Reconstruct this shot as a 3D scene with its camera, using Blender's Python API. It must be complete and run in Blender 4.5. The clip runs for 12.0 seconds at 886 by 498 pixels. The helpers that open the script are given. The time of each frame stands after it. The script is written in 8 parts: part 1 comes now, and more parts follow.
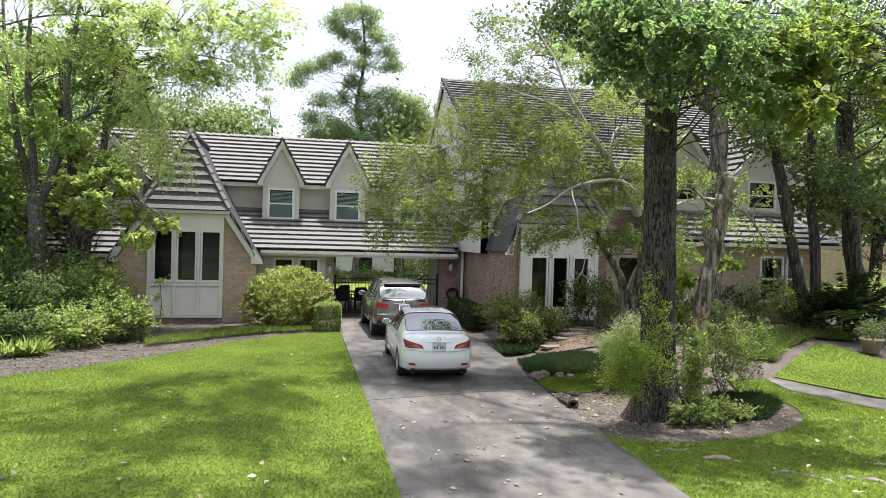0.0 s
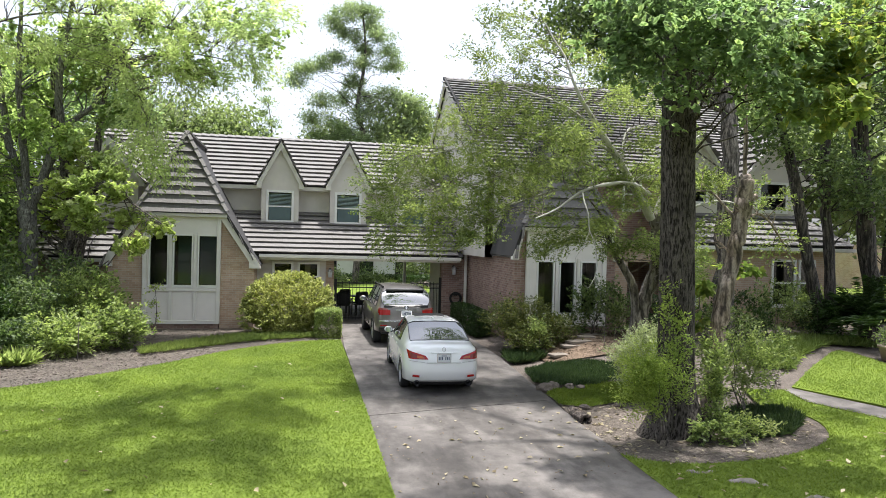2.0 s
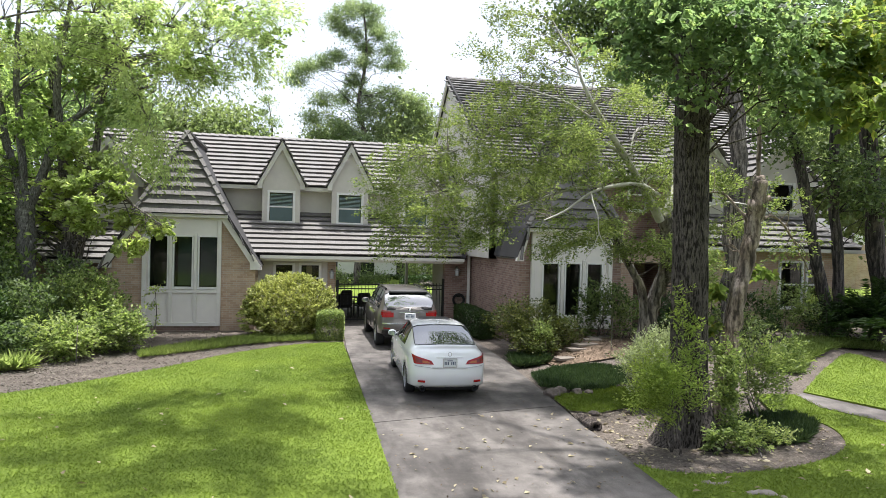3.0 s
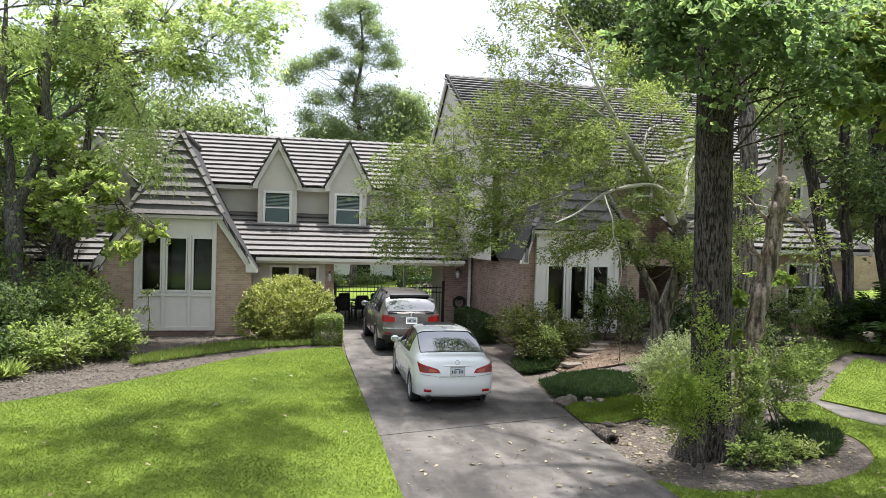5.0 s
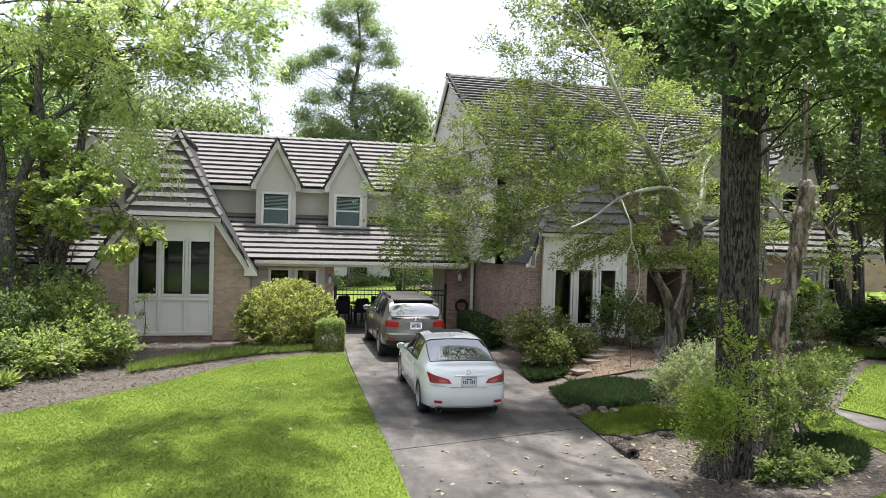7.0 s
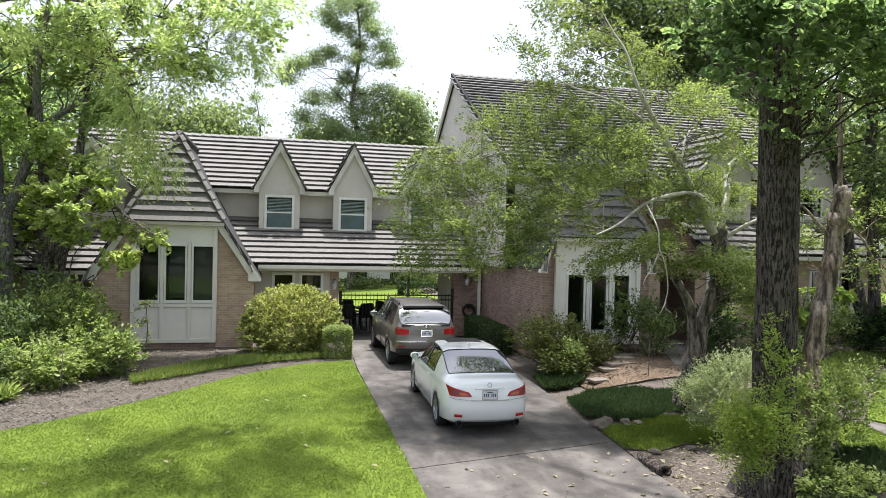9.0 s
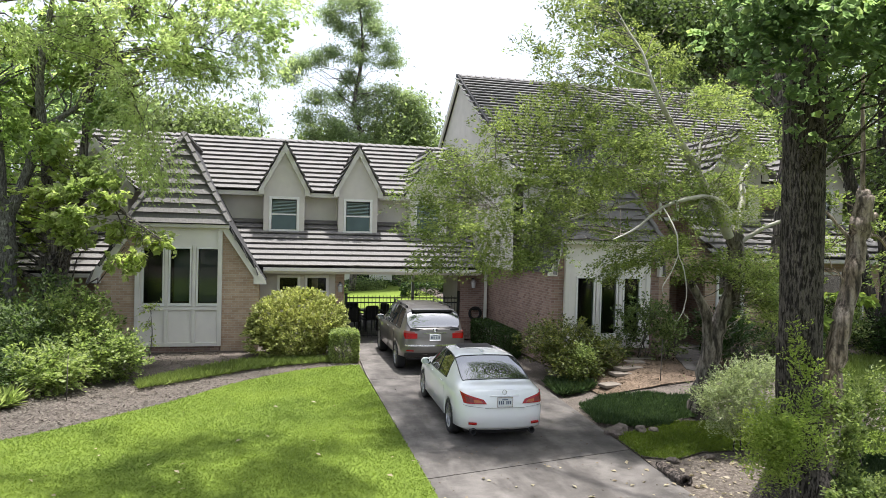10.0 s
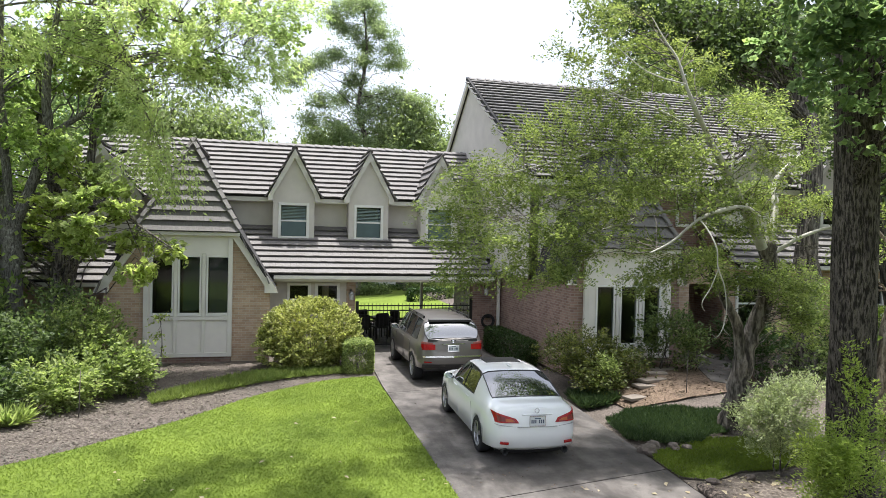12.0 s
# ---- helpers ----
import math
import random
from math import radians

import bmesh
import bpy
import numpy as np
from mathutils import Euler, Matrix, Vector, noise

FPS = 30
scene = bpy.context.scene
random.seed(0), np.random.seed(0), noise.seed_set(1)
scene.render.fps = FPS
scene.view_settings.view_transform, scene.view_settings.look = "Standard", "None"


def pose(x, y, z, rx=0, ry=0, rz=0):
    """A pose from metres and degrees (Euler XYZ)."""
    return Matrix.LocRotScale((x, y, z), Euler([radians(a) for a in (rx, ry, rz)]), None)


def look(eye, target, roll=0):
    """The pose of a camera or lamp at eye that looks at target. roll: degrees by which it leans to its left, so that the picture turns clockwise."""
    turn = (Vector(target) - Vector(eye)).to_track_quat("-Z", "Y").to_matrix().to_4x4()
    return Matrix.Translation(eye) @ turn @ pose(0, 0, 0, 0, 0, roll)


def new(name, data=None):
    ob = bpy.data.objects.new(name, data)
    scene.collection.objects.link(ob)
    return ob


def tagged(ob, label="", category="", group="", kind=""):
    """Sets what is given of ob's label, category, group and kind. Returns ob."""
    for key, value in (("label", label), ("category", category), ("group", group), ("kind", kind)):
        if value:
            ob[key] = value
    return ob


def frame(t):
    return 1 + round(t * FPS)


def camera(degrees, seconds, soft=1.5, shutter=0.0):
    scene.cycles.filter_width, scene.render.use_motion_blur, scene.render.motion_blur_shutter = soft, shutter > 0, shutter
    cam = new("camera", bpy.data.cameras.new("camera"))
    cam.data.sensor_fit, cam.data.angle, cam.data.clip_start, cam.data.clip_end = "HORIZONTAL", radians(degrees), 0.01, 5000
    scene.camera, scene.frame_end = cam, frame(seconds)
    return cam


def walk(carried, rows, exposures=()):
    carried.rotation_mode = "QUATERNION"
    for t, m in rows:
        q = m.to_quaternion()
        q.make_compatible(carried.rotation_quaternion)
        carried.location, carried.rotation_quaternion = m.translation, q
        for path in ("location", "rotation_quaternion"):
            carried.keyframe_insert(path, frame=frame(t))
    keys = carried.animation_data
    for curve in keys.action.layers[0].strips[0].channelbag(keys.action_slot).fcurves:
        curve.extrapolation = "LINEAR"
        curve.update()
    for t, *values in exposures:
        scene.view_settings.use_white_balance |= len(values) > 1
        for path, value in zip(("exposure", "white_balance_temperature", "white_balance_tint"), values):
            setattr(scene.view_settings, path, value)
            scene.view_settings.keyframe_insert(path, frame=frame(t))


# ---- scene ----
cam = camera(66.0, 12.0, soft=0.7)
PATH = [
    (0, (0.137, 0.393, 3.089), (0.551, 2.349, 3.057), 1.6),
    (0.5, (0.154, 0.558, 3.115), (0.568, 2.514, 3.084), 1.6),
    (1, (0.176, 0.709, 3.141), (0.589, 2.666, 3.11), 1.6),
    (1.5, (0.188, 0.865, 3.17), (0.6, 2.822, 3.139), 1.5),
    (2, (0.179, 1.027, 3.205), (0.591, 2.983, 3.173), 1.5),
    (2.5, (0.152, 1.176, 3.231), (0.564, 3.132, 3.199), 1.5),
    (3, (0.118, 1.329, 3.269), (0.531, 3.286, 3.234), 1.5),
    (5, (-0.027, 1.931, 3.324), (0.406, 3.884, 3.289), 1.5),
    (5.5, (-0.075, 2.075, 3.349), (0.364, 4.026, 3.313), 1.5),
    (6, (-0.127, 2.206, 3.376), (0.318, 4.156, 3.34), 1.5),
    (6.5, (-0.188, 2.335, 3.403), (0.262, 4.284, 3.366), 1.5),
    (7, (-0.239, 2.463, 3.431), (0.213, 4.41, 3.393), 1.5),
    (9, (-0.577, 3.004, 3.557), (-0.108, 4.948, 3.519), 1.4),
    (9.5, (-0.676, 3.143, 3.59), (-0.205, 5.087, 3.552), 1.4),
    (10, (-0.788, 3.269, 3.635), (-0.315, 5.212, 3.596), 1.4),
    (10.5, (-0.912, 3.391, 3.671), (-0.438, 5.334, 3.632), 1.4),
    (11, (-1.045, 3.519, 3.724), (-0.568, 5.46, 3.683), 1.4),
    (11.5, (-1.172, 3.645, 3.783), (-0.689, 5.586, 3.743), 1.4),
    (12, (-1.255, 3.792, 3.838), (-0.77, 5.731, 3.8), 1.3),
]
walk(cam, [(t, look(eye, target, roll)) for t, eye, target, roll in PATH], [(0.0, 1.13, 6050, 12), (12.0, 1.11, 6050, 12)])

# ---- light: high sun over the right-hand end of the house, thin bright haze ----
SUN_AZ, SUN_EL = 58.0, 82.5      # degrees from +y towards +x, and above the horizon
world = bpy.data.worlds.new("sky")
scene.world = world
world.use_nodes = True
wn = world.node_tree.nodes
sky = wn.new("ShaderNodeTexSky")
sky.sky_type, sky.sun_disc = "NISHITA", False
sky.sun_elevation, sky.sun_rotation = radians(SUN_EL), radians(SUN_AZ)
sky.air_density, sky.dust_density, sky.ozone_density = 1.0, 4.0, 1.0
wn["Background"].inputs["Strength"].default_value = 0.148
haze = wn.new("ShaderNodeHueSaturation")       # thin white haze
haze.inputs["Saturation"].default_value = 0.35
world.node_tree.links.new(sky.outputs["Color"], haze.inputs["Color"])
world.node_tree.links.new(haze.outputs["Color"], wn["Background"].inputs["Color"])
sun_data = bpy.data.lights.new("sun", "SUN")
sun_data.energy, sun_data.angle, sun_data.color = 3.9, radians(1.5), (1.0, 0.95, 0.86)
sun = new("sun", sun_data)
SUN_WAY = Vector((math.sin(radians(SUN_AZ)) * math.cos(radians(SUN_EL)), math.cos(radians(SUN_AZ)) * math.cos(radians(SUN_EL)), math.sin(radians(SUN_EL))))
sun.matrix_world = look(SUN_WAY * 60, (0, 0, 0))

# ---- materials ----
def nodes_of(name):
    m = bpy.data.materials.new(name)
    m.use_nodes = True
    t = m.node_tree
    return m, t, t.nodes, t.links, t.nodes["Principled BSDF"]


def setv(node, **kw):
    for k, v in kw.items():
        node.inputs[k.replace("_", " ")].default_value = v
    return node


def noise_tex(t, scale, detail=4.0, rough=0.6, coord="Object", stretch=(1, 1, 1)):
    tc = t.nodes.new("ShaderNodeTexCoord")
    mp = t.nodes.new("ShaderNodeMapping")
    mp.inputs["Scale"].default_value = stretch
    n = t.nodes.new("ShaderNodeTexNoise")
    setv(n, Scale=scale, Detail=detail, Roughness=rough)
    t.links.new(tc.outputs[coord], mp.inputs["Vector"])
    t.links.new(mp.outputs["Vector"], n.inputs["Vector"])
    return n


def ramp(t, src, stops):
    r = t.nodes.new("ShaderNodeValToRGB")
    el = r.color_ramp.elements
    while len(el) < len(stops):
        el.new(0.5)
    for e, (p, c) in zip(el, stops):
        e.position, e.color = p, (*c, 1) if len(c) == 3 else c
    t.links.new(src, r.inputs["Fac"])
    return r


def mix(t, a, b, fac, mode="MIX"):
    m = t.nodes.new("ShaderNodeMix")
    m.data_type, m.blend_type = "RGBA", mode
    for sock, v in ((m.inputs[0], fac), (m.inputs[6], a), (m.inputs[7], b)):
        if isinstance(v, (int, float)):
            sock.default_value = v
        elif isinstance(v, (tuple, list)):
            sock.default_value = (*v, 1)
        else:
            t.links.new(v, sock)
    return m.outputs[2]


def bump(t, height, bsdf, strength=0.3, dist=0.02):
    b = t.nodes.new("ShaderNodeBump")
    setv(b, Strength=strength, Distance=dist)
    t.links.new(height, b.inputs["Height"])
    t.links.new(b.outputs["Normal"], bsdf.inputs["Normal"])


def plain(name, col, rough=0.6, metal=0.0, var=0.12, scale=6.0, bmp=0.1, spec=0.5, coat=0.0, bscale=60.0):
    """A painted, stone or metal surface with two scales of variation."""
    m, t, n, l, b = nodes_of(name)
    big = noise_tex(t, scale * 0.3, 3.0)
    fine = noise_tex(t, bscale, 4.0)
    lo, hi = tuple(c * (1 - var) for c in col), tuple(min(1, c * (1 + var)) for c in col)
    c1 = ramp(t, big.outputs["Fac"], [(0.3, lo), (0.7, hi)]).outputs["Color"]
    c2 = ramp(t, fine.outputs["Fac"], [(0.3, (1 - var * 0.7,) * 3), (0.7, (1, 1, 1))]).outputs["Color"]
    l.new(mix(t, c1, c2, 1.0, "MULTIPLY"), b.inputs["Base Color"])
    setv(b, Roughness=rough, Metallic=metal)
    b.inputs["Specular IOR Level"].default_value = spec
    b.inputs["Coat Weight"].default_value = coat
    if bmp:
        bump(t, fine.outputs["Fac"], b, bmp, 0.01)
    return m


def leafy(name, dark, light, trans=0.45, rough=0.45, yellow=None, scale=0.5):
    """Leaves: each island its own green, lit through from behind."""
    m, t, n, l, b = nodes_of(name)
    geo = n.new("ShaderNodeNewGeometry")
    stops = [(0.0, dark), (0.75, light), (1.0, yellow or light)]
    c = ramp(t, geo.outputs["Random Per Island"], stops).outputs["Color"]
    big = noise_tex(t, scale, 2.0)
    c = mix(t, c, ramp(t, big.outputs["Fac"], [(0.3, (0.7, 0.75, 0.7)), (0.7, (1.15, 1.1, 1.0))]).outputs["Color"], 1.0, "MULTIPLY")
    l.new(c, b.inputs["Base Color"])
    setv(b, Roughness=rough)
    b.inputs["Specular IOR Level"].default_value = 0.35
    tr = n.new("ShaderNodeBsdfTranslucent")
    l.new(mix(t, c, (1.24, 1.34, 0.88), 1.0, "MULTIPLY"), tr.inputs["Color"])
    ms = n.new("ShaderNodeMixShader")
    ms.inputs[0].default_value = trans
    l.new(b.outputs[0], ms.inputs[1])
    l.new(tr.outputs[0], ms.inputs[2])
    l.new(ms.outputs[0], n["Material Output"].inputs["Surface"])
    return m


def bark(name, dark, light, scale=9.0, strength=0.9):
    """Bark: long broken ridges with dark furrows between, and a fine grain."""
    m, t, n, l, b = nodes_of(name)
    ridge = noise_tex(t, scale * 0.62, 3.0, 0.55, stretch=(1, 1, 0.13))
    flake = noise_tex(t, scale * 0.9, 4.0, 0.6, stretch=(1, 1, 0.45))
    grain = noise_tex(t, 60, 5.0, stretch=(1, 1, 0.4))
    tone = noise_tex(t, 1.6, 3.0)
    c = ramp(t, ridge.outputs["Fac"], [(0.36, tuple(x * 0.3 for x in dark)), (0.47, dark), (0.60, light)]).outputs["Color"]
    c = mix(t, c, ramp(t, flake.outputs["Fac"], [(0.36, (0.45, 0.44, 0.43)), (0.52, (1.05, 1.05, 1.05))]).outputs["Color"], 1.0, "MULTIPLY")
    c = mix(t, c, ramp(t, grain.outputs["Fac"], [(0.3, (0.75, 0.75, 0.75)), (0.72, (1.2, 1.2, 1.2))]).outputs["Color"], 1.0, "MULTIPLY")
    c = mix(t, c, ramp(t, tone.outputs["Fac"], [(0.35, (0.85, 0.86, 0.9)), (0.65, (1.12, 1.06, 1.0))]).outputs["Color"], 1.0, "MULTIPLY")
    l.new(c, b.inputs["Base Color"])
    setv(b, Roughness=0.95)
    h = n.new("ShaderNodeMath")
    h.operation = "MULTIPLY_ADD"
    h.inputs[1].default_value = 0.5
    l.new(flake.outputs["Fac"], h.inputs[0])
    l.new(ridge.outputs["Fac"], h.inputs[2])
    bump(t, h.outputs[0], b, strength, 0.08)
    return m


def plated_bark(name, plate, furrow, wide=42.0, tall=0.2, lichen=None):
    """Old bark: short upright plates between broken dark furrows, a scaly grain and a grey bloom."""
    m, t, n, l, b = nodes_of(name)
    gap = noise_tex(t, wide, 3.0, 0.55, stretch=(1, 1, tall))
    crack = noise_tex(t, wide * 1.9, 3.0, 0.6, stretch=(1, 1, tall * 1.3))
    grain = noise_tex(t, 110, 6.0, 0.7, stretch=(1, 1, 0.35))
    tone = noise_tex(t, 2.2, 5.0)
    body = ramp(t, tone.outputs["Fac"], [(0.3, tuple(x * 0.75 for x in plate)), (0.5, plate), (0.7, tuple(x * 1.3 for x in plate))]).outputs["Color"]
    body = mix(t, body, ramp(t, grain.outputs["Fac"], [(0.32, (0.6, 0.59, 0.58)), (0.66, (1.2, 1.19, 1.17))]).outputs["Color"], 1.0, "MULTIPLY")
    if lichen:
        patch = noise_tex(t, 5.5, 5.0, 0.65)
        body = mix(t, body, lichen, ramp(t, patch.outputs["Fac"], [(0.56, (0, 0, 0)), (0.66, (0.8, 0.8, 0.8))]).outputs["Color"])
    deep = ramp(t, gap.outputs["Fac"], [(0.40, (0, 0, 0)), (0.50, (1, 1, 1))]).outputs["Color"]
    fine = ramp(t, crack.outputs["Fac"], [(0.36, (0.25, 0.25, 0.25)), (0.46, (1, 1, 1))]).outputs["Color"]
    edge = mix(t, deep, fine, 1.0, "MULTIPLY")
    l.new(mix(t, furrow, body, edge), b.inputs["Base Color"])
    setv(b, Roughness=0.95)
    b.inputs["Specular IOR Level"].default_value = 0.2
    h = n.new("ShaderNodeMath")
    h.operation = "MULTIPLY_ADD"
    h.inputs[1].default_value = 0.2
    l.new(grain.outputs["Fac"], h.inputs[0])
    l.new(edge, h.inputs[2])
    bump(t, h.outputs[0], b, 0.9, 0.025)
    return m


def brickwork(name, c1, c2, mortar):
    m, t, n, l, b = nodes_of(name)
    tc, sep, comb = n.new("ShaderNodeTexCoord"), n.new("ShaderNodeSeparateXYZ"), n.new("ShaderNodeCombineXYZ")
    add = n.new("ShaderNodeMath")
    l.new(tc.outputs["Object"], sep.inputs[0])
    l.new(sep.outputs[0], add.inputs[0])
    l.new(sep.outputs[1], add.inputs[1])
    l.new(add.outputs[0], comb.inputs[0])
    l.new(sep.outputs[2], comb.inputs[1])
    br = n.new("ShaderNodeTexBrick")
    setv(br, Scale=1.0, Mortar_Size=0.007, Mortar_Smooth=0.2, Bias=-0.1, Brick_Width=0.21, Row_Height=0.072)
    br.inputs["Color1"].default_value, br.inputs["Color2"].default_value, br.inputs["Mortar"].default_value = (*c1, 1), (*c2, 1), (*mortar, 1)
    l.new(comb.outputs[0], br.inputs["Vector"])
    st = noise_tex(t, 0.9, 4.0)
    fine = noise_tex(t, 70, 3.0)
    c = mix(t, br.outputs["Color"], ramp(t, st.outputs["Fac"], [(0.3, (0.78, 0.76, 0.74)), (0.7, (1.1, 1.08, 1.05))]).outputs["Color"], 1.0, "MULTIPLY")
    c = mix(t, c, ramp(t, fine.outputs["Fac"], [(0.3, (0.85, 0.85, 0.85)), (0.7, (1.08, 1.08, 1.08))]).outputs["Color"], 1.0, "MULTIPLY")
    l.new(c, b.inputs["Base Color"])
    setv(b, Roughness=0.9)
    inv = n.new("ShaderNodeMath")
    inv.operation = "SUBTRACT"
    inv.inputs[0].default_value = 1.0
    l.new(br.outputs["Fac"], inv.inputs[1])
    bump(t, inv.outputs[0], b, 0.6, 0.012)
    return m


def shingle_mat(name, lo, hi):
    """Weathered shake tiles: every piece differs a little, streaked down the slope."""
    m, t, n, l, b = nodes_of(name)
    oi = n.new("ShaderNodeObjectInfo")
    geo = n.new("ShaderNodeNewGeometry")
    add = n.new("ShaderNodeMath")
    add.operation = "ADD"
    l.new(oi.outputs["Random"], add.inputs[0])
    l.new(geo.outputs["Random Per Island"], add.inputs[1])
    fr = n.new("ShaderNodeMath")
    fr.operation = "FRACT"
    l.new(add.outputs[0], fr.inputs[0])
    c = ramp(t, fr.outputs[0], [(0.0, lo), (1.0, hi)]).outputs["Color"]
    s = noise_tex(t, 14, 4.0, stretch=(3, 0.6, 1))
    c = mix(t, c, ramp(t, s.outputs["Fac"], [(0.3, (0.8, 0.79, 0.78)), (0.7, (1.1, 1.1, 1.1))]).outputs["Color"], 1.0, "MULTIPLY")
    l.new(c, b.inputs["Base Color"])
    setv(b, Roughness=0.75)
    bump(t, s.outputs["Fac"], b, 0.35, 0.01)
    return m


def concrete_mat():
    m, t, n, l, b = nodes_of("driveway_concrete")
    big, mid, fine = noise_tex(t, 0.35, 4.0), noise_tex(t, 2.2, 6.0, 0.7), noise_tex(t, 90, 4.0)
    c = ramp(t, big.outputs["Fac"], [(0.34, (0.068, 0.060, 0.054)), (0.62, (0.162, 0.145, 0.131))]).outputs["Color"]
    c = mix(t, c, ramp(t, mid.outputs["Fac"], [(0.35, (0.62, 0.61, 0.6)), (0.6, (1.05, 1.05, 1.05))]).outputs["Color"], 1.0, "MULTIPLY")
    c = mix(t, c, ramp(t, fine.outputs["Fac"], [(0.3, (0.8, 0.8, 0.8)), (0.7, (1.12, 1.12, 1.12))]).outputs["Color"], 1.0, "MULTIPLY")
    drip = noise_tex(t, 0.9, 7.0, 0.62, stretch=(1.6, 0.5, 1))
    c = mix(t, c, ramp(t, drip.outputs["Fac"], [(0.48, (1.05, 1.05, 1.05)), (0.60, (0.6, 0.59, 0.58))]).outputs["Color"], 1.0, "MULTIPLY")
    l.new(c, b.inputs["Base Color"])
    setv(b, Roughness=0.85)
    bump(t, fine.outputs["Fac"], b, 0.25, 0.006)
    return m


def ground_mat(name, cols, s1, s2, bmp=0.5):
    m, t, n, l, b = nodes_of(name)
    big, fine = noise_tex(t, s1, 5.0), noise_tex(t, s2, 6.0, 0.75)
    c = ramp(t, fine.outputs["Fac"], [(0.28, cols[0]), (0.5, cols[1]), (0.72, cols[2])]).outputs["Color"]
    c = mix(t, c, ramp(t, big.outputs["Fac"], [(0.3, (0.75, 0.75, 0.72)), (0.7, (1.15, 1.12, 1.1))]).outputs["Color"], 1.0, "MULTIPLY")
    l.new(c, b.inputs["Base Color"])
    setv(b, Roughness=0.95)
    b.inputs["Specular IOR Level"].default_value = 0.2
    bump(t, fine.outputs["Fac"], b, bmp, 0.03)
    return m


def glass_mat(name, tint=(0.02, 0.025, 0.03), rough=0.02):
    """Dark tinted glass, mirror-smooth."""
    m, t, n, l, b = nodes_of(name)
    w = noise_tex(t, 1.2, 2.0)
    l.new(ramp(t, w.outputs["Fac"], [(0.3, tint), (0.7, tuple(x * 1.5 for x in tint))]).outputs["Color"], b.inputs["Base Color"])
    setv(b, Roughness=rough)
    b.inputs["Specular IOR Level"].default_value = 1.0
    bump(t, w.outputs["Fac"], b, 0.02, 0.01)
    return m


def pane_mat(name):
    """A thin clear pane: see-through, with a mirror's share of reflection that grows at low angles."""
    m, t, n, l, b = nodes_of(name)
    fr = n.new("ShaderNodeFresnel")
    fr.inputs["IOR"].default_value = 1.5
    w = noise_tex(t, 1.1, 2.0)
    tr, gl, ms = n.new("ShaderNodeBsdfTransparent"), n.new("ShaderNodeBsdfGlossy"), n.new("ShaderNodeMixShader")
    tr.inputs["Color"].default_value = (0.78, 0.82, 0.80, 1)
    gl.inputs["Roughness"].default_value = 0.015
    bp = n.new("ShaderNodeBump")
    setv(bp, Strength=0.03, Distance=0.01)
    l.new(w.outputs["Fac"], bp.inputs["Height"])
    l.new(bp.outputs["Normal"], gl.inputs["Normal"])
    mul = n.new("ShaderNodeMath")
    mul.operation = "MULTIPLY"
    mul.inputs[1].default_value = 0.6
    l.new(fr.outputs[0], mul.inputs[0])
    l.new(mul.outputs[0], ms.inputs[0])
    l.new(tr.outputs[0], ms.inputs[1])
    l.new(gl.outputs[0], ms.inputs[2])
    l.new(ms.outputs[0], n["Material Output"].inputs["Surface"])
    return m


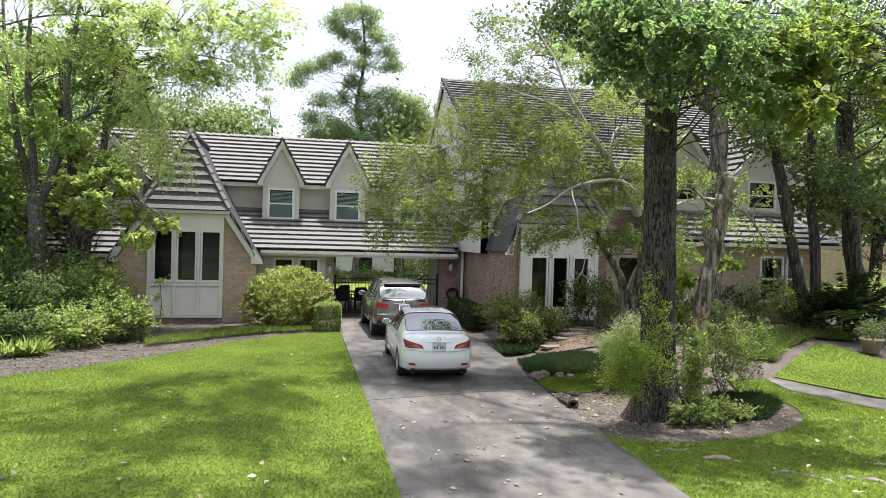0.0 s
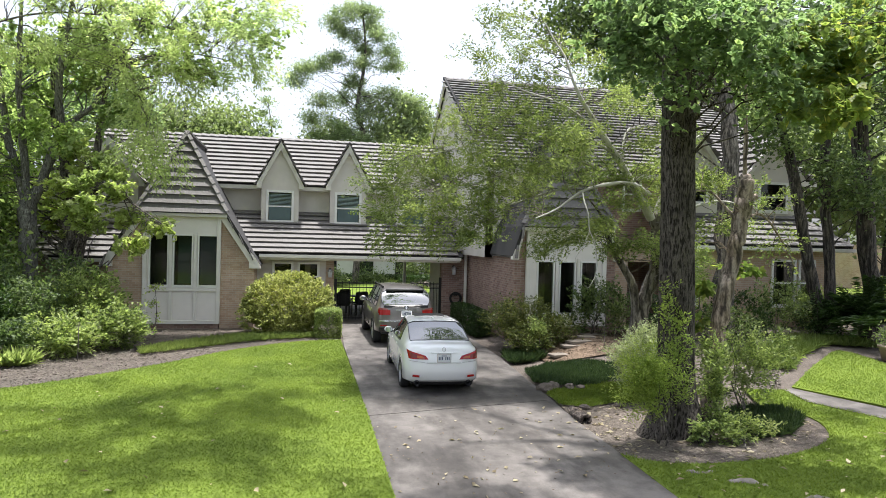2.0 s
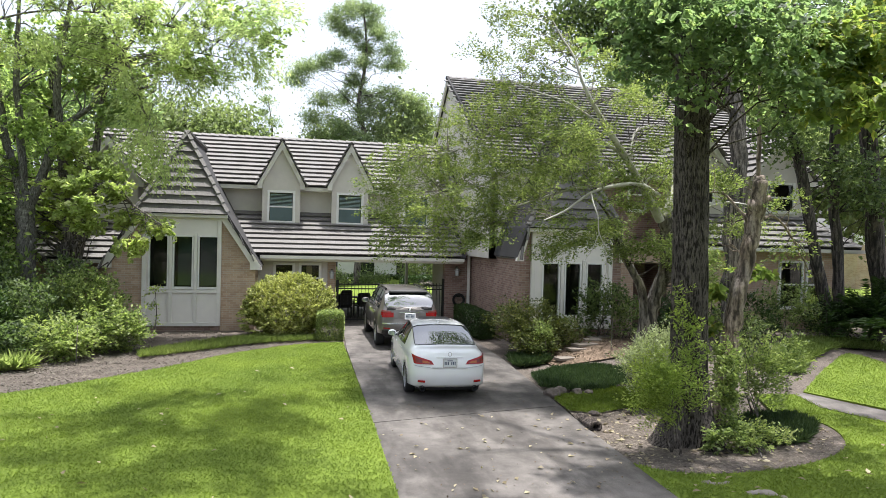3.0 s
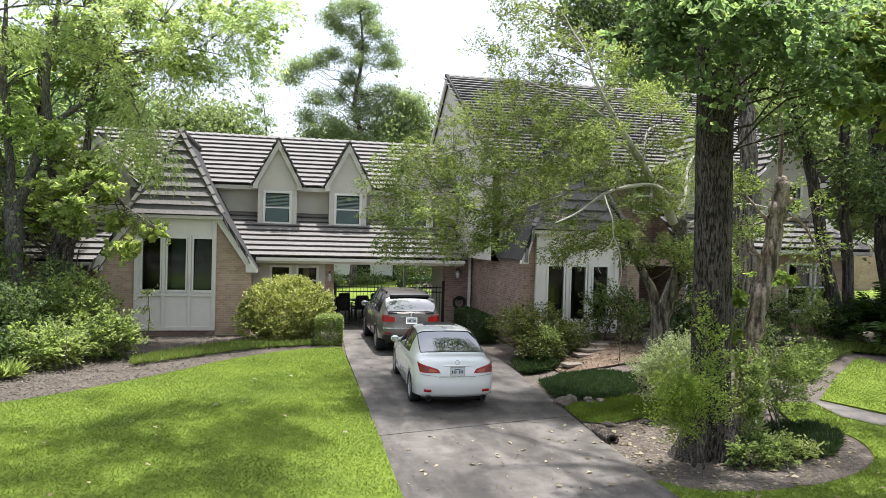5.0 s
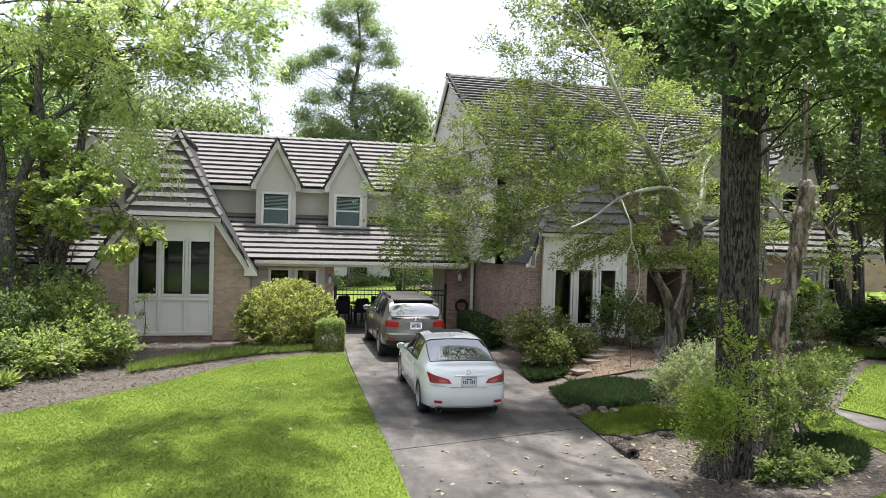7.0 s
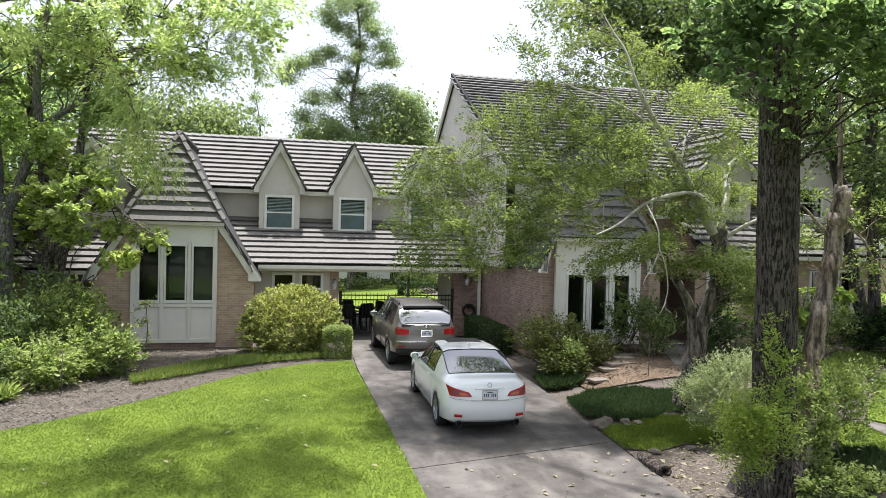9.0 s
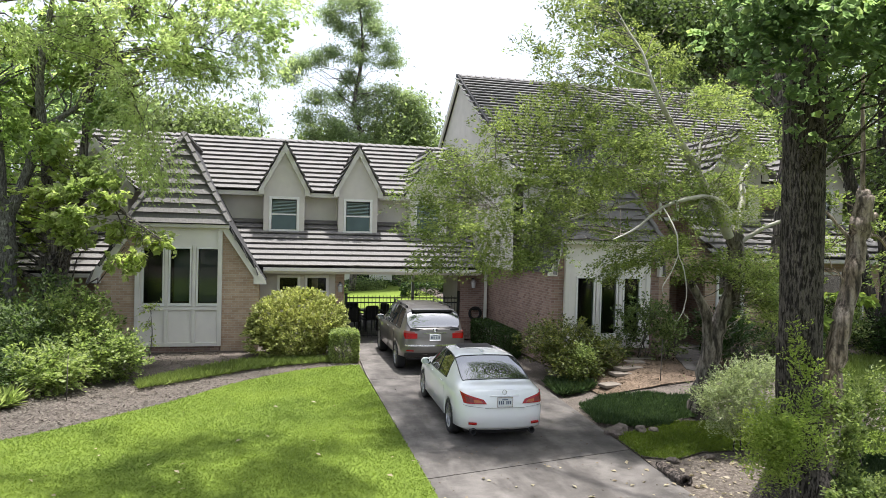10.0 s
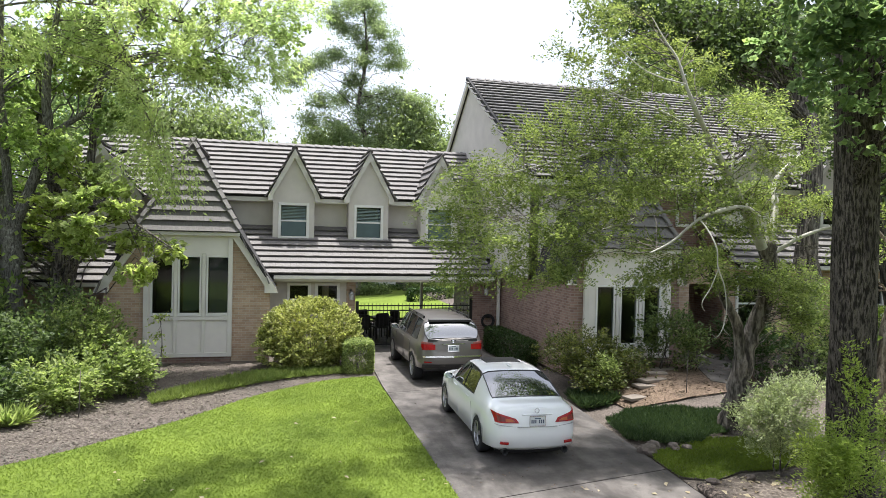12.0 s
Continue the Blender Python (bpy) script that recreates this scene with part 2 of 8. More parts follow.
M = {
    "trim": plain("trim_paint", (0.70, 0.67, 0.62), 0.55, var=0.06, bscale=40),
    "panel": plain("grey_panel_paint", (0.74, 0.70, 0.655), 0.6, var=0.05, bscale=50),
    "stucco": plain("grey_stucco", (0.60, 0.56, 0.515), 0.85, var=0.07, bmp=0.35, bscale=110),
    "white": plain("white_paint", (0.74, 0.73, 0.70), 0.5, var=0.05),
    "brick": brickwork("brick", (0.42, 0.295, 0.21), (0.53, 0.40, 0.30), (0.50, 0.45, 0.38)),
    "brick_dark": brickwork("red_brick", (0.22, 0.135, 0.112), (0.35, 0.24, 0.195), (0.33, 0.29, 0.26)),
    "tile": shingle_mat("roof_tile", (0.156, 0.146, 0.139), (0.175, 0.164, 0.157)),
    "underlay": plain("roof_underlay", (0.035, 0.033, 0.033), 0.9),
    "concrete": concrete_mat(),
    "joint": plain("joint_filler", (0.06, 0.05, 0.045), 0.9),
    "lawn": ground_mat("lawn", ((0.108, 0.155, 0.02), (0.132, 0.186, 0.026), (0.154, 0.211, 0.032)), 0.5, 30),
    "mulch": ground_mat("mulch", ((0.05, 0.041, 0.034), (0.125, 0.106, 0.092), (0.225, 0.196, 0.172)), 1.2, 28, 1.0),
    "dirt": ground_mat("bare_earth", ((0.05, 0.04, 0.034), (0.125, 0.105, 0.09), (0.235, 0.208, 0.182)), 2.2, 14, 1.0),
    "soil": ground_mat("leaf_litter", ((0.06, 0.04, 0.03), (0.17, 0.125, 0.09), (0.29, 0.22, 0.165)), 1.0, 22, 1.0),
    "glass": pane_mat("window_glass"),
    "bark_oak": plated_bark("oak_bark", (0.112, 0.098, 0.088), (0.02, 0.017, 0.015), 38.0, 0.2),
    "bark_lichen": plated_bark("lichened_bark", (0.21, 0.205, 0.19), (0.085, 0.08, 0.072), 34.0, 0.22, (0.42, 0.42, 0.38)),
    "bark_grey": bark("grey_bark", (0.10, 0.088, 0.076), (0.24, 0.215, 0.19), 26, 0.6),
    "bark_snag": bark("weathered_wood", (0.20, 0.158, 0.126), (0.34, 0.285, 0.235), 22, 0.4),
    "bark_pale": plain("pale_bark", (0.46, 0.44, 0.39), 0.85, var=0.25, scale=8, bmp=0.4, bscale=25),
    "bark_smooth": bark("smooth_grey_bark", (0.11, 0.096, 0.082), (0.235, 0.212, 0.185), 20, 0.4),
    "bark_dark": bark("dark_bark", (0.04, 0.034, 0.03), (0.11, 0.095, 0.082), 26, 0.7),
    "leaf_lime": leafy("lime_leaf", (0.22, 0.27, 0.10), (0.50, 0.55, 0.26), 0.76),
    "leaf_oak": leafy("oak_leaf", (0.125, 0.18, 0.105), (0.235, 0.305, 0.185), 0.78, yellow=(0.29, 0.345, 0.16)),
    "leaf_sunlit": leafy("sunlit_leaf", (0.13, 0.18, 0.055), (0.25, 0.31, 0.10), 0.7, yellow=(0.40, 0.37, 0.10)),
    "leaf_gum": leafy("gum_leaf", (0.15, 0.215, 0.08), (0.40, 0.48, 0.21), 0.72),
    "leaf_pecan": leafy("pale_narrow_leaf", (0.33, 0.39, 0.19), (0.58, 0.63, 0.38), 0.76),
    "leaf_olive": leafy("olive_leaf", (0.085, 0.12, 0.045), (0.30, 0.345, 0.13), 0.6),
    "leaf_azalea": leafy("azalea_leaf", (0.034, 0.046, 0.014), (0.15, 0.17, 0.05), 0.42, yellow=(0.22, 0.22, 0.06)),
    "leaf_sage": leafy("sage_leaf", (0.22, 0.255, 0.15), (0.46, 0.50, 0.33), 0.5),
    "leaf_shrub": leafy("shrub_leaf", (0.05, 0.085, 0.03), (0.28, 0.34, 0.14), 0.42),
    "leaf_bush": leafy("bush_leaf", (0.11, 0.14, 0.035), (0.52, 0.53, 0.21), 0.35),
    "leaf_mid": leafy("mid_green_leaf", (0.042, 0.07, 0.028), (0.165, 0.22, 0.088), 0.46),
    "leaf_dark": leafy("dark_leaf", (0.018, 0.042, 0.010), (0.05, 0.09, 0.02), 0.3),
    # Needles paled in their colour for the haze of distance.
    "needle": leafy("pine_needle", (0.17, 0.22, 0.135), (0.38, 0.44, 0.29), 0.6),
    "fern": leafy("feathery_leaf", (0.2, 0.27, 0.06), (0.42, 0.49, 0.14), 0.6),
    "blade": leafy("grass_blade", (0.126, 0.178, 0.025), (0.181, 0.24, 0.037), 0.42, 0.6),
    "border": leafy("border_blade", (0.14, 0.19, 0.045), (0.28, 0.34, 0.12), 0.5, 0.6),
    "mondo": leafy("dark_grass", (0.03, 0.06, 0.028), (0.09, 0.135, 0.058), 0.35),
    "fallen": leafy("fallen_leaf", (0.17, 0.13, 0.085), (0.42, 0.36, 0.26), 0.2),
    "brown_leaf": leafy("brown_leaf", (0.075, 0.05, 0.036), (0.185, 0.135, 0.098), 0.1, 0.8),
    "chip": leafy("bark_chip", (0.05, 0.041, 0.035), (0.17, 0.15, 0.132), 0.0, 0.9),
    "chip_pale": leafy("dry_mulch", (0.10, 0.084, 0.07), (0.25, 0.215, 0.185), 0.0, 0.9),
    "leaf_fresh": leafy("fresh_leaf", (0.09, 0.135, 0.045), (0.40, 0.46, 0.185), 0.52),
    "terracotta": plain("pale_clay", (0.38, 0.30, 0.24), 0.85),
    "stone": plain("flagstone", (0.22, 0.185, 0.15), 0.85, var=0.2, bmp=0.4),
    "iron": plain("black_iron", (0.015, 0.015, 0.016), 0.45, 0.3),
    # Leaf of the far trees, with distance haze put into its pale colour.
    "far_leaf": leafy("far_leaf", (0.14, 0.18, 0.085), (0.30, 0.35, 0.18), 0.55),
}

# ---- building helpers ----
def mesh_ob(name, verts, faces, material, parent=None, label="", smooth=False):
    me = bpy.data.meshes.new(name)
    me.from_pydata([tuple(v) for v in verts], [], faces)
    me.update()
    if smooth:
        me.polygons.foreach_set("use_smooth", [True] * len(me.polygons))
    if material:
        me.materials.append(material)
    ob = new(name, me)
    ob.parent = parent
    return tagged(ob, label)


def part(name, bm, material, parent, label=""):
    me = bpy.data.meshes.new(name)
    bm.to_mesh(me)
    bm.free()
    me.materials.append(material)
    ob = new(name, me)
    ob.parent = parent
    return tagged(ob, label)


def thing(name, label, category, at=(0, 0, 0), group="", kind="", turn=0.0):
    ob = new(name)
    ob.matrix_world = pose(*at, 0, 0, turn)
    ob.empty_display_size = 0.2
    return tagged(ob, label, category, group, kind)


def add_box(bm, lo, hi, bevel=0.0, m=None):
    r = bmesh.ops.create_cube(bm, size=1.0)
    vs = r["verts"]
    for v in vs:
        v.co = Vector([l + (c + 0.5) * (h - l) for c, l, h in zip(v.co, lo, hi)])
        if m is not None:
            v.co = m @ v.co
    if bevel:
        es = {e for v in vs for e in v.link_edges}
        bmesh.ops.bevel(bm, geom=list(es), offset=bevel, segments=1, affect="EDGES")
    return bm


def boxes(name, lst, material, parent, label="", bevel=0.0):
    bm = bmesh.new()
    for lo, hi in lst:
        add_box(bm, lo, hi, bevel)
    return part(name, bm, material, parent, label)


def prism(name, outline, axis, a, b, material, parent=None, label="", bevel=0.0):
    """A flat outline pulled from a to b along an axis. Outline pairs are the two other axes in order."""
    bm = bmesh.new()
    def at3(p, d):
        return {"x": (d, p[0], p[1]), "y": (p[0], d, p[1]), "z": (p[0], p[1], d)}[axis]
    v1 = [bm.verts.new(at3(p, a)) for p in outline]
    v2 = [bm.verts.new(at3(p, b)) for p in outline]
    bm.faces.new(v1)
    bm.faces.new(v2[::-1])
    n = len(outline)
    for i in range(n):
        bm.faces.new((v1[(i + 1) % n], v1[i], v2[i], v2[(i + 1) % n]))
    bmesh.ops.recalc_face_normals(bm, faces=bm.faces)
    if bevel:
        bmesh.ops.bevel(bm, geom=list(bm.edges), offset=bevel, segments=1, affect="EDGES")
    return part(name, bm, material, parent, label)


def beam(name, p, q, w, h, material, parent, label="", up=(0, 0, 1)):
    """A straight board from p to q, w wide across and h deep."""
    p, q = Vector(p), Vector(q)
    z = (q - p).normalized()
    x = z.cross(Vector(up)).normalized()
    y = x.cross(z)
    m = Matrix((x, y, z)).transposed().to_4x4()
    m.translation = p
    bm = bmesh.new()
    add_box(bm, (-w / 2, -h / 2, 0), (w / 2, h / 2, (q - p).length), min(w, h) * 0.12, m)
    return part(name, bm, material, parent, label)


class Tubes:
    """Tapered round limbs, gathered into one mesh."""
    def __init__(self, sides=7):
        self.v, self.f, self.n = [], [], sides

    def add(self, pts, radii, sides=None):
        n = sides or self.n
        pts = [Vector(p) for p in pts]
        base = len(self.v)
        ref = Vector((1, 0, 0))
        for i, p in enumerate(pts):
            d = (pts[min(i + 1, len(pts) - 1)] - pts[max(i - 1, 0)]).normalized()
            x = (ref - d * ref.dot(d))
            x = x.normalized() if x.length > 1e-3 else Vector((0, 1, 0))
            y = d.cross(x)
            for k in range(n):
                a = 2 * math.pi * k / n
                self.v.append(p + (x * math.cos(a) + y * math.sin(a)) * radii[i])
        for i in range(len(pts) - 1):
            for k in range(n):
                a, b = base + i * n + k, base + i * n + (k + 1) % n
                self.f.append((a, b, b + n, a + n))
        self.f.append(tuple(base + (len(pts) - 1) * n + k for k in range(n)))

    def done(self, name, material, parent, label=""):
        return mesh_ob(name, self.v, self.f, material, parent, label, True)


def leaves(name, centres, size, material, parent, label="", aspect=0.5, up=0.3, droop=0.0, lobes=1, seed=1, spread=0.35, along=None):
    """Small folded leaves at the given centres, one mesh; lobes 3 gives a hand-shaped leaf."""
    rng = np.random.default_rng(seed)
    c = np.asarray(centres, float)
    n = len(c)
    d = rng.normal(size=(n, 3)) if along is None else along + rng.normal(size=(n, 3)) * 0.35
    d[:, 2] -= droop
    d /= np.linalg.norm(d, axis=1)[:, None] + 1e-9
    nrm = rng.normal(size=(n, 3))
    nrm[:, 2] = np.abs(nrm[:, 2]) + up
    side = np.cross(d, nrm)
    side /= np.linalg.norm(side, axis=1)[:, None] + 1e-9
    nrm = np.cross(side, d)
    s = (size * (1 + spread * rng.uniform(-1, 1, n)))[:, None]
    V, F = [], []
    per = 4
    for k in range(lobes):
        a = (k - (lobes - 1) / 2) * 0.95
        dd, ss = d * math.cos(a) + side * math.sin(a), side * math.cos(a) - d * math.sin(a)
        ln = s * (1.0 if abs(a) < 0.1 else 0.8)
        w = ln * aspect * 0.5
        lift = nrm * ln * 0.12
        V.append(np.stack([c, c + dd * ln * 0.45 + ss * w + lift, c + dd * ln, c + dd * ln * 0.45 - ss * w + lift], 1))
    V = np.concatenate(V, 1).reshape(-1, 3)
    q = np.arange(n * lobes) * per
    tri = np.stack([q, q + 1, q + 2, q, q + 2, q + 3], 1).reshape(-1)
    me = bpy.data.meshes.new(name)
    me.vertices.add(len(V))
    me.vertices.foreach_set("co", V.reshape(-1))
    me.loops.add(len(tri))
    me.loops.foreach_set("vertex_index", tri.astype(np.int32))
    nt = len(tri) // 3
    me.polygons.add(nt)
    me.polygons.foreach_set("loop_start", np.arange(nt, dtype=np.int32) * 3)
    me.polygons.foreach_set("loop_total", np.full(nt, 3, dtype=np.int32))
    me.update(calc_edges=True)
    me.materials.append(material)
    ob = new(name, me)
    ob.parent = parent
    return tagged(ob, label)


def clumps(blobs, rng, per, clump_r, shell=0.5, flat=0.7):
    """Leaf places in clumps inside ellipsoids (centre, radii, clump count). Returns places and clump centres."""
    pts, mids = [], []
    for centre, radii, count in blobs:
        v = rng.normal(size=(count, 3))
        v /= np.linalg.norm(v, axis=1)[:, None]
        r = shell + (1 - shell) * rng.uniform(0, 1, count) ** 0.7
        m = np.array(centre) + v * r[:, None] * np.array(radii)
        mids.append(m)
        k = rng.normal(size=(count, per, 3)) * clump_r * np.array([1, 1, flat])
        k *= (0.6 + 0.8 * rng.uniform(size=(count, 1, 1)))
        pts.append((m[:, None, :] + k).reshape(-1, 3))
    return np.concatenate(pts), np.concatenate(mids)


def wander(p, q, rng, steps=5, sway=0.08):
    p, q = np.array(p, float), np.array(q, float)
    L = np.linalg.norm(q - p)
    out = []
    for i in range(steps + 1):
        f = i / steps
        w = rng.normal(size=3) * sway * L * math.sin(math.pi * f) * 0.6
        out.append(p + (q - p) * f + w + np.array([0, 0, 0.06 * L * math.sin(math.pi * f)]))
    return out


def sprays(mids, ways, rng, per, length, width, droop):
    """Leaf places and headings along short leafy shoots, two ranks to a shoot."""
    n = len(mids)
    d = ways + rng.normal(size=(n, 3)) * np.array([0.55, 0.55, 0.22])
    d[:, 2] -= droop
    d /= np.linalg.norm(d, axis=1)[:, None] + 1e-9
    side = np.cross(d, np.array([0, 0, 1.0]) + rng.normal(size=(n, 3)) * 0.35)
    side /= np.linalg.norm(side, axis=1)[:, None] + 1e-9
    ln = length * rng.uniform(0.55, 1.3, n)
    f = rng.uniform(0, 1, (n, per))
    sg = np.where(rng.uniform(size=(n, per)) < 0.5, -1.0, 1.0)
    off = sg * width * (0.25 + 0.75 * rng.uniform(size=(n, per))) * (1.1 - 0.75 * f)
    p = mids[:, None, :] + d[:, None, :] * ((f - 0.35) * ln[:, None])[:, :, None] + side[:, None, :] * off[:, :, None]
    p[:, :, 2] -= droop * 0.5 * ln[:, None] * f ** 2
    p += rng.normal(size=(n, per, 3)) * np.array([0.02, 0.02, 0.03]) * (length / 0.4)
    al = d[:, None, :] * 0.7 + side[:, None, :] * sg[:, :, None] * 0.8
    return p.reshape(-1, 3), al.reshape(-1, 3) * 1.6


def tree(name, label, stems, blobs, bark_m, leaf_m, per=60, clump_r=0.35, leaf=0.09, aspect=0.5, lobes=1, twigs=0.5, seed=1,
         twig_r=0.018, shell=0.5, up=0.3, droop=0.0, flat=0.7, group="", sides=9, limb_m=None, spray=None, trunk_mesh=None, knot=0.12, reach=9.0):
    """A tree: tapered stems given as (points, radii), twigs out to every leaf clump, and the leaves.
    spray: (length, width, droop) of the leafy shoots, in place of loose clumps."""
    rng = np.random.default_rng(seed)
    top = thing(name, label, "tree", (0, 0, 0), group)
    nodes = []
    for i, (pts, rad) in enumerate(stems):
        tb = Tubes(sides if i == 0 else max(6, sides - 2))
        ctrl = [tuple(p) + (r,) for p, r in zip(pts, rad)]
        smooth = curve_pts(ctrl, 5)
        fine = [np.array(q[:3]) + rng.normal(size=3) * q[3] * knot for q in smooth]
        fr = [max(0.003, q[3] * (1 + 0.06 * rng.normal())) for q in smooth]
        fine[0], fine[-1] = np.array(pts[0]), np.array(pts[-1])
        if i == 0 and trunk_mesh:
            trunk_mesh(top, pts, rad)
        else:
            tb.add(fine, fr)
            tb.done("trunk" if i == 0 else "limb", bark_m if i == 0 or max(rad) > 0.1 or not limb_m else limb_m, top)
        if max(rad) > 0.0245 or i == 0:
            nodes += [(p, r) for p, r in zip(fine[2:], fr[2:])]
    places, mids = clumps(blobs, rng, 1 if spray else per, 0.0 if spray else clump_r, shell, flat)
    npos, nrad = np.array([n[0] for n in nodes]), np.array([n[1] for n in nodes])
    tb, pick = Tubes(4), np.random.default_rng(seed + 50)
    ways = np.zeros((len(mids), 3))
    for q, m in enumerate(mids):
        low = npos[:, 2] < m[2] + 0.3
        dist = np.linalg.norm(npos - m, axis=1) + np.where(low, 0, 3.0)
        k = int(np.argmin(dist))
        ways[q] = (m - npos[k]) / (np.linalg.norm(m - npos[k]) + 1e-6)
        if rng.uniform() > twigs or dist[k] > reach:
            continue
        near = np.flatnonzero(dist < dist[k] * 1.3 + 0.15)
        k = int(near[pick.integers(len(near))])
        w = wander(npos[k], m, rng, 5)
        r0 = min(nrad[k] * 0.6, twig_r * (1 + 0.3 * min(dist[k], 3.0)))
        tb.add(w, [r0 + (0.004 - r0) * i / 5 for i in range(6)])
    if tb.v:
        tagged(tb.done("branchwork", bark_m, top), kind="stuff")
    along = None
    if spray:
        places, along = sprays(mids, ways, rng, per, *spray)
    leaves("crown", places, leaf, leaf_m, top, "", aspect, up, droop, lobes, seed + 7, 0.35, along)
    return top


def curve_pts(ctrl, n=8):
    """A smooth line through the control points."""
    out = []
    P = [ctrl[0]] + list(ctrl) + [ctrl[-1]]
    for i in range(1, len(P) - 2):
        for k in range(n):
            t = k / n
            a, b, c, d = (np.array(P[i + j], float) for j in (-1, 0, 1, 2))
            out.append(tuple(0.5 * (2 * b + (c - a) * t + (2 * a - 5 * b + 4 * c - d) * t * t + (3 * b - a - 3 * c + d) * t ** 3)))
    out.append(tuple(ctrl[-1]))
    return out

# ---- ground ----
def smooth01(f):
    f = max(0.0, min(1.0, f))
    return f * f * (3 - 2 * f)


def rise(x, y):
    """The beds on the far side of the driveway lie a little higher towards the house."""
    return 0.5 * smooth01((y - 14.5) / 5.0) * smooth01((x - 6.0) / 2.0)


def ground_sheet():
    xs = [-1500, -300, -80, -30] + [-14 + 0.5 * i for i in range(73)] + [30, 50, 120, 300, 1500]
    ys = [-1500, -300, -60, -20, -8] + [-4 + 0.5 * i for i in range(80)] + [40, 50, 80, 300, 1500]
    v, f = [], []
    for y in ys:
        for x in xs:
            near = -14 <= x <= 22 and -4 <= y <= 30
            v.append((x, y, rise(x, y) + (0.03 * noise.noise((x * 0.9, y * 0.9, 0)) - 0.03 if near else -0.03)))
    n = len(xs)
    for j in range(len(ys) - 1):
        for i in range(n - 1):
            a = j * n + i
            f.append((a, a + 1, a + n + 1, a + n))
    ob = mesh_ob("ground", v, f, M["mulch"], None, "", True)
    return tagged(ob, "grey-brown mulch and leaf litter over flat ground", "ground", "", "structure")


def pad(name, outline, z, thick, material, label, category, cell=1.0, follow=True):
    """A sheet with the given outline, cut into cells and laid along the ground."""
    bm = bmesh.new()
    bm.faces.new([bm.verts.new((x, y, 0)) for x, y in outline])
    x0, x1 = min(p[0] for p in outline), max(p[0] for p in outline)
    y0, y1 = min(p[1] for p in outline), max(p[1] for p in outline)
    for axis, a, b in ((0, x0, x1), (1, y0, y1)):
        k = a + cell
        while k < b:
            co, no = [0, 0, 0], [0, 0, 0]
            co[axis], no[axis] = k, 1
            bmesh.ops.bisect_plane(bm, geom=list(bm.verts) + list(bm.edges) + list(bm.faces), plane_co=co, plane_no=no)
            k += cell
    bmesh.ops.triangulate(bm, faces=bm.faces)
    bmesh.ops.recalc_face_normals(bm, faces=bm.faces)
    if sum(fc.normal.z for fc in bm.faces) < 0:
        bmesh.ops.reverse_faces(bm, faces=bm.faces)
    r = bmesh.ops.extrude_face_region(bm, geom=list(bm.faces))
    up = [g for g in r["geom"] if isinstance(g, bmesh.types.BMVert)]
    for v in up:
        v.co.z = thick
    for v in bm.verts:
        v.co.z += z + (rise(v.co.x, v.co.y) if follow else 0)
    bmesh.ops.recalc_face_normals(bm, faces=bm.faces)
    ob = part(name, bm, material, None)
    return tagged(ob, label, category, "", "structure")


def inside_poly(poly, xs, ys):
    res = np.zeros(len(xs), bool)
    n = len(poly)
    for i in range(n):
        (x1, y1), (x2, y2) = poly[i], poly[(i + 1) % n]
        cond = (y1 > ys) != (y2 > ys)
        with np.errstate(divide="ignore", invalid="ignore"):
            xi = (x2 - x1) * (ys - y1) / (y2 - y1 + 1e-12) + x1
        res ^= cond & (xs < xi)
    return res


ground_sheet()
DRIVE_L = [(1.36, -7.0), (1.38, 8.4), (1.44, 13.0), (1.50, 20.9), (1.58, 22.6), (1.62, 33.0)]
DRIVE_R = [(4.75, -7.0), (4.86, 7.9), (5.08, 12.6), (5.32, 15.5), (5.56, 18.9), (5.62, 23.8), (5.62, 33.0)]
LAWN_EDGE = curve_pts([(-9.5, 13.6), (-7.2, 14.7), (-5.71, 15.65), (-4.41, 16.7), (-2.94, 18.3), (-1.6, 20.1), (-0.27, 21.3), (0.6, 21.75), (1.47, 21.95)], 6)
LAWN_LEFT = [(-40.0, -7.0), (1.362, -7.0), (1.382, 8.4), (1.442, 13.0)] + LAWN_EDGE[::-1] + [(-14.0, 12.5), (-40.0, 12.0)]
BED_EDGE = curve_pts([(4.97, 10.45), (5.25, 10.12), (5.75, 9.9), (6.6, 9.88), (7.6, 10.08), (8.6, 10.55), (9.25, 11.2), (9.6, 12.1), (9.2, 12.9)], 6)
LAWN_NEAR = [(4.748, -7.0), (40, -7.0), (40, 6.0), (14.0, 9.5), (11.18, 11.4), (10.52, 13.1), (10.8, 14.22), (9.9, 14.4), (9.2, 12.9)] + BED_EDGE[::-1][1:] + [(4.858, 7.9)]
LAWN_STRIP = [(5.22, 13.5), (5.7, 13.25), (6.4, 13.55), (7.2, 13.5), (8.2, 13.9), (9.6, 14.3), (8.6, 14.9), (7.8, 15.15), (7.0, 15.3), (6.2, 14.95), (5.5, 14.75), (5.28, 14.4)]
LAWN_FAR = curve_pts([(11.2, 14.5), (12.7, 15.8), (13.9, 16.7), (15.0, 17.4), (15.4, 16.9), (15.7, 15.9), (17.2, 14.8), (20, 13.6), (30, 12)], 5) + [(30, 8.0), (14.6, 10.2), (12.0, 12.4)]
pad("lawn", LAWN_LEFT, 0.0, 0.035, M["lawn"], "bright green mown lawn beside the driveway", "lawn", 2.0)
pad("lawn", LAWN_NEAR, 0.0, 0.035, M["lawn"], "mown lawn with fallen leaves under the big tree", "lawn", 2.0)
pad("lawn", LAWN_STRIP, 0.0, 0.02, M["mulch"], "bare earth with thin grass beside the tree bed", "ground", 1.0)
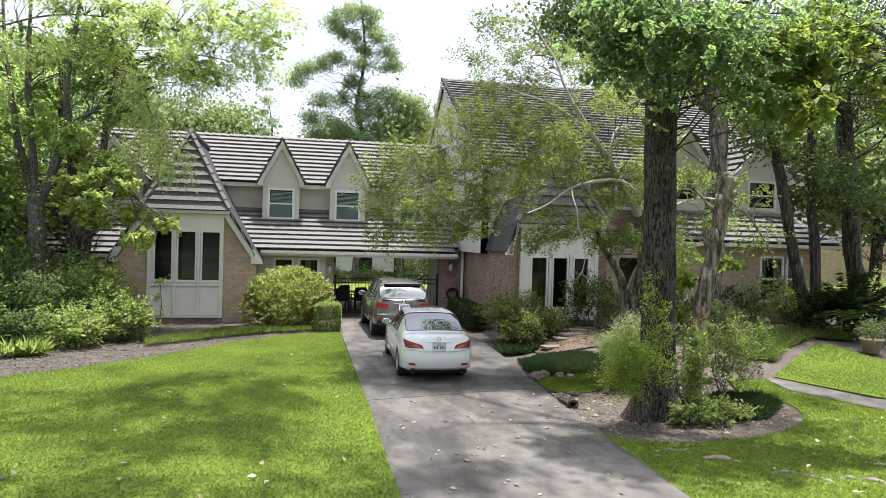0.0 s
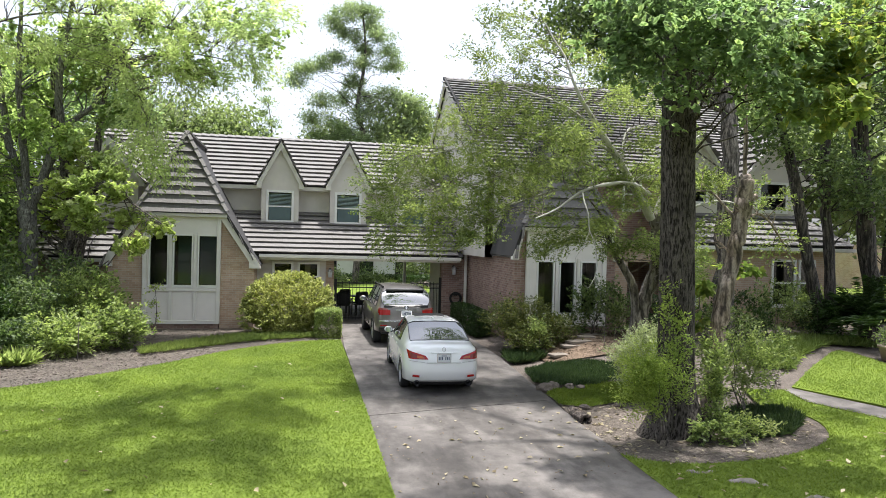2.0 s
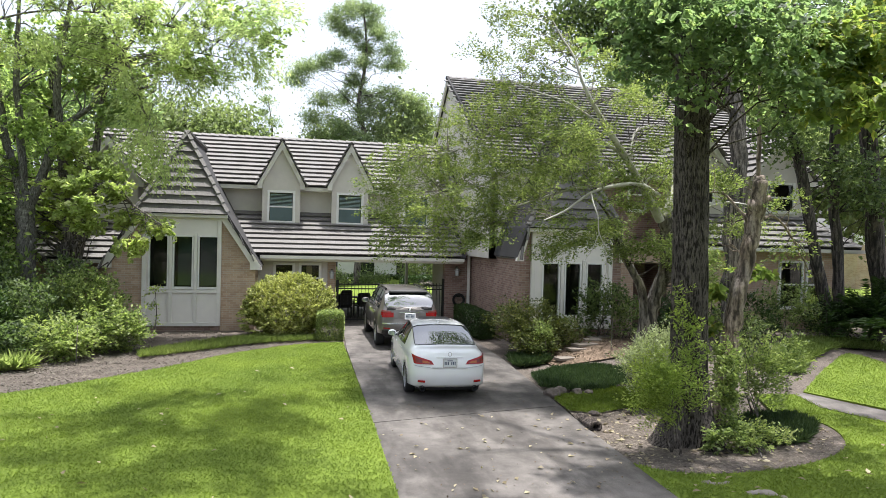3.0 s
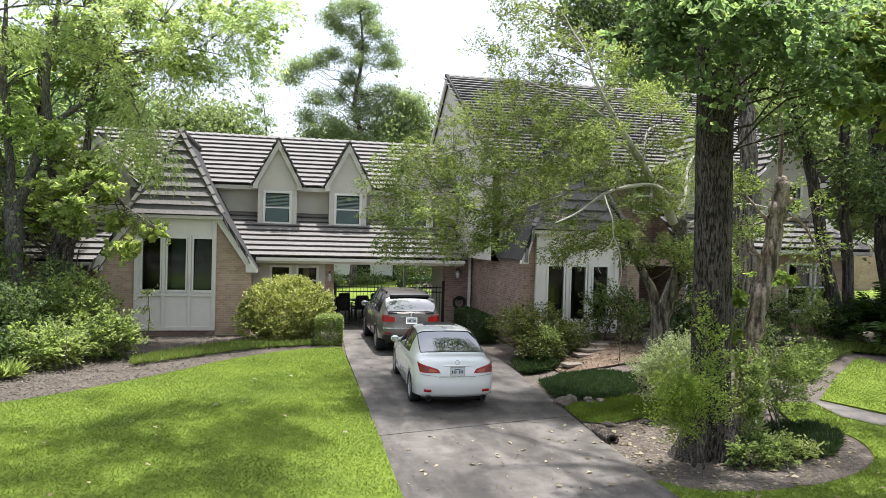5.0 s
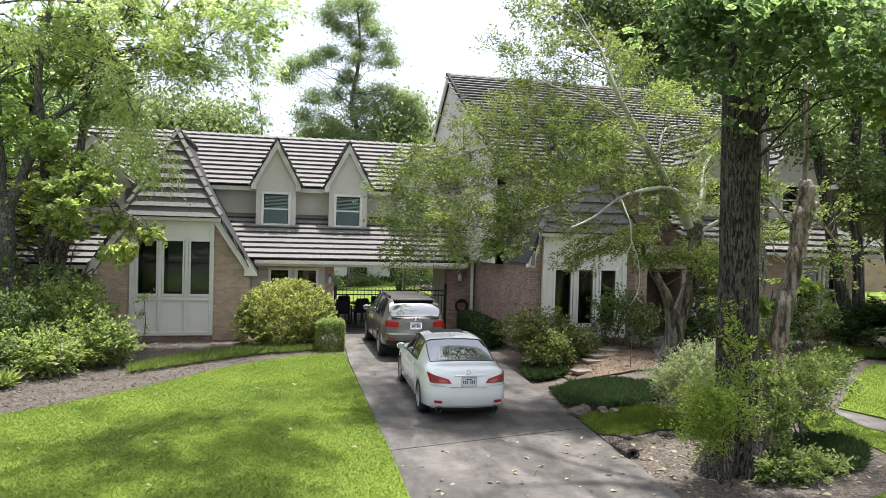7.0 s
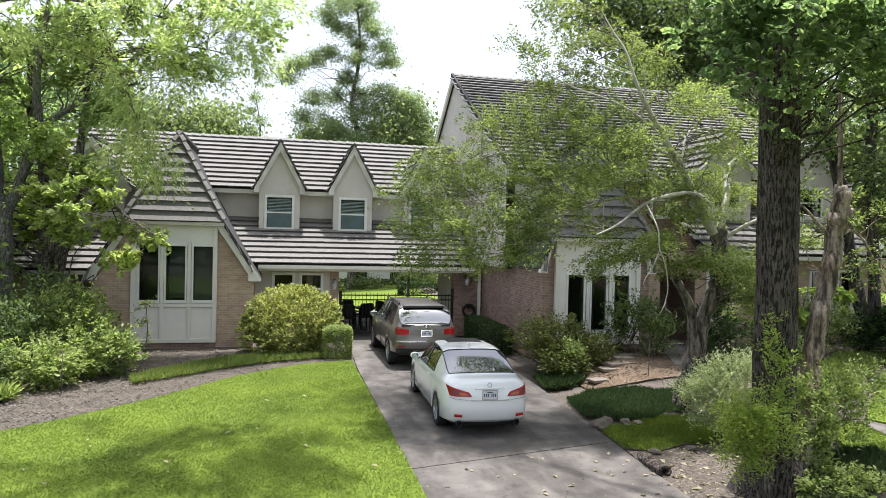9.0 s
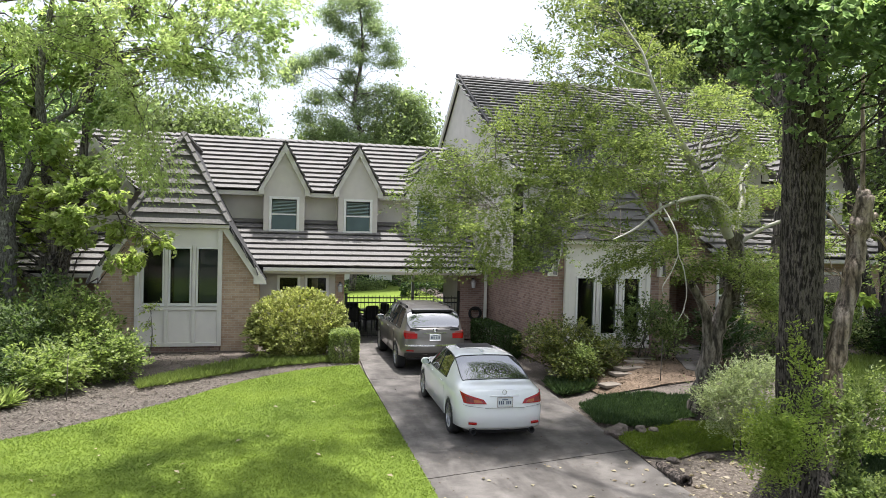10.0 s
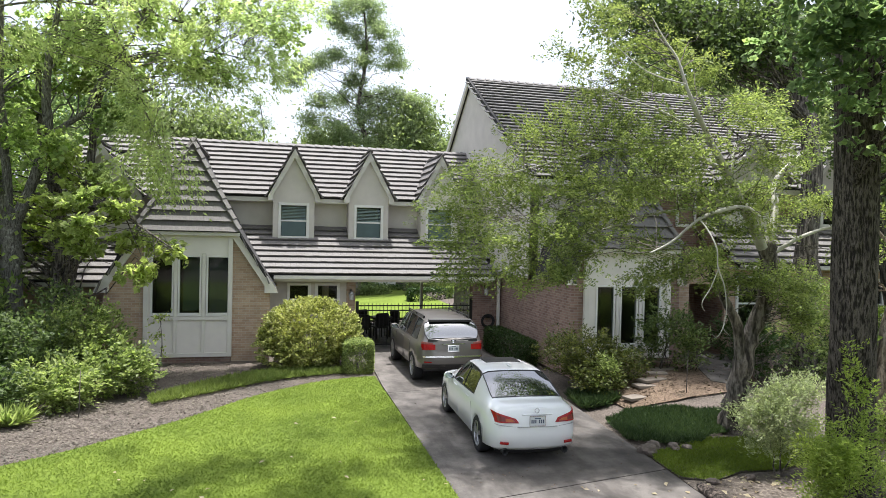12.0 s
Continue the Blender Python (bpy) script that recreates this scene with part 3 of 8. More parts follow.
pad("lawn", LAWN_FAR, 0.0, 0.035, M["lawn"], "mown lawn beyond the garden path", "lawn", 0.5)
pad("lawn", [(-14, 33.5), (40, 33.5), (40, 75), (-14, 75)], 0.0, 0.04, M["lawn"], "sunlit back lawn behind the house", "lawn", 8.0)
pad("garden_path", [(10.45, 13.1), (11.1, 11.35), (13.95, 9.45), (40, 6.3), (40, 7.3), (14.3, 10.0), (11.75, 12.2), (11.05, 14.3), (10.75, 14.2)], 0.0, 0.05, M["concrete"], "pale concrete garden path between lawns", "path", 1.0)
pad("patio", [(0.6, 27.2), (6.2, 27.2), (6.2, 33.4), (0.6, 33.4)], 0.0, 0.025, M["concrete"], "concrete floor under the covered driveway", "patio", 2.0)

pad("garden_path", [(9.2, 18.3), (9.75, 17.9), (10.4, 18.9), (11.2, 20.2), (11.8, 21.35), (10.9, 21.35), (10.2, 20.4), (9.6, 19.4)], 0.0, 0.03, M["concrete"], "pale curved concrete walk before the bay", "path", 0.5)

pad("soil_bed", [(6.5, 17.5), (7.6, 17.3), (9.2, 17.6), (10.4, 18.2), (11.4, 19.6), (11.3, 20.4), (9.0, 20.42), (7.0, 20.42), (6.5, 19.2)], 0.0, 0.012, M["soil"], "bare red-brown earth with dry leaves before the bay", "earth", 0.5)

pad("soil_bed", BED_EDGE + [(8.4, 13.75), (7.2, 13.45), (6.4, 13.5), (5.7, 13.2), (5.2, 13.4), (5.1, 12.6)], 0.0, 0.014, M["dirt"], "grey-brown bare earth round the big tree", "earth", 0.5)

# driveway: concrete slabs with dark joints between
def edge_x(line, y):
    return float(np.interp(y, [p[1] for p in line], [p[0] for p in line]))


driveway = thing("driveway", "weathered grey concrete driveway of large slabs", "driveway", kind="structure")
JOINTS = [(-7.0, -7.0), (-1.2, -0.7), (5.6, 6.1), (13.05, 13.85), (20.0, 20.6), (27.15, 27.15)]
for (a0, a1), (b0, b1) in zip(JOINTS[:-1], JOINTS[1:]):
    g = 0.012
    rows = 10
    o = []
    for k in range(rows + 1):
        y = a0 + g + (b0 - a0 - 2 * g) * k / rows
        o.append((edge_x(DRIVE_L, y), y))
    for k in range(rows, -1, -1):
        y = a1 + g + (b1 - a1 - 2 * g) * k / rows
        o.append((edge_x(DRIVE_R, y), y))
    bm = bmesh.new()
    vs = [bm.verts.new((x, y, -0.06)) for x, y in o]
    bm.faces.new(vs)
    r = bmesh.ops.extrude_face_region(bm, geom=list(bm.faces))
    for v in r["geom"]:
        if isinstance(v, bmesh.types.BMVert):
            v.co.z = 0.03
    bmesh.ops.recalc_face_normals(bm, faces=bm.faces)
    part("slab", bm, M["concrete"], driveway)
    if b0 < 27:
        prism("joint", [(edge_x(DRIVE_L, b0), b0 - g), (edge_x(DRIVE_R, b1), b1 - g), (edge_x(DRIVE_R, b1), b1 + g), (edge_x(DRIVE_L, b0), b0 + g)], "z", -0.06, 0.018, M["joint"], driveway)

# ---- house ----
house = thing("house", "two-storey brick and grey stucco house with steep shake-tile roofs", "house")
TILE_W, TILE_E = 0.46, 0.31


TILES = []


def build_tile_meshes():
    for s in range(5):
        rng = random.Random(s)
        w, l = TILE_W - 0.002, TILE_E + 0.08
        v, f = [], []
        cut = w * (0.4 + 0.2 * rng.random())
        for x0, x1 in ((0, cut - 0.001), (cut + 0.001, w)):
            d, t = 0.010 * rng.random(), 0.100 + 0.0025 * rng.random()
            b = len(v)
            for y, zl, zh in ((-d, 0.062, t), (l, 0.0, 0.012)):
                v += [(x0 - w / 2, y, zl), (x1 - w / 2, y, zl), (x1 - w / 2, y, zh), (x0 - w / 2, y, zh)]
            f += [(b, b + 1, b + 2, b + 3), (b + 7, b + 6, b + 5, b + 4), (b + 3, b + 2, b + 6, b + 7), (b, b + 3, b + 7, b + 4), (b + 2, b + 1, b + 5, b + 6), (b + 1, b, b + 4, b + 5)]
        me = bpy.data.meshes.new("shingle")
        me.from_pydata(v, [], f)
        me.materials.append(M["tile"])
        TILES.append(me)


build_tile_meshes()


def tile_plane(roof, origin, u, v, width, length, keep=lambda a, b: True, loose=True, seed=0, clips=(), lift=0.0):
    """Courses of shake tiles on a slope: origin at the eave, u along it, v up the slope."""
    rng = random.Random(seed)
    u, v = Vector(u).normalized(), Vector(v).normalized()
    n = u.cross(v)
    rot = Matrix((u, v, n)).transposed().to_4x4()
    V, F = [], []
    for j in range(int(length / TILE_E + 0.3)):
        off = (0.5 if j % 2 else 0.0) * TILE_W * 0.9
        for i in range(-1, int(width / TILE_W) + 2):
            a, b = i * TILE_W + off, j * TILE_E
            if a < 0 or a > width or not keep(a, b + TILE_E * 0.5):
                continue
            m = Matrix.Translation(Vector(origin) + u * a + v * (b - 0.03) + n * (0.012 + lift)) @ rot @ pose(0, 0, 0, rng.uniform(-0.5, 0.5) - lift * 130, 0, rng.uniform(-0.5, 0.5))
            me = TILES[rng.randrange(5)]
            out = max((max((m @ q.co - Vector(c)).dot(Vector(w)) for q in me.vertices) for c, w in clips), default=-1)
            if out > 0:
                bm = bmesh.new()
                bm.from_mesh(me)
                bm.transform(m)
                for c, w in clips:
                    bmesh.ops.bisect_plane(bm, geom=list(bm.verts) + list(bm.edges) + list(bm.faces), plane_co=c, plane_no=w, clear_outer=True)
                if len(bm.faces) > 2:
                    part("shingle", bm, M["tile"], roof)
                else:
                    bm.free()
            elif loose:
                ob = new("shingle", me)
                ob.parent = roof
                ob.matrix_basis = m
            else:
                k = len(V)
                V += [m @ q.co for q in me.vertices]
                F += [tuple(k + x for x in p.vertices) for p in me.polygons]
    if V:
        ob = mesh_ob("shingles", V, F, M["tile"], roof)
        tagged(ob, kind="stuff")


def slab_roof(name, pts, thick=0.1, label=""):
    """A roof deck: the polygon given (upper face) with some depth below."""
    bm = bmesh.new()
    a = [bm.verts.new(p) for p in pts]
    bm.faces.new(a)
    bm.normal_update()
    n = next(iter(bm.faces)).normal.copy()
    if n.z < 0:
        n = -n
    b = [bm.verts.new(Vector(p) - n * thick) for p in pts]
    bm.faces.new(b[::-1])
    k = len(pts)
    for i in range(k):
        bm.faces.new((a[(i + 1) % k], a[i], b[i], b[(i + 1) % k]))
    bmesh.ops.recalc_face_normals(bm, faces=bm.faces)
    return part(name, bm, M["underlay"], house, label)


def cap_mesh(w, s=0.34):
    V, F = [], []
    for y, lift in ((0.0, 0.05), (s + 0.05, 0.015)):
        for xx, zz in ((-w / 2, -w * 0.28), (0, 0.02), (w / 2, -w * 0.28), (w / 2, -w * 0.28 - 0.03), (0, -0.01), (-w / 2, -w * 0.28 - 0.03)):
            V.append((xx, y, zz + lift))
    for i in range(6):
        F.append((i, (i + 1) % 6, 6 + (i + 1) % 6, 6 + i))
    F += [(5, 4, 1, 0), (4, 3, 2, 1), (6, 7, 10, 11), (7, 8, 9, 10)]
    me = bpy.data.meshes.new("ridge_cap")
    me.from_pydata(V, [], F)
    me.materials.append(M["tile"])
    return me


CAPS = {}


def ridge_caps(roof, p, q, w=0.26):
    """Overlapping cap tiles along a ridge or hip."""
    p, q = Vector(p), Vector(q)
    L = (q - p).length
    d = (q - p).normalized()
    x = d.cross(Vector((0, 0, 1)))
    x = x.normalized() if x.length > 1e-3 else Vector((1, 0, 0))
    m = Matrix((x, d, x.cross(d))).transposed().to_4x4()
    if w not in CAPS:
        CAPS[w] = cap_mesh(w)
    n = max(1, round(L / 0.34))
    for k in range(n):
        ob = new("ridge_cap", CAPS[w])
        ob.parent = roof
        ob.matrix_basis = Matrix.Translation(p + d * (k * L / n)) @ m


def window(x0, x1, z0, z1, y, face=-1, frame=0.07, bars=(), blinds=False, depth=0.09, label="", mid=True):
    """A window in a wall facing -y, its frame standing out from y; an opening of panes behind it."""
    w = part("window", add_box(bmesh.new(), (x0 - frame, y - 0.03, z0 - frame - 0.03), (x1 + frame, y + 0.012, z0 - frame)), M["white"], house, label or "white painted window with dark glass")
    w.name = "window"
    boxes("frame", [((x0 - frame, y - 0.02, z0 - frame), (x0, y + depth, z1 + frame)), ((x1, y - 0.02, z0 - frame), (x1 + frame, y + depth, z1 + frame)),
                    ((x0, y - 0.02, z1), (x1, y + depth, z1 + frame)), ((x0, y - 0.02, z0 - frame), (x1, y + depth, z0))], M["white"], w, bevel=0.006)
    if mid:
        zm = (z0 + z1) / 2
        boxes("sash", [((x0, y + 0.015, zm - 0.025), (x1, y + 0.06, zm + 0.025))], M["white"], w)
        boxes("pane", [((x0, y + 0.045, z0), (x1, y + 0.055, zm - 0.025))], M["glass"], w)
        boxes("pane", [((x0, y + 0.03, zm + 0.025), (x1, y + 0.04, z1))], M["glass"], w)
        if blinds:
            # Added sheet; its grey-green stands for the reflection in the lower pane.
            boxes("teal_pane_sheet", [((x0 + 0.02, y + 0.03, z0 + 0.01), (x1 - 0.02, y + 0.036, zm - 0.03))], M["pane_teal"], w, "grey-green sheet for the pane's reflection")
            boxes("blind", [((x0 + 0.02, y + 0.012, zm + 0.04 + 0.05 * i), (x1 - 0.02, y + 0.026, zm + 0.055 + 0.05 * i)) for i in range(int((z1 - zm - 0.06) / 0.05))], M["blind"], w)
    else:
        boxes("pane", [((x0, y + 0.045, z0), (x1, y + 0.055, z1))], M["glass"], w)
    a, b, c, d, e = x0 - 0.02, x1 + 0.02, z0 - 0.02, z1 + 0.02, y + depth
    # Closed box; its near-black colour stands for the unlit room.
    boxes("room", [((a - 0.03, e, c), (a, e + 0.7, d)), ((b, e, c), (b + 0.03, e + 0.7, d)), ((a, e, c - 0.03), (b, e + 0.7, c)), ((a, e, d), (b, e + 0.7, d + 0.03)), ((a, e + 0.7, c), (b, e + 0.73, d))], M["room"], w, "dark box standing for the unlit room")
    return w


def holed(name, x0, x1, z0, z1, y0, y1, holes, material, label=""):
    """A wall facing -y with openings (a, b, low, high) that go through it."""
    xs = sorted({x0, x1, *[h[0] for h in holes], *[h[1] for h in holes]})
    out = []
    for a, b in zip(xs[:-1], xs[1:]):
        z = z0
        for h in sorted((h for h in holes if h[0] < (a + b) / 2 < h[1]), key=lambda h: h[2]):
            if h[2] > z:
                out.append(((a, y0, z), (b, y1, h[2])))
            z = h[3]
        if z < z1:
            out.append(((a, y0, z), (b, y1, z1)))
    return boxes(name, out, material, house, label)


# Room shade is put into this dark colour.
M["room"] = plain("dark_room_box", (0.055, 0.05, 0.045), 0.8)
M["blind"] = plain("window_blind", (0.30, 0.40, 0.40), 0.4)
M["shade_cloth"] = plain("roller_shade_cloth", (0.10, 0.10, 0.108), 0.8)
# Teal of reflected surroundings, put into a plain colour.
M["pane_teal"] = plain("teal_pane_sheet", (0.085, 0.125, 0.13), 0.35, bscale=300)


def gable_bay(cx, yf, zb, zt, apex, half, foot_dx, foot_z, panes, wall_m, ybk, ww, yapex=0.72, board=0.24, foot=0.36):
    """A front gable: brick wall, panelled bay with tall windows, a shingled face leaning back to the apex, flared side roofs."""
    h2 = half + 0.22                      # eave half width of the leaning face
    xa, xf = cx, half + 0.22 + foot_dx
    roof = slab_roof("roof", [(cx - h2, yf - 0.14, zt), (cx + h2, yf - 0.14, zt), (cx, yf + yapex, apex)], 0.06, "steep shingled gable roof")
    sl = Vector((0, yapex + 0.14, apex - zt))
    L = sl.length
    tile_plane(roof, (cx - h2, yf - 0.14, zt), (1, 0, 0), sl, 2 * h2, L, lambda a, b: abs(a - h2) < h2 * (1 - b / L) + 0.35, True, 3, [((cx + q * h2, yf, zt), Vector((q * (apex - zt), 0, h2)).normalized()) for q in (-1, 1)], 0.018)
    for s in (-1, 1):
        up = [(cx + s * h2, yf - 0.14, zt), (cx, yf + yapex, apex), (cx, ybk, apex), (cx + s * h2, ybk, zt)]
        lo = [(cx + s * xf, yf - 0.02, foot_z), (cx + s * h2, yf - 0.14, zt), (cx + s * h2, ybk, zt), (cx + s * xf, ybk, foot_z)]
        for q in (up, lo):
            slab_roof("roof_side", q if s > 0 else q[::-1], 0.09)
        r2 = roof
        for (xo, zo, xi, zi, y0) in ((xf, foot_z, h2, zt, yf - 0.02), (h2, zt, 0.0, apex, yf - 0.12)):
            vv = Vector((s * (xi - xo), 0, zi - zo))
            full = vv.length
            lean = (yapex + 0.14) if xi == 0.0 else 0.0
            uu, org = ((0, 1, 0), (cx + s * xo, y0, zo)) if s < 0 else ((0, -1, 0), (cx + s * xo, ybk, zo))
            W = ybk - y0
            if s < 0:
                keep = lambda a, b, le=lean, f=full: a > le * b / f - 0.3
            else:
                keep = lambda a, b, le=lean, f=full, W=W: a < W - le * b / f + 0.3
            hip = [((cx, yf + yapex, apex), Vector((0, -(apex - zt), yapex + 0.14)).normalized())] if lean else []
            tile_plane(r2, org, uu, vv, W, full, keep, False, 5, hip)
        ridge_caps(roof, (cx + s * (h2 + 0.01), yf - 0.21, zt + 0.08), (cx, yf + yapex - 0.07, apex + 0.10), 0.19)
        # rake board and its boxed foot
        o = [(cx + s * (h2 - 0.02), zt - 0.02), (cx + s * xf, foot_z), (cx + s * (xf + 0.02), foot_z - 0.10), (cx + s * (xf - foot), foot_z - 0.10), (cx + s * (xf - foot), foot_z + 0.12), (cx + s * (h2 - board), zt - 0.14)]
        prism("bargeboard", o, "y", yf - 0.05, yf + 0.12, M["trim"], house)
    ridge_caps(roof, (cx, yf + yapex, apex + 0.07), (cx, ybk, apex + 0.07))
    # brick either side of the bay
    b = half
    for s in (-1, 1):
        o = [(cx + s * b, zb - 0.5), (cx + s * ww, zb - 0.5), (cx + s * ww, foot_z + 0.05 + max(0, (xf - ww - 0.22) * 1.4)), (cx + s * min(ww, h2 + 0.02), zt - 0.25), (cx + s * b, zt - 0.1)]
        prism("wall", o, "y", yf + 0.10, yf + 0.4, wall_m, house, "brick wall beside the bay")
        prism("wall", [(yf + 0.4, zb - 0.5), (ybk, zb - 0.5), (ybk, foot_z + 0.03), (yf + 0.4, foot_z + 0.03)], "x", cx + s * (ww - 0.25), cx + s * ww, wall_m, house, "brick side wall")
    # the bay itself
    x0, x1 = cx - b, cx + b
    holed("bay", x0, x1, zb, zt - 0.12, yf + 0.04, yf + 0.12, panes, M["panel"], "grey painted panelled bay")
    boxes("fascia", [((cx - h2, yf - 0.16, zt - 0.13), (cx + h2, yf + 0.06, zt - 0.02))], M["trim"], house, bevel=0.01)
    boxes("corner_board", [((x0 - 0.02, yf - 0.015, zb), (x0 + 0.11, yf + 0.1, zt - 0.13))], M["trim"], house, bevel=0.008)
    boxes("corner_board", [((x1 - 0.11, yf - 0.015, zb), (x1 + 0.02, yf + 0.1, zt - 0.13))], M["trim"], house, bevel=0.008)
    z0, z1 = panes[0][2], panes[0][3]
    for (a, c, _, _) in panes:
        window(a, c, z0, z1, yf + 0.02, frame=0.05, mid=False, label="tall narrow window in a grey bay")
    boxes("rail", [((x0 + 0.11, yf - 0.01, z0 - 0.21), (x1 - 0.11, yf + 0.06, z0 - 0.10))], M["trim"], house, bevel=0.008)
    boxes("rail", [((x0 + 0.11, yf - 0.01, zb), (x1 - 0.11, yf + 0.06, zb + 0.12))], M["trim"], house, bevel=0.008)
    for (a, c, _, _), (d, _, _, _) in zip(panes[:-1], panes[1:]):
        mx = (c + d) / 2
        boxes("post", [((mx - 0.055, yf - 0.012, zb + 0.12), (mx + 0.055, yf + 0.06, z0 - 0.21))], M["trim"], house, bevel=0.006)
        boxes("post", [((mx - 0.05, yf - 0.02, z0 - 0.10), (mx + 0.05, yf + 0.06, z1 + 0.12))], M["trim"], house, bevel=0.006)
    boxes("plinth", [((x0 + 0.02, yf + 0.05, zb - 0.6), (x1 - 0.02, yf + 0.5, zb))], M["brick_dark"], house)
    return roof


LX, LY = -3.6, 24.78
gable_bay(LX, LY, 0.14, 3.82, 6.48, 1.20, 1.08, 2.12, [(-4.58, -4.06, 1.43, 3.06), (-3.84, -3.30, 1.43, 3.06), (-3.06, -2.50, 1.43, 3.06)], M["brick"], 31.0, 2.3)
RX, RY = 8.14, 20.5
gable_bay(RX, RY, 0.62, 3.62, 6.4, 1.27, 0.25, 2.72, [(7.24, 7.71, 1.03, 2.56), (7.95, 8.39, 1.03, 2.56), (8.64, 9.09, 1.03, 2.56)], M["brick_dark"], 27.0, 1.62, board=0.13, foot=0.2)

def gutter(x0, x1, y, z):
    """An open eaves gutter: floor, front lip and back, with closed ends."""
    boxes("gutter", [((x0, y - 0.11, z - 0.11), (x1, y + 0.02, z - 0.10)), ((x0, y - 0.12, z - 0.11), (x1, y - 0.11, z)), ((x0, y + 0.01, z - 0.10), (x1, y + 0.02, z)),
                     ((x0, y - 0.11, z - 0.10), (x0 + 0.008, y + 0.01, z - 0.01)), ((x1 - 0.008, y - 0.11, z - 0.10), (x1, y + 0.01, z - 0.01))], M["trim"], house, "painted gutter")


boxes("roller_shade", [((-3.04, LY + 0.095, 1.45), (-2.52, LY + 0.105, 3.04))], M["shade_cloth"], house, "grey roller shade behind the window")
# Added board behind the middle pane; grey-green stands for a reflection there.
boxes("pane_tint_board", [((-3.80, LY + 0.5, 1.45), (-3.34, LY + 0.52, 3.04))], M["pane_teal"], house)

# main roof, left part: lower slope over the driveway, wall with dormers, upper slope
EY, EZ, WY, WZ = 25.9, 2.51, 28.2, 4.04
lower = slab_roof("roof", [(-2.5, EY, EZ), (6.2, EY, EZ), (6.2, WY, WZ), (-2.5, WY, WZ)], 0.1, "low shake-tile roof over the covered driveway")
tile_plane(lower, (-2.5, EY, EZ), (1, 0, 0), (0, WY - EY, WZ - EZ), 8.65, math.hypot(WY - EY, WZ - EZ), seed=11)
lowl = slab_roof("roof", [(-9.6, EY, 2.25), (-5.9, EY, 2.25), (-5.9, WY, WZ), (-9.6, WY, WZ)], 0.1, "low shake-tile roof")
tile_plane(lowl, (-9.6, EY, 2.25), (1, 0, 0), (0, WY - EY, WZ - 2.25), 3.7, math.hypot(WY - EY, WZ - 2.25), seed=12, loose=False)
gutter(-1.2, 6.1, EY, EZ - 0.03)
boxes("fascia", [((-1.2, EY + 0.03, EZ - 0.21), (6.1, EY + 0.08, EZ - 0.06))], M["trim"], house)
gutter(-9.5, -6.0, EY, 2.22)
boxes("soffit", [((-1.2, EY + 0.08, 2.28), (6.0, 32.6, 2.34))], M["trim"], house, "boarded ceiling of the covered driveway")
boxes("wall", [((-9.4, 26.6, 0), (-5.7, 26.9, 2.3))], M["brick"], house, "brick wall")
boxes("wall", [((-9.4, WY, 3.7), (6.3, WY + 0.25, 5.35))], M["stucco"], house, "grey stucco upper wall")
UE, UZ, RYY, RZ = 27.75, 5.05, 30.55, 7.12
upper = slab_roof("roof", [(-7.6, UE, UZ), (6.3, UE, UZ), (6.3, RYY, RZ), (-7.6, RYY, RZ)], 0.1, "upper shake-tile roof")
slab_roof("roof_back", [(-7.6, RYY, RZ), (6.3, RYY, RZ), (6.3, 33.4, UZ), (-7.6, 33.4, UZ)], 0.1)
tile_plane(upper, (-7.6, UE, UZ), (1, 0, 0), (0, RYY - UE, RZ - UZ), 13.9, math.hypot(RYY - UE, RZ - UZ), seed=13, loose=True,
           keep=lambda a, b: not any(abs(a - 7.6 - c) < 0.62 * (1 - b / 2.5) for c in (-0.57, 1.98, 4.53)) and not abs(a - 1.05) < 1.0 * (1 - b / 2.6))
ridge_caps(upper, (-7.6, RYY, RZ + 0.07), (6.4, RYY, RZ + 0.07))
boxes("fascia", [((-7.5, UE + 0.02, UZ - 0.17), (6.3, UE + 0.07, UZ - 0.02))], M["trim"], house)
boxes("soffit", [((-7.5, UE + 0.07, UZ - 0.17), (6.3, WY, UZ - 0.13))], M["trim"], house)
prism("wall", [(28.2, 2.2), (33, 2.2), (33, 5.2), (RYY, 7.0), (28.2, 5.2)], "x", -7.5, -7.3, M["stucco"], house, "stucco end wall")


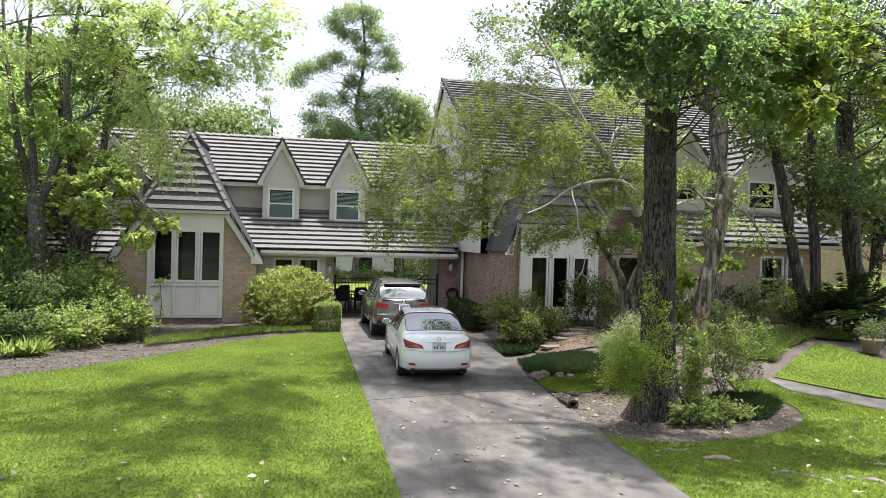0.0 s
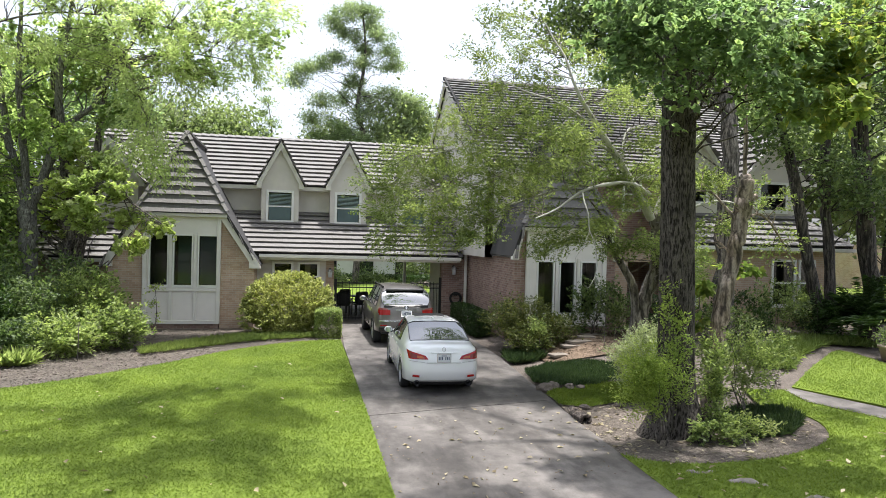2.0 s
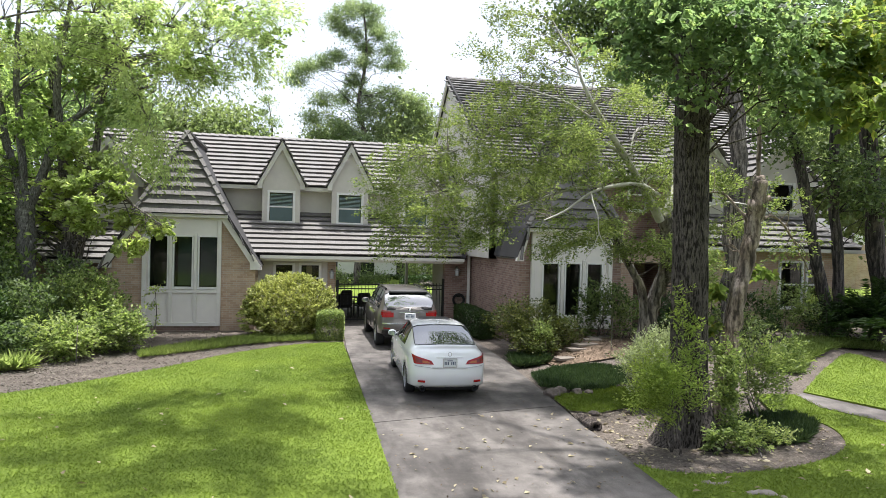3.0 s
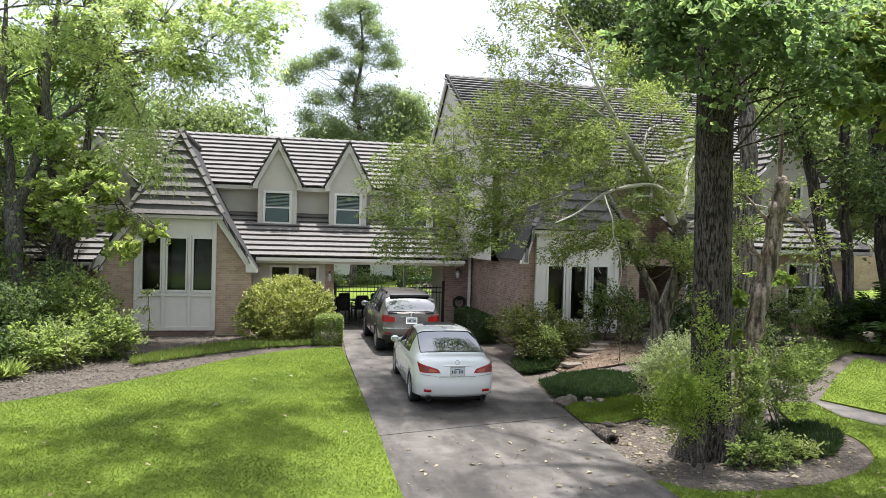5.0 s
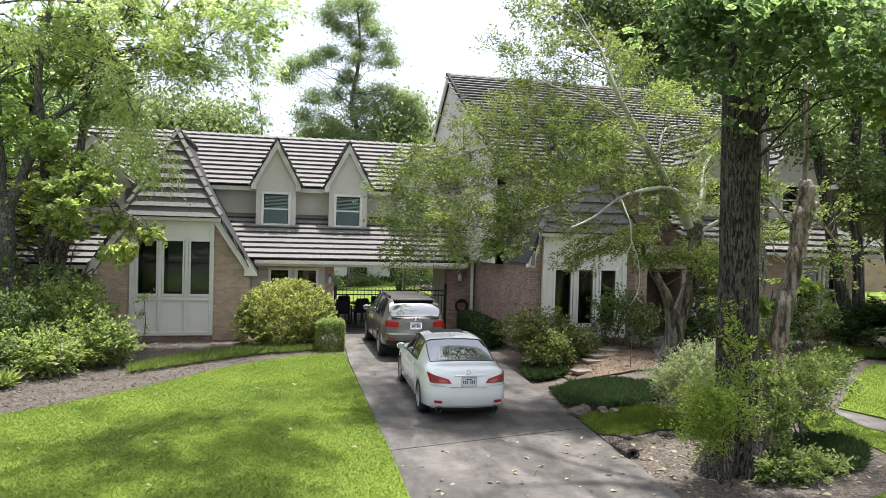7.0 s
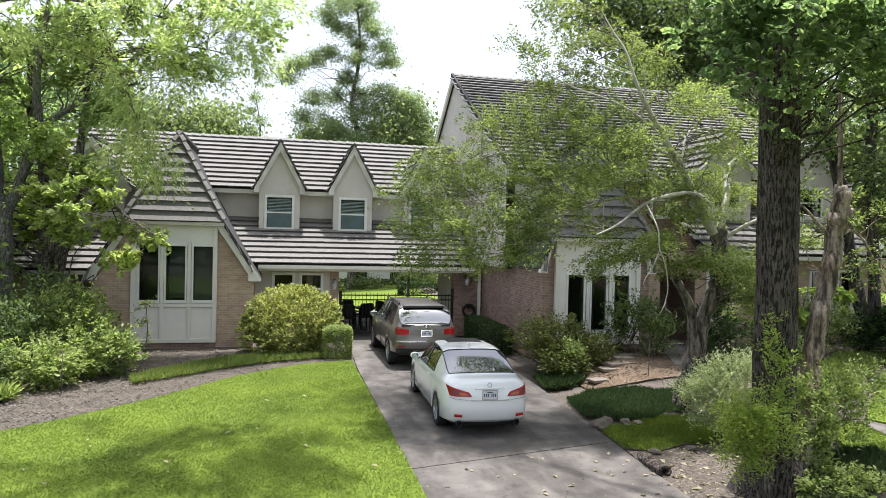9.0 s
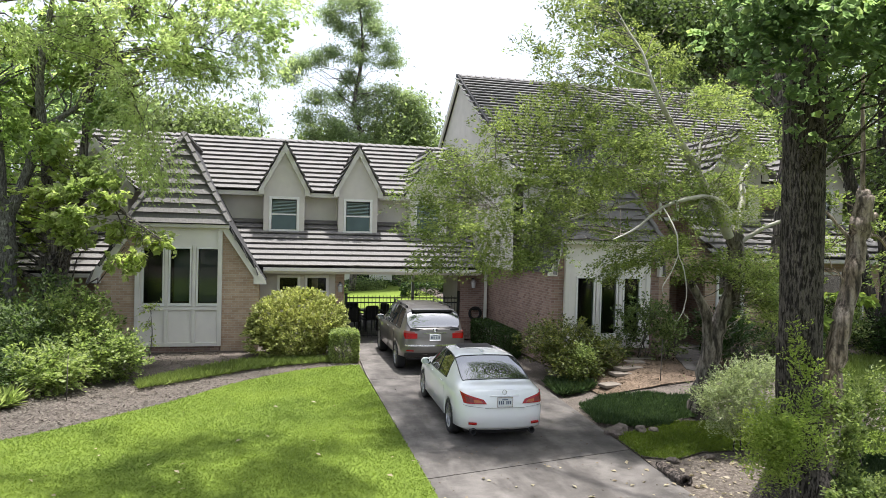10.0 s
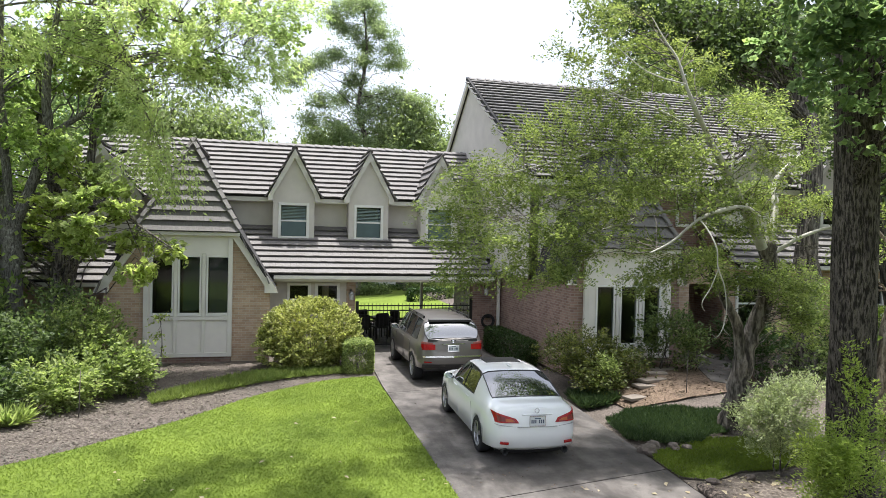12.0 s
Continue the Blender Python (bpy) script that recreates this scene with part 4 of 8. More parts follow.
def dormer(cx, yf, zb, ze, za, half, eave, yback, win=None, wall_m=None, blinds=True):
    """A gabled dormer: stucco front, steep roof slopes, raking boards, one window."""
    wall_m = wall_m or M["stucco"]
    zs = win[2] + 0.1 if win else zb + 0.2
    holes = [(cx - win[0], cx + win[0], win[1], win[2])] if win else []
    holed("dormer", cx - half, cx + half, zb, zs, yf, yf + 0.1, holes, wall_m, "grey stucco dormer front")
    prism("dormer_gable", [(cx - half, zs), (cx + half, zs), (cx + half, max(ze + 0.12, zs + 0.02)), (cx, za - 0.1), (cx - half, max(ze + 0.12, zs + 0.02))], "y", yf, yf + 0.1, wall_m, house)
    for s in (-1, 1):
        prism("dormer_cheek", [(yf + 0.15, zb), (yback, zb + 0.5), (yback, ze + 0.05), (yf + 0.15, ze + 0.05)], "x", cx + s * (half - 0.12), cx + s * half, wall_m, house)
        q = [(cx + s * eave, yf - 0.1, ze), (cx, yf - 0.1, za), (cx, yback + 0.6, za), (cx + s * eave, yback, ze)]
        r = slab_roof("dormer_roof", q if s > 0 else q[::-1], 0.03)
        vv = Vector((-s * eave, 0, za - ze))
        org, uu, W = ((cx - eave, yback + 0.5, ze), (0, -1, 0), yback + 0.6 - yf) if s < 0 else ((cx + eave, yf - 0.1, ze), (0, 1, 0), yback + 0.6 - yf)
        tile_plane(r, org, uu, vv, W, vv.length, loose=False, seed=int(cx * 7) % 50)
        prism("bargeboard", [(cx + s * eave, ze + 0.02), (cx + s * eave, ze - 0.12), (cx + s * (eave - 0.17), ze - 0.12), (cx + s * (eave - 0.18), ze + 0.08), (cx, za - 0.30), (cx, za + 0.02)], "y", yf - 0.14, yf - 0.02, M["trim"], house)
    ridge_caps(r, (cx, yf - 0.12, za + 0.06), (cx, yback + 0.6, za + 0.06), 0.2)
    if win:
        hw, z0, z1 = win
        window(cx - hw, cx + hw, z0, z1, yf - 0.01, frame=0.09, blinds=blinds, label="white sash window in a dormer")


for c in (-0.57, 1.98, 4.53):
    dormer(c, 27.5, 3.42, 5.03, 6.66, 0.69, 0.86, 29.0, (0.42, 3.72, 4.76))
dormer(-6.55, 27.4, 3.4, 4.9, 6.5, 1.0, 1.22, 29.0, None)

# covered driveway: wall with windows, piers, iron gate later
holed("wall", -1.34, 1.15, 0, 2.4, 26.5, 26.58, [(-0.68, -0.10, 1.2, 2.12), (0.22, 0.84, 1.2, 2.12)], M["stucco"], "grey painted wall under the low roof")
window(-0.68, -0.10, 1.2, 2.12, 26.46, frame=0.09, mid=True, label="white window under the low roof")
window(0.22, 0.84, 1.2, 2.12, 26.46, frame=0.09, mid=True, label="white window under the low roof")
boxes("pier", [((1.15, 26.45, 0), (1.45, 26.75, 2.35))], M["brick"], house, "brick pier beside the gate", 0.01)
boxes("pier", [((5.5, 26.45, 0), (6.55, 26.8, 2.75))], M["brick_dark"], house, "brick pier beside the gate", 0.01)
boxes("wall", [((0.4, 26.9, 0), (0.6, 32.5, 2.35))], M["brick"], house, "brick wall along the covered driveway")
boxes("wall", [((5.6, 26.9, 0), (5.85, 29.3, 2.3))], M["stucco"], house, "grey stucco wall beside the covered driveway")
for x in (1.3, 4.9):
    boxes("post", [((x, 32.2, 0), (x + 0.12, 32.32, 2.3))], M["white"], house, "white wooden post", 0.01)

# the tall roof and the right-hand part
BX0, BX1, BRY, BRZ, BEY, BEZ = 6.2, 18.6, 30.05, 10.05, 22.6, 5.62
big = slab_roof("roof", [(BX0, BEY, BEZ), (BX1, BEY, BEZ), (BX1, BRY, BRZ), (BX0, BRY, BRZ)], 0.1, "tall shake-tile roof over the main house")
slab_roof("roof_back", [(BX0, BRY, BRZ), (BX1, BRY, BRZ), (BX1, 36.5, 5.0), (BX0, 36.5, 5.0)], 0.1)
bl = Vector((0, BRY - BEY, BRZ - BEZ))
tile_plane(big, (BX0, BEY, BEZ), (1, 0, 0), bl, BX1 - BX0, bl.length, lambda a, b: a < 9.2 and b > bl.length * 0.45, True, 21)
tile_plane(big, (BX0, BEY, BEZ), (1, 0, 0), bl, BX1 - BX0, bl.length, lambda a, b: not (a < 9.2 and b > bl.length * 0.45), False, 22)
ridge_caps(big, (BX0, BRY, BRZ + 0.07), (BX1, BRY, BRZ + 0.07))
beam("rake_cap", (BX0 - 0.04, BEY, BEZ + 0.06), (BX0 - 0.04, BRY, BRZ + 0.06), 0.1, 0.11, M["underlay"], house)
prism("gable_wall", [(23.0, 2.6), (36, 2.6), (36, 5.2), (BRY, 9.9), (23.0, 5.7)], "x", 6.3, 6.5, M["stucco"], house, "grey stucco gable end wall")
for a, b in (((BX0 - 0.02, BEY, BEZ - 0.1), (BX0 - 0.02, BRY, BRZ - 0.08)), ((BX0 - 0.02, 36.5, 4.9), (BX0 - 0.02, BRY, BRZ - 0.08))):
    beam("bargeboard", a, b, 0.06, 0.22, M["trim"], house)
boxes("wall", [((6.3, 23.0, 2.6), (10.2, 23.25, 5.6))], M["stucco"], house, "grey stucco upper wall")
boxes("wall", [((10.2, 23.0, 2.6), (18.2, 23.25, 5.6))], M["brick_dark"], house, "brick upper wall")
boxes("fascia", [((BX0, BEY + 0.02, BEZ - 0.2), (BX1, BEY + 0.07, BEZ - 0.03))], M["trim"], house)
rl = slab_roof("roof", [(11.9, 20.9, 3.22), (18.65, 20.9, 3.22), (16.95, 23.0, 4.75), (11.9, 23.0, 4.75)], 0.1, "low shake-tile roof over the far wing")
rlv = Vector((0, 2.1, 1.53))
tile_plane(rl, (11.9, 20.9, 3.22), (1, 0, 0), rlv, 6.75, rlv.length, lambda a, b: a < 6.75 - 1.7 * b / rlv.length, True, 23)
slab_roof("roof_side", [(18.65, 20.9, 3.22), (18.65, 30, 3.22), (16.95, 30, 4.75), (16.95, 23.0, 4.75)], 0.1)
ridge_caps(rl, (18.65, 20.9, 3.28), (16.95, 23.0, 4.82))
gutter(11.95, 18.7, 20.9, 3.19)
boxes("soffit", [((11.95, 20.92, 3.06), (18.6, 21.4, 3.1))], M["trim"], house)
holed("wall", 9.5, 18.3, 0, 3.2, 21.4, 21.48, [(15.95, 16.75, 1.25, 2.7), (17.0, 17.5, 1.25, 2.7), (10.6, 11.8, 0.0, 2.6), (12.25, 13.05, 1.25, 2.8)], M["brick"], "brick wall of the far wing")
# Entry lined in the darker brick; the recess's shade is partly in that colour.
boxes("wall", [((9.5, 21.42, 3.2), (12.0, 23.0, 3.3)), ((10.35, 21.48, 0.0), (10.6, 23.0, 3.2)), ((11.8, 21.48, 0.0), (12.05, 23.0, 3.2)), ((10.6, 22.9, 0.0), (11.8, 23.1, 3.2))], M["brick_dark"], house, "brick sides of the deep entry, darkened for its shade")
prism("wall", [(21.48, 3.2), (23.0, 3.2), (23.0, 4.8)], "x", 11.9, 12.05, M["brick_dark"], house, "brick end under the low roof")
boxes("wall", [((18.05, 21.48, 0), (18.3, 30, 3.2))], M["brick"], house, "brick end wall of the far wing")
window(15.95, 16.75, 1.25, 2.7, 21.36, frame=0.08, label="white window in the far brick wing")
window(17.0, 17.5, 1.25, 2.7, 21.36, frame=0.08, label="white window in the far brick wing")
window(12.25, 13.05, 1.25, 2.8, 21.36, frame=0.08, label="white window in the far brick wing")
dormer(13.45, 22.3, 4.1, 5.75, 7.15, 0.9, 1.1, 25.0, (0.45, 4.7, 5.45), blinds=False)
dormer(16.55, 22.3, 4.1, 5.6, 7.15, 1.0, 1.2, 25.0, (0.5, 4.5, 5.4), blinds=False)
window(11.2, 11.75, 4.4, 5.4, 22.96, frame=0.08, label="white window in the upper brick wall")

prism("wall", [(23.25, 3.2), (34, 3.2), (34, 5.2), (BRY, 9.9), (23.25, 5.7)], "x", 18.0, 18.2, M["stucco"], house, "grey stucco end wall")
beam("downspout", (6.40, 26.3, 0.1), (6.40, 26.3, 2.7), 0.07, 0.09, M["trim"], house, "painted downspout", (0, 1, 0))

# ---- trees ----
def spots(xz, y, jitter, radii, n):
    """Leaf clumps at places (x, z) near the depth y."""
    return [((x, y + jitter * math.sin(7.3 * k), z), radii, n) for k, (x, z) in enumerate(xz)]


def T(*a):
    return [tuple(p) for p in a]


def furrowed_trunk(top, pts, rad):
    """The big trunk: buttressed at the foot, uneven all the way up."""
    path = curve_pts([tuple(p) + (r,) for p, r in zip(pts, rad)], 26)
    n, V, F = 96, [], []
    for x, y, z, r in path:
        flare = max(0.0, 1 - max(z, 0) / 1.15) ** 2
        for k in range(n):
            a = 2 * math.pi * k / n
            lobe = sum(w * max(0.0, math.cos(a - c)) ** 6 for c, w in ((3.35, 0.72), (2.55, 0.42), (5.05, 0.5), (5.8, 0.3), (0.6, 0.3), (1.6, 0.3)))
            c, q = math.cos(a), math.sin(a)
            dip = 0.10 * max(0.0, math.cos(a - 4.2)) ** 16 * (0.4 + 0.6 * min(1.0, flare + 0.35 * max(0.0, 1 - z / 4.0)))
            fur = noise.noise((c * 4.5, q * 4.5, z * 0.9)) * 0.022 + noise.noise((c * 13, q * 13, z * 1.7)) * 0.016
            rr = r * (1 + flare * lobe * 1.25 - dip) + fur
            V.append((x + c * rr, y + q * rr, z))
    for j in range(len(path) - 1):
        for k in range(n):
            F.append((j * n + k, j * n + (k + 1) % n, (j + 1) * n + (k + 1) % n, (j + 1) * n + k))
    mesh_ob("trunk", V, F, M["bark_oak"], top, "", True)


tree("oak_tree", "large tree with deeply furrowed dark bark in a mulched bed",
     [(T((6.46, 11.4, -0.2), (6.46, 11.4, 0.2), (6.42, 11.38, 0.8), (6.36, 11.35, 2.2), (6.29, 11.3, 4.0), (6.24, 11.3, 6.5), (6.2, 11.4, 9.0), (6.2, 11.6, 12.0), (6.2, 12, 16)), [0.40, 0.35, 0.305, 0.283, 0.27, 0.26, 0.22, 0.16, 0.05]),
      (T((6.25, 11.3, 6.0), (7.4, 10.5, 7.2), (9.0, 9.6, 7.8), (11, 8.8, 8.1)), [0.12, 0.09, 0.06, 0.02]),
      (T((6.2, 11.3, 7.0), (5.4, 12.2, 8.6), (3.6, 15.0, 10.6), (0.5, 15.6, 11.0), (-2.6, 15.6, 10.8)), [0.09, 0.07, 0.05, 0.03, 0.01]),
      (T((6.25, 11.3, 6.3), (7.6, 12.4, 7.2), (9.6, 13.4, 7.6)), [0.11, 0.08, 0.03]),
      (T((6.2, 11.3, 6.6), (5.4, 10.6, 7.0), (4.6, 9.8, 6.9)), [0.07, 0.05, 0.02]),
      (T((6.2, 11.3, 7.6), (5.2, 11.8, 9.0), (3.8, 12.0, 10.0)), [0.11, 0.08, 0.03])],
     spots([(4.75, 6.45), (4.9, 6.05), (5.05, 6.45), (5.2, 5.85), (5.55, 5.85), (5.95, 6.15), (6.35, 5.85), (5.4, 6.65), (5.85, 6.65), (6.75, 6.2), (4.95, 6.8), (5.25, 6.2), (6.25, 6.55), (4.8, 6.85), (5.7, 5.6), (7.0, 5.7), (7.2, 6.4), (6.6, 5.5), (7.6, 6.1), (7.5, 5.4)], 9.9, 0.6, (0.7, 0.8, 0.6), 11)
     # Crowns above 8 m are out of view, added to shade drive and lawn.
     + [((9.0, 11.0, 6.9), (1.6, 1.2, 0.7), 44), ((6.6, 11.8, 8.6), (2.6, 1.6, 0.7), 16), ((2.8, 9.4, 10.4), (2.0, 1.4, 0.9), 50), ((-1.2, 14.2, 10.8), (2.4, 1.1, 0.7), 46), ((10.6, 12.6, 7.4), (2.2, 1.6, 0.9), 44), ((3.4, 17.6, 12.4), (2.8, 3.2, 0.6), 150)],
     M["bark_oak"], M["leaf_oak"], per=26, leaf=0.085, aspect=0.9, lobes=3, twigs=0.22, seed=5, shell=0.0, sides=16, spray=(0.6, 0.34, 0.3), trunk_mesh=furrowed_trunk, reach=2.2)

tree("crape_tree", "broad many-branched tree with pale branches and fine olive leaves",
     [(T((7.86, 15.75, -0.1), (7.82, 15.65, 0.4), (7.9, 15.55, 1.3), (8.05, 15.5, 2.0), (8.2, 15.4, 2.5), (8.22, 15.25, 3.0), (8.1, 15.1, 3.5), (7.96, 15.0, 3.9)), [0.30, 0.235, 0.205, 0.17, 0.16, 0.165, 0.17, 0.13]),
      (T((7.86, 15.5, 1.35), (7.7, 15.45, 2.2), (7.46, 15.45, 2.63), (7.2, 15.4, 2.95), (7.0, 15.35, 3.3), (6.8, 15.3, 3.8), (6.4, 15.2, 4.2)), [0.11, 0.10, 0.085, 0.07, 0.055, 0.035, 0.012]),
      (T((7.86, 15.0, 3.75), (7.17, 14.8, 4.67), (6.72, 14.6, 5.12), (6.21, 14.4, 5.66), (5.78, 14.2, 6.12), (5.55, 14.15, 6.5), (5.4, 14.2, 6.95), (5.2, 14.3, 7.3), (5.0, 14.4, 7.7)), [0.10, 0.085, 0.075, 0.055, 0.04, 0.03, 0.022, 0.014, 0.006]),
      (T((7.8, 15.0, 4.3), (7.18, 14.6, 4.48), (6.58, 14.3, 4.44), (5.9, 14.0, 4.29), (5.55, 13.9, 4.11), (5.12, 13.8, 3.82), (4.68, 13.7, 3.64)), [0.05, 0.042, 0.038, 0.03, 0.026, 0.02, 0.01]),
      (T((5.75, 13.95, 4.22), (5.55, 13.4, 4.0), (5.56, 13.2, 3.73), (5.59, 13.2, 3.44), (5.71, 13.2, 3.16), (5.77, 13.2, 2.76), (5.72, 13.2, 2.48), (5.85, 13.2, 2.35)), [0.016, 0.013, 0.0115, 0.01, 0.009, 0.008, 0.006, 0.003]),
      (T((5.6, 13.2, 3.42), (5.47, 13.2, 3.12), (5.32, 13.2, 2.88), (5.37, 13.2, 2.75)), [0.008, 0.007, 0.005, 0.003]),
      (T((5.74, 13.2, 2.55), (5.64, 13.15, 2.42), (5.6, 13.2, 2.33), (5.52, 13.2, 2.38)), [0.008, 0.007, 0.005, 0.003]),
      (T((7.2, 14.8, 4.6), (6.67, 14.9, 4.75), (6.05, 15.0, 5.01), (5.6, 15.2, 5.04), (4.89, 15.3, 4.8), (3.91, 15.2, 4.41), (2.94, 15.0, 4.13)), [0.055, 0.045, 0.04, 0.034, 0.026, 0.018, 0.008]),
      (T((7.96, 15.0, 3.75), (8.28, 15.2, 4.48), (8.42, 15.4, 4.92), (8.65, 15.5, 5.28), (9.36, 15.6, 5.79)), [0.10, 0.075, 0.06, 0.04, 0.015]),
      (T((7.0, 14.8, 4.84), (7.18, 15.0, 5.61), (7.5, 15.1, 5.8), (7.96, 15.2, 5.89)), [0.04, 0.03, 0.022, 0.01]),
      (T((6.21, 14.4, 5.6), (5.51, 14.6, 6.08), (4.61, 14.7, 6.36), (3.94, 14.8, 6.66)), [0.028, 0.02, 0.013, 0.006]),
      (T((5.5, 14.1, 6.51), (4.89, 14.3, 6.72), (4.24, 14.4, 7.22), (3.88, 14.5, 7.59)), [0.016, 0.012, 0.008, 0.004]),
      (T((6.72, 14.6, 5.12), (5.8, 15.2, 5.7), (4.73, 15.6, 5.63), (3.65, 15.6, 5.22), (2.56, 15.4, 4.92)), [0.045, 0.034, 0.026, 0.018, 0.008]),
      (T((6.7, 14.4, 4.44), (5.94, 15.4, 4.39), (4.85, 15.8, 4.01), (3.63, 15.8, 3.62)), [0.035, 0.028, 0.02, 0.008]),
      (T((8.1, 15.1, 3.6), (8.7, 14.9, 4.0), (9.4, 14.8, 4.2), (10.2, 14.8, 4.1)), [0.05, 0.035, 0.022, 0.008])],
     spots([(2.1, 4.8), (2.6, 5.0), (3.3, 5.0), (4.0, 5.2), (4.7, 5.5), (5.4, 5.4), (6.1, 5.4), (1.9, 4.3), (2.5, 4.3), (3.1, 4.5), (3.7, 4.6), (4.4, 4.8), (5.1, 4.8), (5.8, 4.8), (6.4, 5.3), (2.0, 3.7), (2.5, 3.8), (3.2, 3.9), (3.9, 4.0), (4.6, 4.2), (5.3, 4.3),
            (2.2, 3.2), (2.9, 3.3), (3.6, 3.3), (4.0, 3.6), (5.7, 3.8), (3.5, 5.8), (4.2, 5.9), (4.9, 6.0), (5.7, 6.0)], 15.3, 0.7, (0.7, 1.0, 0.5), 46)
     + spots([(4.1, 6.4), (4.8, 6.7), (5.5, 6.7), (6.3, 7.1), (6.8, 6.3), (4.0, 7.5), (4.6, 7.8), (5.2, 7.5), (4.8, 7.2), (3.8, 7.0), (7.3, 6.2), (7.7, 5.8), (8.3, 5.4), (5.9, 7.4), (6.6, 6.8)], 14.8, 0.5, (0.6, 0.6, 0.4), 26)
     + spots([(5.4, 3.1), (6.1, 3.3), (6.8, 3.5), (7.0, 3.1), (7.4, 3.2), (8.2, 3.1), (8.5, 2.6), (7.9, 4.9), (8.4, 4.6), (9.2, 4.6), (9.6, 3.7), (8.05, 2.9), (8.65, 2.5), (9.05, 2.9), (9.15, 2.15), (8.45, 3.3)], 14.9, 0.5, (0.5, 0.6, 0.3), 40)
     + spots([(5.9, 4.5), (6.6, 4.9), (6.9, 4.0), (7.3, 5.3), (5.6, 5.3), (6.4, 5.9), (5.4, 4.6), (7.0, 4.5), (7.7, 4.2), (6.2, 3.6)], 14.2, 0.6, (0.55, 0.7, 0.42), 30),
     M["bark_smooth"], M["leaf_olive"], per=42, leaf=0.052, aspect=0.5, twigs=0.2, seed=9, shell=0.0, twig_r=0.008, reach=1.3, limb_m=M["bark_pale"], spray=(0.42, 0.13, 0.12), knot=0.07)

tree("sweetgum_tree", "tall multi-stemmed tree with grey lichened trunks and fresh leaves",
     [(T((-7.92, 24.3, -0.3), (-7.94, 24.3, 0.2), (-7.98, 24.3, 1.32), (-8.02, 24.3, 2.58), (-8.05, 24.3, 3.66), (-8.03, 24.3, 4.25)), [0.40, 0.33, 0.285, 0.265, 0.27, 0.24]),
      (T((-8.1, 24.3, 3.9), (-8.47, 24.4, 5.2), (-8.69, 24.5, 5.95), (-8.9, 24.5, 7.27), (-9.14, 24.6, 8.93), (-9.3, 24.7, 11)), [0.15, 0.12, 0.11, 0.09, 0.06, 0.03]),
      (T((-8.05, 24.3, 4.0), (-8.15, 24.2, 5.5), (-8.23, 24.0, 7.28), (-8.2, 23.9, 8.47), (-8.12, 23.8, 10.4)), [0.13, 0.115, 0.10, 0.08, 0.04]),
      (T((-7.95, 24.3, 3.9), (-7.49, 24.3, 5.17), (-7.22, 24.3, 6.16), (-7.2, 24.2, 7.71), (-7.06, 24.2, 8.93), (-6.7, 24.2, 11.4)), [0.17, 0.14, 0.13, 0.11, 0.08, 0.03]),
      (T((-7.2, 24.3, 6.3), (-6.3, 24.2, 6.94), (-5.98, 24.1, 7.56), (-5.53, 24.0, 8.2), (-4.95, 23.8, 9.11), (-4.02, 23.6, 10.48)), [0.085, 0.075, 0.07, 0.055, 0.045, 0.02]),
      (T((-5.53, 24.0, 8.2), (-4.4, 23.6, 8.6), (-3.2, 23.4, 8.7), (-1.9, 23.2, 8.5)), [0.045, 0.035, 0.025, 0.008])],
     spots([(-8.29, 8.88), (-7.04, 9.51), (-5.89, 8.93), (-4.75, 9.74), (-3.56, 9.31), (-2.36, 9.98), (-1.29, 9.52), (-7.94, 7.36), (-6.67, 7.9), (-5.37, 7.91), (-4.21, 8.38), (-3.19, 8.46), (-5.68, 6.9), (-9.65, 8.15), (-9.88, 9.95), (-9.65, 6.34), (-8.9, 5.2), (-6.9, 5.9), (-7.6, 6.5), (-6.1, 5.2), (-6.3, 9.6), (-7.6, 8.6), (-5.0, 10.0)], 24.2, 0.7, (0.85, 0.7, 0.6), 17)
     + [((-6.71, 23.53, 11.54), (2.5, 1.2, 0.8), 14), ((-7.4, 27.2, 9.4), (2.0, 1.2, 0.8), 60)],
     M["bark_lichen"], M["leaf_gum"], per=26, leaf=0.115, aspect=0.8, lobes=3, twigs=0.4, seed=21, shell=0.1, spray=(0.6, 0.24, 0.3), limb_m=M["bark_lichen"])

